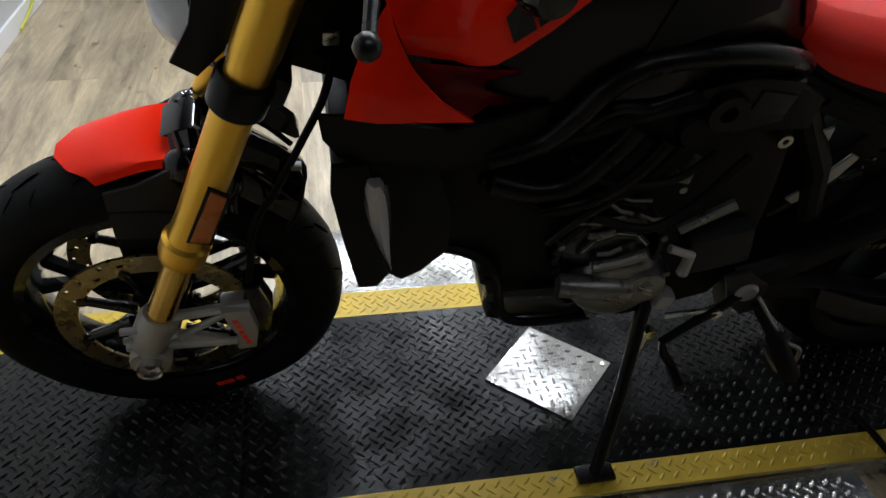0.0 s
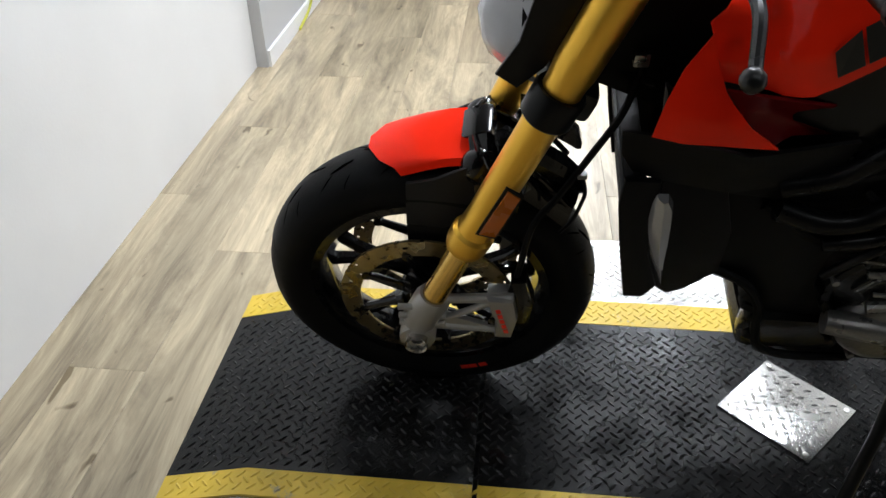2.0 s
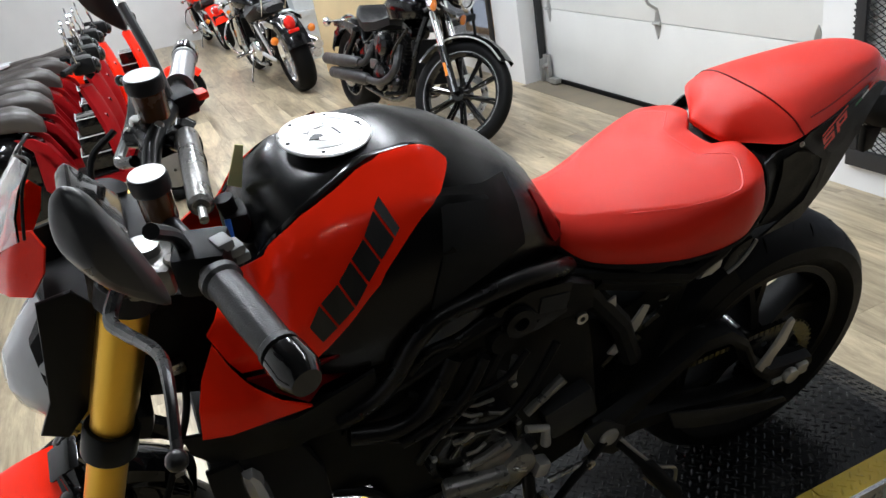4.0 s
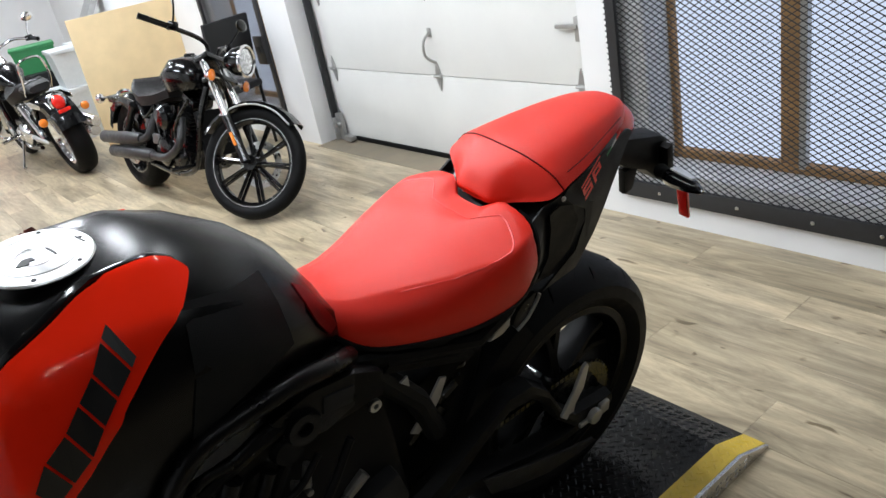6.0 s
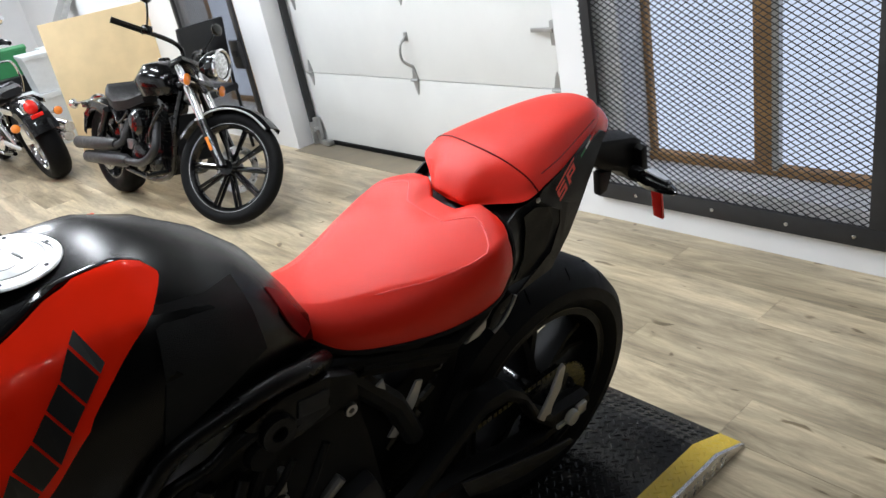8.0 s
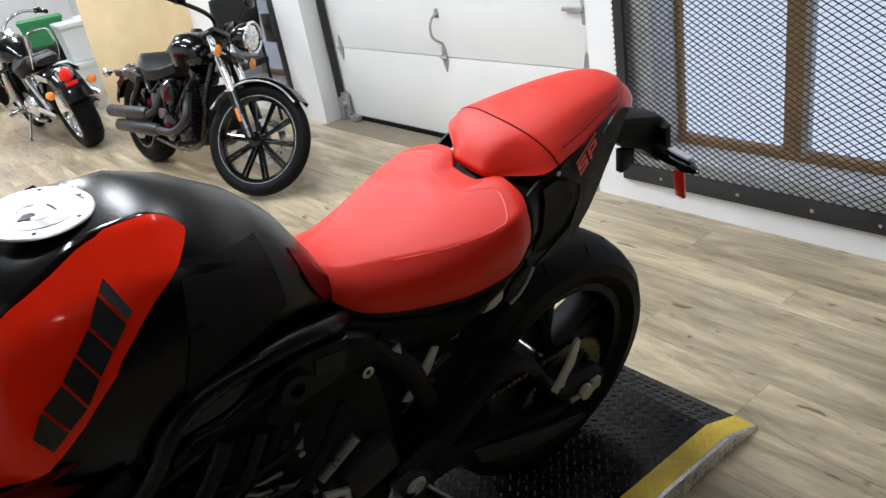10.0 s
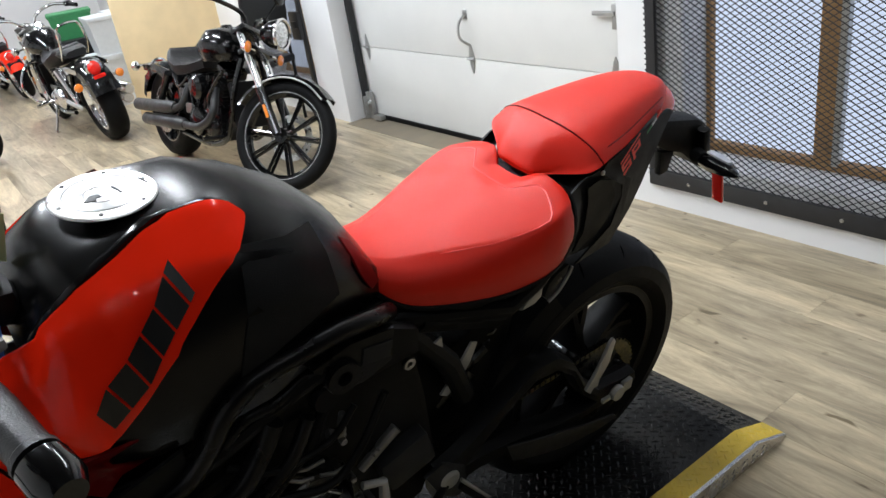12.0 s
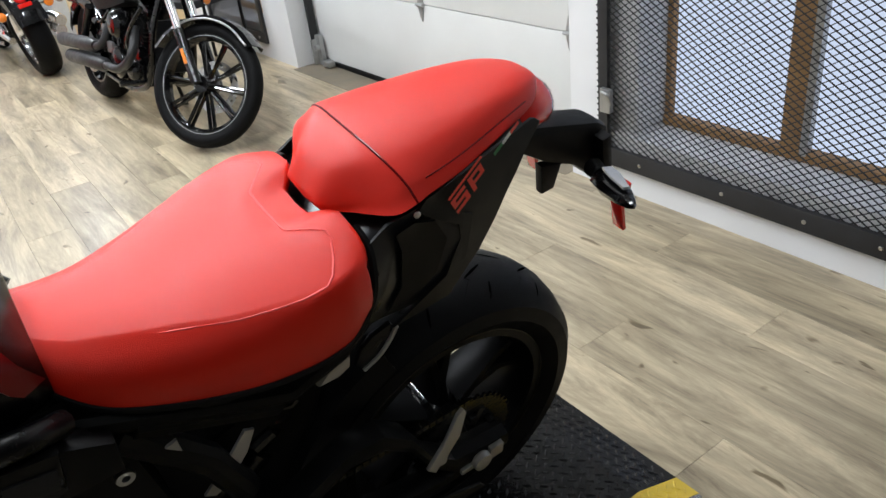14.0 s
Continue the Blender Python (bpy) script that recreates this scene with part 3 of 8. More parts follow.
lift = base("motorcycle_lift", Matrix.Identity(4), "low steel motorcycle lift of black tread plate with yellow edges", "motorcycle lift")


def deck(a, b, name="deck"):
    xs = sorted({a, b, *(x for x in LX if a < x < b)})
    bm = B()
    for y0, y1, mat in ((LY[1], LY[2], TREADBLACK), (LY[0], LY[1] - 0.001, YELLOW), (LY[2] + 0.001, LY[3], YELLOW)):
        bm = B()
        out = [(x, lift_top(x) - (0.0 if mat is TREADBLACK else -0.001)) for x in xs] + [(b, FLOOR - 0.004), (a, FLOOR - 0.004)]
        plate(bm, out, y0, y1)
        part(name if mat is TREADBLACK else "edge_stripe", bm, mat, lift, "" if mat is TREADBLACK else "worn yellow painted edge", sharp=20)


for a, b in ((LX[0], LX[2] - 0.005), (LX[2] + 0.005, LX[3] - 0.002), (LX[3] + 0.002, LX[5])):
    deck(a, b)

bm = B()
xs = [1.33, *(x for x in LX if 1.33 < x < LX[5]), LX[5] - 0.004]
plate(bm, [(x, lift_top(x) + 0.002) for x in xs] + [(xs[-1], FLOOR), (xs[0], FLOOR)], LY[0] - 0.012, LY[0] - 0.002, bev=0.001)
for k in range(26):
    x = 1.345 + 0.02 * k
    if lift_top(x) > FLOOR + 0.03:
        for z in (0.012, 0.028):
            box(bm, (x, LY[0] - 0.0125, FLOOR + z), (0.014, 0.002, 0.004), Matrix.Rotation((0.7 if (k + round(z * 100)) % 2 else -0.7), 3, "Y"))
part("side_skirt", bm, TREADSILVER, lift, "bare aluminium skirt along the edge")
bm = B()
box(bm, (LX[2], 0, -0.014), (0.0085, LY[3] - LY[0] - 0.002, 0.02))
part("seam_strip", bm, RUBBER, lift, "black rubber strip between the decks")
bm = B()
rod(bm, [(1.315, -0.205, 0.006), (1.319, -0.26, 0.007), (1.322, -0.318, 0.006), (1.322, -0.33, -0.03), (1.325, -0.36, -0.043)], 0.007, 8)
tagged(part("cable", bm, RUBBER), "black rubber cable lying over the lift's edge", "cable")
PC, PS = (0.737, -0.003), 0.195


def on_plate(x, y):
    d = (Vector((x - PC[0], y - PC[1])))
    q = Matrix.Rotation(radians(-45 - 2), 2) @ d
    return abs(q.x) < PS / 2 + 0.008 and abs(q.y) < PS / 2 + 0.008


for nm, y0, y1, mat, sk in (("tread_pattern", LY[1], LY[2], TREADBLACK, on_plate), ("tread_pattern", LY[0], LY[1], YELLOW, None), ("tread_pattern", LY[2], LY[3], YELLOW, None)):
    ob = new(nm, tread_mesh(nm, LX[0] + 0.01, LX[5] - 0.01, y0 + 0.004, y1 - 0.004, lambda x: lift_top(x) + (0.001 if mat is YELLOW else 0), mat, sk))
    ob.parent = lift
    ob["kind"] = "stuff"
for y in (LY[0] - 0.002, LY[3] + 0.0025):
    bm = B()
    plate(bm, [(LX[0], FLOOR), (LX[1], -0.004), (LX[4], -0.004), (LX[5], FLOOR)], y - 0.002, y + 0.002)
    part("side_skirt", bm, TREADSILVER, lift, "bare aluminium tread plate side")
    v, f = [], []
    for i in range(95):
        for j in range(2):
            x, z = LX[0] + 0.02 + i * 0.025, FLOOR + 0.012 + j * 0.022
            if z > lift_top(x) - 0.012:
                continue
            a = math.pi / 4 if (i + j) % 2 else -math.pi / 4
            k = len(v)
            s = -1 if y < 0 else 1
            for px, pz, py in ((0.0145, 0, 0), (0, 0.0045, 0), (-0.0145, 0, 0), (0, -0.0045, 0), (0, 0, 0.002)):
                v.append((x + px * math.cos(a) - pz * math.sin(a), y + s * (0.0018 + py), z + px * math.sin(a) + pz * math.cos(a)))
            f += [(k + q, k + (q + 1) % 4, k + 4) for q in range(4)]
    me = bpy.data.meshes.new("side_treads")
    me.from_pydata(v, [], f)
    me.materials.append(TREADSILVER)
    ob = new("side_treads", me)
    ob.parent = lift
    ob["kind"] = "stuff"


def silver_plate(name, w, d, m, label, screws=True):
    t = base(name, m, label, "tread plate")
    bm = B()
    box(bm, (0, 0, 0.0035), (w, d, 0.003), bev=0.0008)
    part("sheet", bm, TREADSILVER, t)
    ob = new("tread_pattern", tread_mesh("tread_pattern", -w / 2 + 0.008, w / 2 - 0.008, -d / 2 + 0.008, d / 2 - 0.008, lambda x: 0.005, TREADSILVER))
    ob.parent = t
    ob["kind"] = "stuff"
    if screws:
        for sx, sy in ((-1, -1), (1, 1), (1, -1), (-1, 1)):
            bm = B()
            lathe(bm, [(0.0005, 0), (0.006, 0), (0.006, 0.002), (0.0005, 0.0035)], (sx * (w / 2 - 0.013), sy * (d / 2 - 0.013), 0.005), (0, 0, 1), 12)
            part("screw", bm, STEEL, t)


silver_plate("cover_plate", PS, PS, Matrix.Translation((*PC, 0)) @ Matrix.Rotation(radians(47), 4, "Z"), "square bare aluminium tread plate screwed to the lift")
silver_plate("wing_plate", 0.96, 0.26, Matrix.Translation((0.80, LY[3] + 0.14, -0.012)), "bare aluminium tread plate wing beside the lift", False)
silver_plate("wing_plate", 0.92, 0.24, Matrix.Translation((0.78, LY[0] - 0.127, -0.012)), "bare aluminium tread plate wing beside the lift", False)


# ---- motorcycles: shared pieces ----
def tyre(bm, c, R, w, rim, n=72):
    h = w / 2
    prof = [(rim, -h * 0.72), (rim + 0.012, -h * 0.86), (rim + (R - rim) * 0.35, -h), (rim + (R - rim) * 0.62, -h * 0.97),
            (R - (R - rim) * 0.16, -h * 0.74), (R - (R - rim) * 0.045, -h * 0.4), (R, 0)]
    prof = prof + [(r, -y) for r, y in prof[-2::-1]]
    prof = prof + [(rim - 0.004, h * 0.5), (rim - 0.004, -h * 0.5), prof[0]]
    return lathe(bm, prof, c, (0, 1, 0), n)


def rim_ring(bm, c, rim, w, n=64):
    h = w / 2
    prof = [(rim + 0.006, -h), (rim + 0.007, -h + 0.005), (rim - 0.008, -h + 0.012), (rim - 0.020, -h * 0.45), (rim - 0.020, h * 0.45), (rim - 0.008, h - 0.012), (rim + 0.007, h - 0.005), (rim + 0.006, h),
            (rim - 0.012, h), (rim - 0.030, h * 0.4), (rim - 0.030, -h * 0.4), (rim - 0.012, -h), (rim + 0.006, -h)]
    return lathe(bm, prof, c, (0, 1, 0), n)


def brake_disc(bm, c, r0, r1, n=96):
    """A thin drilled ring across the y axis."""
    c = Vector(c)
    rs = [r0 + (r1 - r0) * k / 6 for k in range(7)]
    for y in (-0.0025, 0.0025):
        vs = [[bm.verts.new(c + Vector((r * math.cos(2 * math.pi * i / n), y, r * math.sin(2 * math.pi * i / n)))) for i in range(n)] for r in rs]
        for k in range(6):
            for i in range(n):
                if (k == 1 and i % 8 == 0) or (k == 3 and i % 8 == 3) or (k == 4 and i % 8 == 6):
                    continue
                j = (i + 1) % n
                bm.faces.new((vs[k][i], vs[k][j], vs[k + 1][j], vs[k + 1][i]))
    for r in (r0, r1):
        a = [bm.verts.new(c + Vector((r * math.cos(2 * math.pi * i / n), -0.0025, r * math.sin(2 * math.pi * i / n)))) for i in range(n)]
        b = [bm.verts.new(c + Vector((r * math.cos(2 * math.pi * i / n), 0.0025, r * math.sin(2 * math.pi * i / n)))) for i in range(n)]
        for i in range(n):
            bm.faces.new((a[i], a[(i + 1) % n], b[(i + 1) % n], b[i]))
    return bm


def polar(c, r, a, y=0.0):
    return (c[0] + r * math.cos(a), c[1] + y, c[2] + r * math.sin(a))


def half_ring(pts):
    """Mirrors points (y, z) from the top to the bottom of the left side into a closed ring; y is given positive."""
    left = [(-y, z) for y, z in pts]
    right = [(y, z) for y, z in reversed(pts) if y > 1e-5]
    return left + right


def body_loft(stations, mat, name, parent, label="", sharp=40, smooth=1, m=None, cap=True, soft_by=0.8):
    """A form lofted along x: each station is x and half profile (y, z)."""
    bm = B()
    rings = [[(x if not isinstance(x, (list, tuple)) else x[i % len(x)], y, z) for i, (y, z) in enumerate(half_ring(p))] for x, p in stations]
    loft(bm, rings, cap)
    if smooth:
        bmesh.ops.subdivide_edges(bm, edges=bm.edges, cuts=smooth, smooth=soft_by, use_grid_fill=True)
    return part(name, bm, mat, parent, label, sharp, m)


def shell(name, rows, thick, mat, parent, label="", sharp=40, cuts=1, mirror=False):
    """A curved panel of some thickness from a grid of points."""
    bm = B()
    vs = [[bm.verts.new(p) for p in r] for r in rows]
    for a, b in zip(vs, vs[1:]):
        for i in range(len(a) - 1):
            bm.faces.new((a[i], a[i + 1], b[i + 1], b[i]))
    if cuts:
        bmesh.ops.subdivide_edges(bm, edges=bm.edges, cuts=cuts, smooth=0.7, use_grid_fill=True)
    bmesh.ops.recalc_face_normals(bm, faces=bm.faces)
    bmesh.ops.solidify(bm, geom=bm.faces[:], thickness=thick)
    if mirror:
        bmesh.ops.transform(bm, matrix=Matrix.Diagonal((1, -1, 1, 1)), verts=bm.verts)
    return part(name, bm, mat, parent, label, sharp)


# ---- the red and black motorcycle on the lift ----
LEAN = 13.0
BIKE = Matrix.Translation((0, 0.045, 0)) @ Matrix.Rotation(radians(LEAN), 4, "X")
bike = base("motorcycle", BIKE, "red and black sports motorcycle with gold forks on a lift", "motorcycle")
FA, RA = (0.008, 0.0, 0.303), (1.452, 0.010, 0.317)
FW = (0.018, 0.024, 0.303)


def fork(w, v=0.0, dx=0.0):
    return Vector((0.093 + 0.408 * (w - 0.53) + dx, v, w))


def sport_wheel(name, c, R, w, rim, rw, spokes, disc_y, disc_r, grooves, label):
    bm = B()
    lathe(bm, [(0.012, -0.075), (0.032, -0.075), (0.036, -0.045), (0.048, -0.03), (0.048, 0.03), (0.036, 0.045), (0.032, 0.075), (0.012, 0.075), (0.012, -0.075)], c, (0, 1, 0), 32)
    wheel = part(name, bm, BLACKGLOSS, bike, label)
    part("tyre", tyre(B(), c, R, w, rim), RUBBER, wheel, "black road tyre")
    part("rim", rim_ring(B(), c, rim, rw), BLACKGLOSS if w < 0.15 else PLASTIC, wheel)
    for k in range(spokes):
        a = 2 * math.pi * k / spokes + 0.3
        for s in (-1, 1):
            bm = B()
            pts = [polar(c, 0.040, a), polar(c, 0.085, a + s * 0.03), polar(c, 0.15, a + s * 0.12), polar(c, rim - 0.018, a + s * 0.20)]
            rings = []
            for i, p in enumerate(pts):
                g = 1.4 if w > 0.15 else 0.86
                hw, hy = g * (0.016, 0.012, 0.010, 0.012)[i], g * g * (0.026, 0.020, 0.016, 0.020)[i]
                t = Vector((-math.sin(a), 0, math.cos(a)))
                p = Vector(p)
                rings.append([p + t * hw * cu + Vector((0, 1, 0)) * hy * cv for cu, cv in ((-1, -0.6), (-0.5, -1), (0.5, -1), (1, -0.6), (1, 0.6), (0.5, 1), (-0.5, 1), (-1, 0.6))])
            loft(bm, rings)
            part("spoke", bm, BLACKGLOSS if w < 0.15 else PLASTIC, wheel)
    for y in disc_y:
        part("brake_disc", brake_disc(B(), (c[0], c[1] + y, c[2]), disc_r - 0.036, disc_r), DISC, wheel, "drilled bronze coloured steel brake disc")
        for k in range(8):
            bm = B()
            a = 2 * math.pi * k / 8
            p, q = polar((c[0], c[1] + y, c[2]), 0.045, a), polar((c[0], c[1] + y, c[2]), disc_r - 0.036, a + 0.25)
            rod(bm, [p, q], [0.010, 0.007], 8)
            lathe(bm, [(0.001, -0.006), (0.009, -0.006), (0.009, 0.006), (0.001, 0.006)], q, (0, 1, 0), 12)
            part("disc_carrier", bm, BLACKGLOSS, wheel)
    # Zigzag tread grooves laid along the crown.
    bm = B()

    def crown(y):
        knots = [(0, R), (0.4, R - (R - rim) * 0.045), (0.74, R - (R - rim) * 0.16), (0.97, rim + (R - rim) * 0.62)]
        q = min(abs(y) / (w / 2), 0.96)
        for (a, r0), (b, r1) in zip(knots, knots[1:]):
            if a <= q <= b:
                return r0 + (r1 - r0) * (q - a) / (b - a) + 0.0006

    for k in range(grooves):
        a0 = 2 * math.pi * k / grooves
        for s in (-1, 1):
            for y0, y1, da, off in ((0.08, 0.30, 0.15, 0), (0.30, 0.37, -0.015, 0.15), (0.37, 0.66, 0.09, 0.135), (0.50, 0.80, 0.045, 0.02)):
                st = a0 + off + (math.pi / grooves if s > 0 else 0)
                pa, pb = [], []
                for i in range(7):
                    t = i / 6
                    y = s * (y0 + (y1 - y0) * t) * w / 2
                    an = st + da * t
                    wd = 0.0042 * (1 - abs(2 * t - 1) * 0.5)
                    nx, ny = 1.0, -R * da / ((y1 - y0) * w / 2 * s)
                    q = math.hypot(nx, ny)
                    dy, dan = wd * ny / q * -1, wd * nx / q / R
                    pa.append(bm.verts.new(polar(c, crown(y - dy), an - dan, y - dy)))
                    pb.append(bm.verts.new(polar(c, crown(y + dy), an + dan, y + dy)))
                for i in range(6):
                    bm.faces.new((pa[i], pa[i + 1], pb[i + 1], pb[i]))
    part("tread_groove", bm, GROOVE, wheel)["kind"] = "stuff"
    return wheel


fw = sport_wheel("front_wheel", FW, 0.302, 0.122, 0.2165, 0.092, 5, (-0.066, 0.066), 0.160, 16, "black cast front wheel with Y spokes")
for q in (-0.035, -0.010, 0.020):
    bm = B()
    a = radians(-68) + q * 3
    vs = [bm.verts.new(polar(FW, r, a + da, -0.0605 + (r - 0.225) * 0.06)) for r, da in ((0.229, -0.036), (0.229, 0.036), (0.250, 0.036), (0.250, -0.036))]
    bm.faces.new(vs)
    bmesh.ops.solidify(bm, geom=bm.faces[:], thickness=0.001)
    part("tyre_mark", bm, REDPRINT, fw, "red mark on the tyre wall")
rw = sport_wheel("rear_wheel", RA, 0.316, 0.184, 0.2165, 0.145, 5, (0.085,), 0.123, 15, "black cast rear wheel with Y spokes")
bm = B()
lathe(bm, [(0.2205, -0.0755), (0.2218, -0.0755), (0.2218, -0.0745), (0.2205, -0.0745), (0.2205, -0.0755)], RA, (0, 1, 0), 72)
part("rim_tape", bm, RIMLINE, rw, "thin gold rim line")

# Fork legs.
for s in (-1, 1):
    v = 0.104 * s
    bm = B()
    rod(bm, [fork(0.535, v), fork(0.56, v), fork(0.565, v), fork(0.60, v), fork(0.77, v)], [0.0335, 0.034, 0.0285, 0.0262, 0.0262], 28)
    rod(bm, [fork(0.525, v), fork(0.535, v)], [0.031, 0.0335], 28)
    leg = part("fork_leg", bm, GOLD, bike, "gold anodised fork tube")
    bm = B()
    rod(bm, [fork(0.77, v), fork(0.84, v), fork(0.86, v), fork(0.985, v), fork(1.035, v)], [0.0268, 0.0268, 0.0295, 0.0295, 0.028], 28)
    part("upper_tube", bm, GOLD, leg)
    bm = B()
    rod(bm, [fork(0.37, v), fork(0.53, v)], 0.0215, 24)
    part("stanchion", bm, GOLDROD, leg, "polished gold coated inner tube")
    bm = B()
    # Foot casting with the axle clamp and the arm of the calliper.
    foot = fork(0.385, v)
    rod(bm, [fork(0.40, v), foot, Vector((0.012, v, 0.335)), Vector((FA[0], v, FA[2] - 0.002))], [0.026, 0.031, 0.031, 0.026], 18)
    lathe(bm, [(0.014, -0.026), (0.030, -0.026), (0.032, -0.02), (0.032, 0.02), (0.030, 0.026), (0.014, 0.026), (0.014, -0.026)], (FA[0], v, FA[2]), (0, 1, 0), 24)
    for zz in (0.352, 0.376, 0.333):
        rod(bm, [Vector((FA[0] - 0.03, v + 0.012 * s, zz)), Vector((FA[0] + 0.05, v + 0.012 * s, zz + 0.004))], 0.006, 8)
    for a, b, r0, r1 in (((0.028, 0.392), (0.172, 0.408), 0.008, 0.009), ((0.020, 0.322), (0.172, 0.316), 0.008, 0.006), ((0.040, 0.330), (0.14, 0.395), 0.006, 0.006)):
        rod(bm, [Vector((a[0], v * 1.04, a[1])), Vector((b[0], v * 1.04, b[1]))], [r0, r1], 10)
    plate(bm, [(0.025, 0.39), (0.07, 0.392), (0.055, 0.352), (0.13, 0.325), (0.13, 0.312), (0.02, 0.312)], v - 0.006, v + 0.006, bev=0.003)
    part("fork_foot", bm, BRIGHTCAST, leg, "cast aluminium fork foot")
    bm = B()
    lathe(bm, [(0.001, 0.0), (0.010, 0.0), (0.010, 0.006), (0.017, 0.008), (0.017, 0.016), (0.020, 0.018), (0.020, 0.0)], (FA[0], v + 0.024 * s, FA[2]), (0, s, 0), 20)
    part("axle_nut", bm, STEEL, leg)
    bm = B()
    plate(bm, [(0.128, 0.412), (0.172, 0.412), (0.180, 0.36), (0.172, 0.312), (0.142, 0.312), (0.146, 0.350), (0.135, 0.378)], v * 0.98 - 0.022, v * 0.98 + 0.022, bev=0.008)
    cal = part("calliper", bm, BRIGHTCAST, leg, "silver radial brake calliper")
    bm = B()
    plate(bm, [(0.165, 0.45), (0.190, 0.452), (0.205, 0.40), (0.200, 0.345), (0.180, 0.305), (0.165, 0.315), (0.180, 0.36), (0.172, 0.412)], v * 0.92 - 0.018, v * 0.92 + 0.018, bev=0.006)
    part("calliper_back", bm, BLACKGLOSS, leg)
    for k in range(5):
        bm = B()
        box(bm, (0.1475 + 0.0035 * k, v * 0.98 + s * 0.0226, 0.388 - 0.0135 * k), (0.008, 0.001, 0.010), Matrix.Rotation(-0.25, 3, "Y"))
        part("calliper_mark", bm, REDPRINT, leg)
    bm = B()
    plate(bm, [(0.002, 0), (0.026, 0.004), (0.026, 0.090), (0.005, 0.096)], 0, 0.006, bev=0.0015)
    q = fork(0.628, v)
    rot = Matrix.Translation(q + Vector((0.004, s * 0.0255 - (0.006 if s < 0 else 0), -0.05))) @ Matrix.Rotation(radians(22.2), 4, "Y")
    part("reflector", bm, AMBER, leg, "dark amber reflector", m=rot @ Matrix.Translation((-0.026, 0, 0)))
    bm = B()
    plate(bm, [(-0.002, -0.005), (0.030, -0.002), (0.030, 0.095), (0.000, 0.101)], 0.0012, 0.0045, bev=0.001)
    part("reflector_frame", bm, SATIN, leg, m=rot @ Matrix.Translation((-0.026, 0.0015 if s < 0 else -0.0015, 0)))

# Triple clamps, steering head.
bm = B()
for s in (-1, 1):
    rod(bm, [fork(0.782, 0.104 * s), fork(0.785, 0.104 * s), fork(0.822, 0.104 * s), fork(0.826, 0.104 * s)], [0.033, 0.0355, 0.0355, 0.033], 28)
box(bm, fork(0.80, 0, 0.02), (0.075, 0.20, 0.045), Matrix.Rotation(radians(22.2), 3, "Y"), bev=0.012)
part("lower_clamp", bm, SATIN, bike, "black lower fork clamp")
bm = B()
for s in (-1, 1):
    rod(bm, [fork(1.005, 0.104 * s), fork(1.032, 0.104 * s)], 0.036, 24)
    rod(bm, [fork(1.032, 0.104 * s), fork(1.046, 0.104 * s)], [0.024, 0.022], 20)
box(bm, fork(1.02, 0, 0.03), (0.085, 0.20, 0.022), Matrix.Rotation(radians(22.2), 3, "Y"), bev=0.008)
part("upper_clamp", bm, GREYPLASTIC, bike, "grey upper fork clamp")
bm = B()
rod(bm, [fork(0.80, 0, 0.035), fork(1.02, 0, 0.035)], 0.034, 20)
box(bm, (0.33, 0, 0.86), (0.12, 0.10, 0.18), Matrix.Rotation(radians(22), 3, "Y"), bev=0.02)
part("steering_head", bm, PLASTIC, bike)

# Front mudguard.
def cross(centre, mid, edge):
    """Mirrors three (x, z) points of a section at the middle, the shoulder and the edge into a row across."""
    return [(edge[0], -0.064, edge[1]), (mid[0] * 0.3 + edge[0] * 0.7, -0.056, mid[1] * 0.35 + edge[1] * 0.65 + 0.006), (mid[0], -0.040, mid[1]), (centre[0], -0.012, centre[1]),
            (centre[0], 0.012, centre[1]), (mid[0], 0.040, mid[1]), (mid[0] * 0.3 + edge[0] * 0.7, 0.056, mid[1] * 0.35 + edge[1] * 0.65 + 0.006), (edge[0], 0.064, edge[1])]


mud = shell("front_mudguard", [cross((-0.080, 0.643), (-0.060, 0.644), (-0.022, 0.634)), cross((-0.030, 0.658), (-0.016, 0.658), (0.018, 0.650)), cross((0.022, 0.667), (0.030, 0.667), (0.050, 0.660)),
                               cross((0.082, 0.674), (0.083, 0.674), (0.080, 0.664))], 0.004, RED, bike, "glossy red front part of the mudguard")
shell("guard_bridge", [cross((0.092, 0.714), (0.092, 0.711), (0.084, 0.672)), cross((0.125, 0.704), (0.122, 0.700), (0.115, 0.655)), cross((0.165, 0.680), (0.160, 0.674), (0.150, 0.630)),
                       cross((0.215, 0.640), (0.208, 0.632), (0.195, 0.590)), cross((0.262, 0.592), (0.255, 0.585), (0.240, 0.545))], 0.004, BLACKGLOSS, mud, "glossy black rear part")
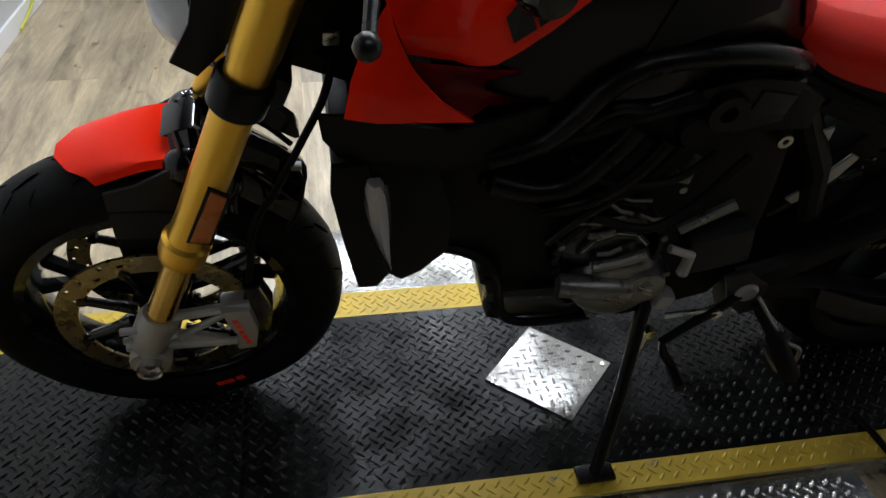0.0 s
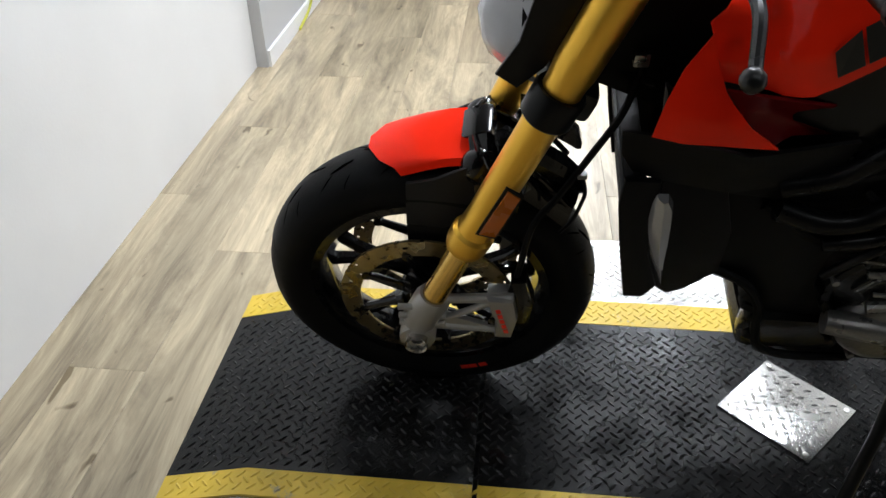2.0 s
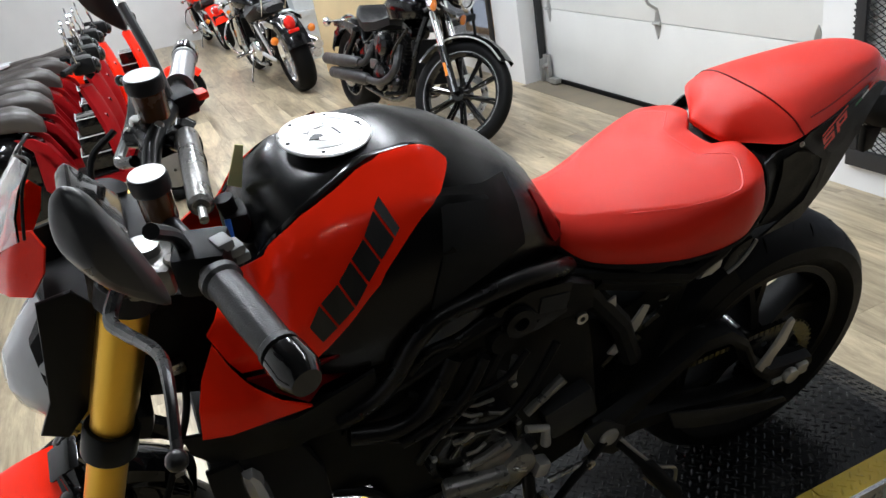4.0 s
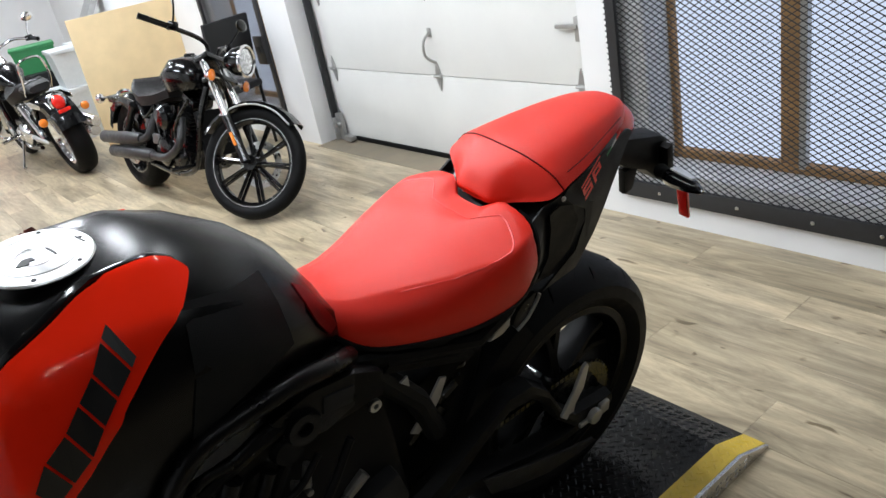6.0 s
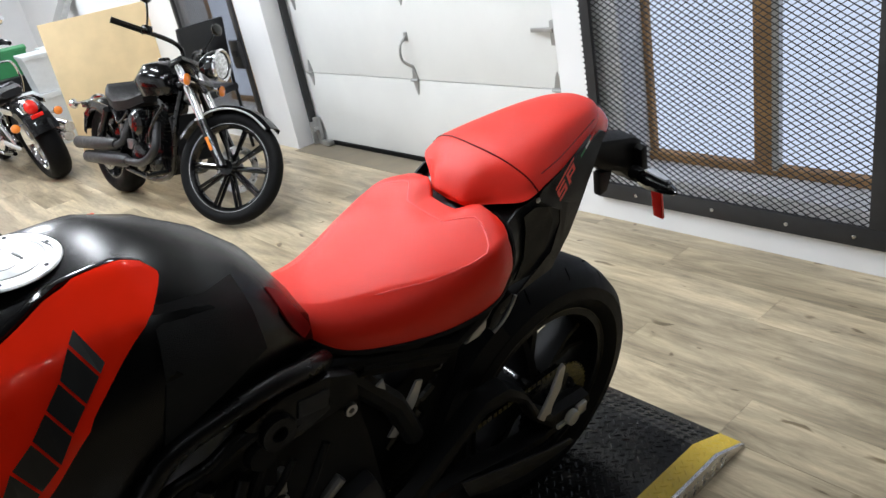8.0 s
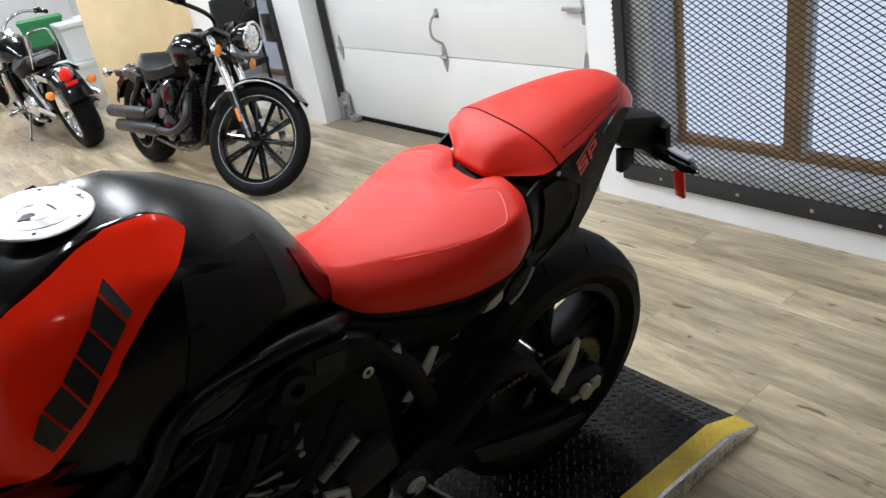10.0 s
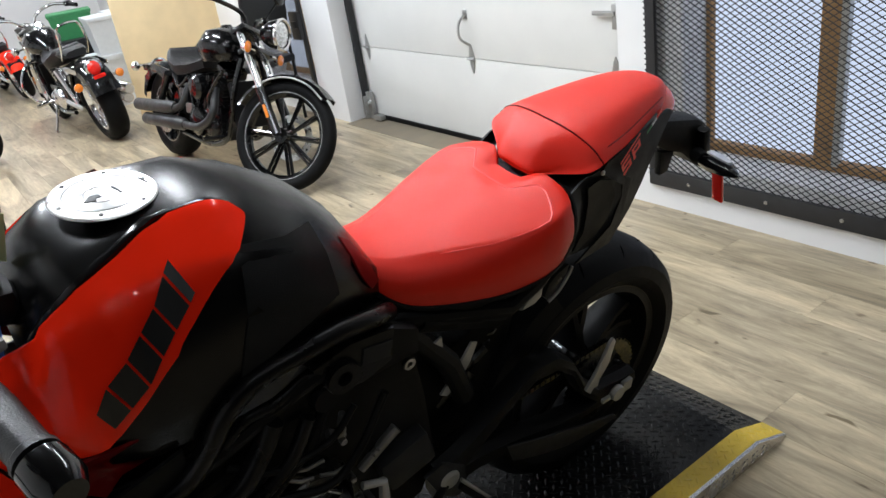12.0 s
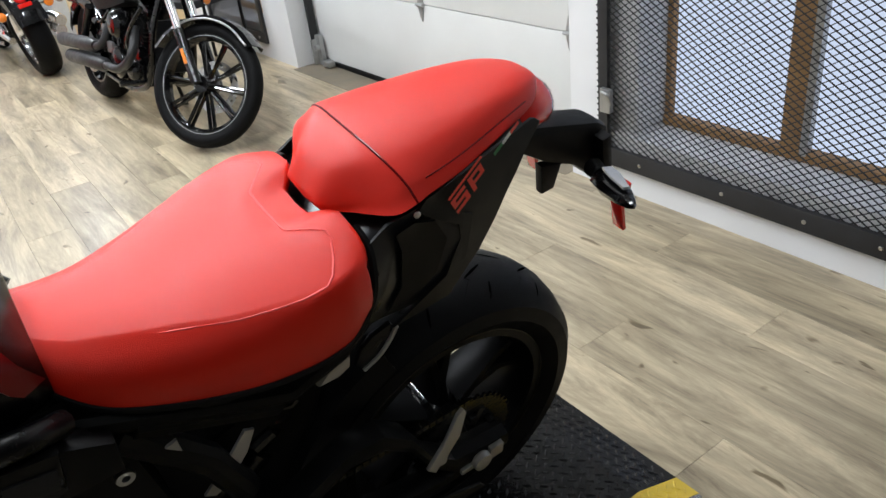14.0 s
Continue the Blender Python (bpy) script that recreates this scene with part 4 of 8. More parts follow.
for s in (-1, 1):
    shell("guard_brace", [[(0.080, s * 0.028, 0.712), (0.108, s * 0.028, 0.722), (0.138, s * 0.028, 0.706), (0.165, s * 0.028, 0.688)], [(0.086, s * 0.060, 0.698), (0.112, s * 0.064, 0.706), (0.140, s * 0.062, 0.690), (0.165, s * 0.058, 0.672)],
                          [(0.092, s * 0.077, 0.660), (0.118, s * 0.084, 0.668), (0.144, s * 0.082, 0.655), (0.165, s * 0.076, 0.640)], [(0.094, s * 0.079, 0.610), (0.122, s * 0.088, 0.615), (0.145, s * 0.086, 0.605), (0.162, s * 0.080, 0.600)]], 0.005, BLACKGLOSS, mud, "glossy black moulded brace", cuts=2)
    # Glossy ribs added along the brace so that their shape catches glints.
    bm = B()
    hose(bm, [(0.108, s * 0.064, 0.706), (0.118, s * 0.078, 0.694), (0.135, s * 0.082, 0.682), (0.152, s * 0.074, 0.684)], 0.005, 8)
    part("brace_rib", bm, BLACKGLOSS, mud)
    for way, r in (([(0.090, 0.030, 0.716), (0.100, 0.062, 0.703), (0.106, 0.082, 0.668), (0.108, 0.084, 0.620)], 0.0045), ([(0.122, 0.030, 0.718), (0.130, 0.062, 0.700), (0.134, 0.085, 0.664), (0.136, 0.088, 0.612)], 0.004),
                   ([(0.160, 0.028, 0.692), (0.160, 0.060, 0.676), (0.160, 0.078, 0.645), (0.158, 0.082, 0.604)], 0.0045), ([(0.106, 0.080, 0.664), (0.130, 0.089, 0.655), (0.152, 0.082, 0.646)], 0.004), ([(0.170, 0.050, 0.672), (0.205, 0.056, 0.640), (0.240, 0.058, 0.596)], 0.005)):
        part("brace_rib", hose(B(), [(x, s * y, z) for x, y, z in way], r, 8), BLACKGLOSS, mud)
for s in (-1, 1):
    bm = B()
    ellipsoid(bm, (0.104, s * 0.056, 0.674), (0.036, 0.026, 0.036), 24, Matrix.Rotation(radians(-25), 3, "Y"))
    part("guard_knuckle", bm, BLACKGLOSS, mud, "glossy black rounded shoulder")
    bm = B()
    ellipsoid(bm, (0.142, s * 0.066, 0.640), (0.030, 0.022, 0.046), 20, Matrix.Rotation(radians(20), 3, "Y"))
    part("guard_knuckle", bm, BLACKGLOSS, mud)
    # A small steel stud added as a bright spot in place of highlights.
    bm = B()
    lathe(bm, [(0.001, 0.005), (0.006, 0.004), (0.007, 0.0)], (0.120, s * 0.088, 0.655), (0, s, 0), 12)
    part("guard_bolt", bm, STEEL, mud)
bm = B()
plate(bm, [(0.070, 0.708), (0.104, 0.724), (0.116, 0.722), (0.124, 0.700), (0.10, 0.703)], -0.030, 0.034, bev=0.004)
part("guard_lip", bm, BLACKGLOSS, mud)
for s in (-1, 1):
    y = 0.072 * s
    bm = B()
    plate(bm, [(-0.014, 0.628), (0.030, 0.640), (0.082, 0.670), (0.095, 0.62), (0.075, 0.54), (0.042, 0.525), (-0.020, 0.530)], y - 0.003, y + 0.003, bev=0.0015)
    part("guard_cheek", bm, GREYPLASTIC, mud, "matte dark grey cheek")
    bm = B()
    plate(bm, [(-0.020, 0.528), (0.042, 0.523), (0.075, 0.538), (0.066, 0.47), (0.050, 0.41), (0.012, 0.385), (-0.022, 0.41)], y * 0.98 - 0.003, y * 0.98 + 0.003, bev=0.0015)
    part("guard_blade", bm, PLASTIC, mud)
for q in mud.children:
    if q.name.split(".")[0] not in ("guard_cheek", "guard_blade"):
        q.data.transform(Matrix.Translation((0, 0, -0.020)))
for q in [mud, *mud.children]:
    q.data.transform(Matrix.Translation((0.009, 0.034, 0.65 - 0.034)) @ Matrix.Rotation(radians(4), 4, "X") @ Matrix.Translation((0, 0, -0.65)))
# Glossy arm behind the fork with a sensor cable hanging from its end.
for s in (-1, 1):
    bm = B()
    loft(bm, [[(x, s * (0.052 - 0.014), z - h), (x, s * (0.052 + 0.012), z - h * 0.8), (x, s * (0.052 + 0.016), z), (x, s * (0.052 + 0.010), z + h * 0.9), (x, s * (0.052 - 0.014), z + h)] for x, z, h in ((0.165, 0.675, 0.020), (0.200, 0.664, 0.022), (0.235, 0.642, 0.020), (0.258, 0.622, 0.015), (0.264, 0.615, 0.006))])
    part("guard_arm", bm, BLACKGLOSS, bike, "glossy black arm of the mudguard", sharp=25)
bm = B()
hose(bm, [(0.258, -0.072, 0.652), (0.265, -0.074, 0.625), (0.262, -0.074, 0.600), (0.252, -0.072, 0.560), (0.236, -0.07, 0.530)], 0.0032, 6)
part("sensor_cable", bm, RUBBER, bike, "thin black sensor cable")
# Brake hoses to the callipers.
bm = B()
hose(bm, [(0.318, -0.05, 0.84), (0.300, -0.065, 0.765), (0.269, -0.07, 0.697), (0.227, -0.075, 0.612), (0.193, -0.085, 0.556), (0.178, -0.095, 0.47), (0.165, -0.10, 0.40)], 0.0055)
part("brake_hose", bm, RUBBER, bike, "black brake hose")
bm = B()
hose(bm, [(0.24, -0.03, 0.83), (0.29, -0.045, 0.815), (0.335, -0.05, 0.80)], 0.006)
part("brake_hose", bm, RUBBER, bike)
bm = B()
hose(bm, [(0.25, 0.0, 0.84), (0.30, 0.01, 0.835), (0.34, 0.02, 0.85)], 0.005)
part("brake_hose", bm, RUBBER, bike)
bm = B()
box(bm, (0.258, -0.072, 0.654), (0.014, 0.012, 0.008), bev=0.002)
part("hose_clip", bm, ALU, bike)
bm = B()
box(bm, (0.31, -0.06, 0.845), (0.02, 0.02, 0.018), bev=0.003)
part("hose_clip", bm, STEEL, bike)

# Headlamp and fly screen.
lamp = body_loft([(0.160, [(0, 0.955), (0.05, 0.945), (0.070, 0.90), (0.070, 0.87), (0.050, 0.825), (0, 0.815)]),
                  (0.195, [(0, 0.995), (0.060, 0.985), (0.076, 0.92), (0.074, 0.88), (0.056, 0.835), (0, 0.825)]),
                  (0.245, [(0, 1.0), (0.060, 0.99), (0.074, 0.94), (0.072, 0.88), (0.052, 0.84), (0, 0.83)])], PLASTIC, "headlamp", bike, "oval headlamp in a black housing")
shell("lens", [[(x0 + 10.5 * y * y, y, z) for y in (-0.078, -0.055, -0.025, 0.0, 0.025, 0.055, 0.078)] for z, x0 in ((0.812, 0.122), (0.822, 0.112), (0.842, 0.104), (0.872, 0.102), (0.915, 0.116), (0.955, 0.150), (0.985, 0.182))], 0.004, LENS, lamp, "clear grey headlamp lens", cuts=2)
for s in (-1, 1):
    bm = B()
    plate(bm, [(0.130, 0.832), (0.158, 0.812), (0.192, 0.845), (0.222, 0.91), (0.252, 1.0), (0.235, 1.03), (0.195, 1.026), (0.176, 0.95), (0.158, 0.88)], s * 0.084 - 0.004, s * 0.084 + 0.004, bev=0.003)
    part("side_cover", bm, SATIN, lamp, "satin black side cover")
    shell("screen_side", [[(0.128, s * 0.004, 0.985), (0.150, s * 0.052, 1.003), (0.180, s * 0.080, 1.010)], [(0.132, s * 0.004, 1.010), (0.163, s * 0.060, 1.038), (0.208, s * 0.088, 1.046)],
                          [(0.142, s * 0.004, 1.032), (0.178, s * 0.060, 1.070), (0.222, s * 0.086, 1.082)], [(0.162, s * 0.004, 1.050), (0.193, s * 0.052, 1.098), (0.213, s * 0.072, 1.104)]], 0.004, RED, lamp, "red fly screen cheek", cuts=3).data.transform(Matrix.Translation((0.222, 0, 1.096)) @ Matrix.Scale(0.86, 4) @ Matrix.Translation((-0.215, 0, -1.092)))
    bm = B()
    hose(bm, [(0.214, s * 0.073, 1.104), (0.222, s * 0.068, 1.130), (0.232, s * 0.056, 1.156), (0.246, s * 0.036, 1.174), (0.232, s * 0.004, 1.171)], 0.0018, 8)
    part("screen_rim", bm, SATIN, lamp, "black rim of the fly screen")
shell("screen", [[(0.205, -0.068, 1.100), (0.185, -0.040, 1.080), (0.158, 0, 1.050), (0.185, 0.040, 1.080), (0.205, 0.068, 1.100)], [(0.213, -0.066, 1.130), (0.196, -0.040, 1.112), (0.172, 0, 1.092), (0.196, 0.040, 1.112), (0.213, 0.066, 1.130)],
                 [(0.226, -0.056, 1.154), (0.212, -0.034, 1.144), (0.196, 0, 1.136), (0.212, 0.034, 1.144), (0.226, 0.056, 1.154)], [(0.243, -0.036, 1.172), (0.235, -0.02, 1.170), (0.228, 0, 1.169), (0.235, 0.02, 1.170), (0.243, 0.036, 1.172)]], 0.003, CLEAR, lamp, "clear plastic fly screen", cuts=2)
bm = B()
box(bm, (0.282, 0, 1.075), (0.022, 0.14, 0.085), Matrix.Rotation(radians(-35), 3, "Y"), bev=0.008)
part("instrument", bm, BLACKGLOSS, bike, "glossy black instrument display")

# Handlebar with its controls.
GRIP = material("black_rubber_grip", (0.008, 0.008, 0.0085), 0.34, vary=0.15, specular=0.42, bump=0.3, bump_scale=500)
SILVERTUBE = material("satin_silver_tube", (0.34, 0.34, 0.345), 0.3, metal=0.8, vary=0.1)
LEVER = material("black_anodised_lever", (0.012, 0.012, 0.0125), 0.22, metal=0.3, vary=0.1)
bar = part("handlebar", hose(B(), [(0.425, -0.425, 1.115), (0.388, -0.26, 1.122), (0.365, -0.14, 1.105), (0.358, -0.06, 1.075), (0.357, 0, 1.072),
                                   (0.360, 0.05, 1.073), (0.378, 0.11, 1.092), (0.431, 0.22, 1.102), (0.468, 0.385, 1.095)], 0.0125, 12), SATIN, bike, "black tapered handlebar")
for s in (-1, 1):
    ends = [(0.392, 0.275 * s, 1.122), (0.423, 0.415 * s, 1.1155)]
    d = (Vector(ends[1]) - Vector(ends[0])).normalized()
    bm = B()
    p0 = Vector(ends[0])
    rod(bm, [p0, p0 + d * 0.008, p0 + d * 0.012, p0 + d * 0.06, p0 + d * 0.115, p0 + d * 0.118, p0 + d * 0.124], [0.021, 0.021, 0.0175, 0.0185, 0.0172, 0.0195, 0.0195], 20)
    part("grip", bm, GRIP if s < 0 else SILVERTUBE, bar, "dark grey rubber grip" if s < 0 else "satin silver grip tube")
    bm = B()
    rod(bm, [p0 + d * 0.126, p0 + d * 0.130, p0 + d * 0.155, p0 + d * 0.168], [0.0165, 0.0205, 0.0205, 0.014], 20)
    part("bar_end", bm, BLACKGLOSS, bar, "glossy black bar end weight")
    bm = B()
    box(bm, (0.385, 0.235 * s, 1.118), (0.055, 0.055, 0.05) if s < 0 else (0.038, 0.05, 0.036), Matrix.Rotation(0.3 * s, 3, "Z"), bev=0.010)
    part("switchgear", bm, PLASTIC, bar)
    bm = B()
    for k, (dx, dz) in enumerate(((0.020, 0.022), (0.030, 0.004), (0.034, -0.014))):
        if s > 0 and k != 1:
            continue
        box(bm, (0.385 + dx, (0.245 - 0.012 * k) * s, 1.118 + dz), (0.018, 0.022, 0.012), Matrix.Rotation(0.3, 3, "Z"), bev=0.004)
    part("switch_button", bm, SWITCHGREY if s < 0 else REDPRINT, bar, "grey switch buttons" if s < 0 else "red switch")
    bm = B()
    box(bm, (0.335, 0.185 * s, 1.098), (0.05, 0.075, 0.035), Matrix.Rotation(0.25 * s, 3, "Z"), bev=0.008)
    rod(bm, [(0.335, 0.185 * s, 1.09), (0.335, 0.185 * s, 1.125)], 0.014, 14)
    rod(bm, [(0.305, 0.20 * s, 1.10), (0.365, 0.15 * s, 1.10)], 0.015, 14)
    part("master_cylinder", bm, CASTGREY if s < 0 else DARKCAST, bar, "grey cast lever cylinder" if s < 0 else "black cast lever cylinder")
    for q, r in (((0.318, 0.205 * s, 1.116), 0.009), ((0.345, 0.165 * s, 1.119), 0.007), ((0.352, 0.21 * s, 1.112), 0.006)):
        bm = B()
        lathe(bm, [(0.001, 0.008), (r * 0.8, 0.008), (r, 0.005), (r, -0.006), (0.001, -0.006)], q, (0.2, -0.3, 1), 12)
        part("cylinder_bolt", bm, STEEL, bar)
    bm = B()
    pts = [(0.300, -0.165, 1.080), (0.279, -0.205, 1.064), (0.292, -0.245, 1.070), (0.309, -0.285, 1.083), (0.322, -0.330, 1.099), (0.323, -0.385, 1.106), (0.316, -0.434, 1.090)]
    hose(bm, [(x, -y * s if s < 0 else -y, z) if s > 0 else (x, y, z) for x, y, z in pts], [0.0085 - 0.00010 * k for k in range(37)], 10, 6)
    ellipsoid(bm, (0.314, 0.441 * s, 1.087), (0.0095, 0.0095, 0.0095), 12)
    part("lever", bm, LEVER, bar, "dark grey metal hand lever")
    # Fluid pot.
    c = (0.358, -0.118, 1.10) if s < 0 else (0.388, 0.150, 1.10)
    k = 0.82 if s < 0 else 1
    bm = B()
    lathe(bm, [(0.001, 0.0), (0.018 * k, 0.0), (0.022 * k, 0.008), (0.023 * k, 0.045), (0.001, 0.045)], c, (0, 0, 1), 28)
    pot = part("fluid_pot", bm, FLUID, bar, "translucent amber brake fluid pot")
    bm = B()
    lathe(bm, [(0.001, 0.046), (0.0255 * k, 0.046), (0.0265 * k, 0.050), (0.0265 * k, 0.062), (0.0255 * k, 0.065), (0.001, 0.066)], c, (0, 0, 1), 32)
    part("pot_cap", bm, GREYPLASTIC, pot, "dark cap with a white top label")
    bm = B()
    lathe(bm, [(0.001, 0.0665), (0.0240 * k, 0.0665), (0.0240 * k, 0.0672), (0.001, 0.0676)], c, (0, 0, 1), 32)
    part("cap_label", bm, CAPTOP, pot)
    bm = B()
    rod(bm, [(c[0], c[1], 1.10), (c[0] - 0.01, c[1] - 0.02, 1.085), (0.345, 0.16 * s, 1.09)], 0.006, 8)
    part("pot_bracket", bm, STEEL, bar)
    # Mirror on its stalk.
    bm = B()
    hose(bm, [(0.372, 0.225 * s, 1.13), (0.366, 0.27 * s, 1.18), (0.352, 0.34 * s, 1.235)], 0.007, 10)
    stalk = part("mirror_stalk", bm, SATIN if s < 0 else MIRRORGREY, bar)
    bm = B()
    leaf = [(0.300, 1.302), (0.310, 1.309), (0.323, 1.301), (0.336, 1.262), (0.348, 1.216), (0.351, 1.182), (0.329, 1.200), (0.304, 1.227), (0.290, 1.262), (0.293, 1.284)]
    c0 = (0.318, 1.250)
    rings = []
    for k, (sc, dy) in enumerate(((0.35, -0.022), (0.75, -0.016), (1.0, -0.004), (1.0, 0.004), (0.93, 0.006))):
        rings.append([(c0[0] + (x - c0[0]) * sc - 0.25 * dy, (0.372 - dy) * s, c0[1] + (z - c0[1]) * sc + 0.2 * dy) for x, z in leaf])
    loft(bm, rings)
    bmesh.ops.subdivide_edges(bm, edges=bm.edges, cuts=3, smooth=0.9, use_grid_fill=True)
    for _ in range(5):
        bmesh.ops.smooth_vert(bm, verts=bm.verts, factor=0.5, use_axis_x=True, use_axis_y=True, use_axis_z=True)
    part("mirror", bm, MIRRORGREY, bar, "dark grey leaf shaped mirror housing", sharp=80)
# The bar is turned a little, so the far side's fittings sit further back.
for q in bar.children:
    if q.name.split(".")[0] not in ("fluid_pot", "pot_bracket") and sum(v.co.y for v in q.data.vertices) > 0:
        q.data.transform(Matrix.Translation((0.043, -0.040, -0.020)))
# Steering damper, key and tags.
bm = B()
rod(bm, [(0.402, -0.085, 1.088), (0.403, -0.080, 1.088), (0.418, 0.10, 1.088), (0.418, 0.105, 1.088)], [0.011, 0.0155, 0.0155, 0.012], 20)
rod(bm, [(0.400, -0.115, 1.088), (0.402, -0.085, 1.088)], 0.0055, 10)
part("steering_damper", bm, CASTGREY, bike, "grey steering damper tube")
bm = B()
box(bm, (0.440, -0.03, 1.02), (0.035, 0.05, 0.045), bev=0.012)
rod(bm, [(0.436, -0.035, 1.03), (0.432, -0.035, 1.062)], 0.012, 12)
part("ignition_lock", bm, PLASTIC, bike)
bm = B()
plate(bm, [(0.445, 1.05), (0.462, 1.04), (0.478, 1.10), (0.468, 1.104)], 0.012, 0.0135)
part("key_tag", bm, PAGE, bike, "pale yellow paper key tag")
bm = B()
hose(bm, [(0.428, -0.06, 1.045), (0.424, -0.075, 1.01), (0.415, -0.07, 0.97)], 0.004)
part("blue_cable", bm, BLUE, bike, "thin blue cable")
for pts in ([(0.30, -0.17, 1.09), (0.285, -0.14, 1.07), (0.275, -0.09, 1.03), (0.285, -0.05, 0.98), (0.30, -0.03, 0.93)], [(0.31, -0.19, 1.085), (0.29, -0.15, 1.06), (0.28, -0.10, 1.01), (0.29, -0.05, 0.95)],
            [(0.33, 0.17, 1.09), (0.29, 0.14, 1.07), (0.28, 0.09, 1.02), (0.29, 0.05, 0.95)]):
    part("control_cable", hose(B(), pts, 0.0048), RUBBER, bike)

# Tank: black cover with red side panels.
TANK = [(0.435, 1.005, 0.078, 0.985, 0.155, 0.91, 0.135, 0.845), (0.475, 1.052, 0.078, 1.038, 0.170, 0.945, 0.160, 0.835),
        (0.520, 1.078, 0.078, 1.068, 0.178, 0.965, 0.170, 0.825), (0.600, 1.088, 0.079, 1.081, 0.180, 0.975, 0.172, 0.82),
        (0.680, 1.084, 0.079, 1.076, 0.178, 0.975, 0.166, 0.82), (0.750, 1.061, 0.079, 1.046, 0.166, 0.955, 0.148, 0.825),
        (0.815, 1.019, 0.076, 1.001, 0.145, 0.922, 0.122, 0.83), (0.865, 0.967, 0.070, 0.950, 0.118, 0.887, 0.098, 0.825),
        (0.898, 0.908, 0.060, 0.895, 0.092, 0.86, 0.080, 0.82)]


def tank_ring(x, zt, ys, zs, ym, zm, yb, zb):
    return (x, [(0, zt), (ys * 0.55, zt - (zt - zs) * 0.25), (ys, zs), ((ys + ym) / 2 + 0.014, (zs + zm) / 2 + 0.010), (ym, zm), ((ym + yb) / 2 + 0.006, (zm + zb) / 2), (yb, zb), (yb * 0.5, zb - 0.01), (0, zb - 0.012)])


tank = body_loft([tank_ring(*t) for t in TANK], TANKBLACK, "fuel_tank", bike, "satin black fuel tank cover", sharp=50)


def tank_side(x, z):
    """How far out the tank's side lies."""
    for a, b in zip(TANK, TANK[1:]):
        if a[0] <= x <= b[0]:
            t = (x - a[0]) / (b[0] - a[0])
            q = [p + (r - p) * t for p, r in zip(a, b)]
            break
    else:
        q = TANK[0] if x < TANK[0][0] else TANK[-1]
    _, zt, ys, zs, ym, zm, yb, zb = q
    knots = [(zs, ys), ((zs + zm) / 2 + 0.010, (ys + ym) / 2 + 0.014), (zm, ym), ((zm + zb) / 2, (ym + yb) / 2 + 0.006), (zb, yb)]
    if z >= knots[0][0]:
        return knots[0][1]
    for (z1, y1), (z0, y0) in zip(knots, knots[1:]):
        if z0 <= z <= z1:
            return y0 + (y1 - y0) * (z - z0) / (z1 - z0)
    return knots[-1][1]


from mathutils.bvhtree import BVHTree
tank_skin = BVHTree.FromPolygons([v.co for v in tank.data.vertices], [p.vertices[:] for p in tank.data.polygons])


def stand_off(x):
    """How far the side panel stands off the tank."""
    return 0.0065 + 0.006 * min(1, max(0, (0.56 - x) / 0.08))


def on_tank(q, off):
    """The point of the tank's skin nearest to q, set off outwards."""
    at, normal, _, _ = tank_skin.find_nearest(Vector(q))
    if normal.y * q[1] < 0:
        normal = -normal
    return at + normal * off


RED_UP = [(0.36, 0.945), (0.395, 0.975), (0.445, 0.998), (0.502, 1.032), (0.560, 1.058), (0.605, 1.073), (0.650, 1.077), (0.680, 1.073), (0.700, 1.066), (0.709, 1.060), (0.713, 1.056)]
UP_OUT = [0.150, 0.122, 0.104, 0.104, 0.094, 0.081, 0.075, 0.074, 0.078, 0.085, 0.091]
RED_LO = [(0.385, 0.885), (0.452, 0.878), (0.487, 0.892), (0.520, 0.920), (0.557, 0.954), (0.594, 0.986), (0.634, 1.014), (0.662, 1.030), (0.688, 1.041), (0.702, 1.047), (0.711, 1.052)]


def eased(pts, n=4):
    """The line through the points, rounded."""
    res = []
    for i in range(len(pts) - 1):
        p = [pts[max(i - 1, 0)], pts[i], pts[i + 1], pts[min(i + 2, len(pts) - 1)]]
        for k in range(n):
            t = k / n
            res.append(tuple(0.5 * (2 * p[1][j] + (p[2][j] - p[0][j]) * t + (2 * p[0][j] - 5 * p[1][j] + 4 * p[2][j] - p[3][j]) * t * t + (3 * p[1][j] - p[0][j] - 3 * p[2][j] + p[3][j]) * t ** 3) for j in range(len(p[1]))))
    return res + [pts[-1]]


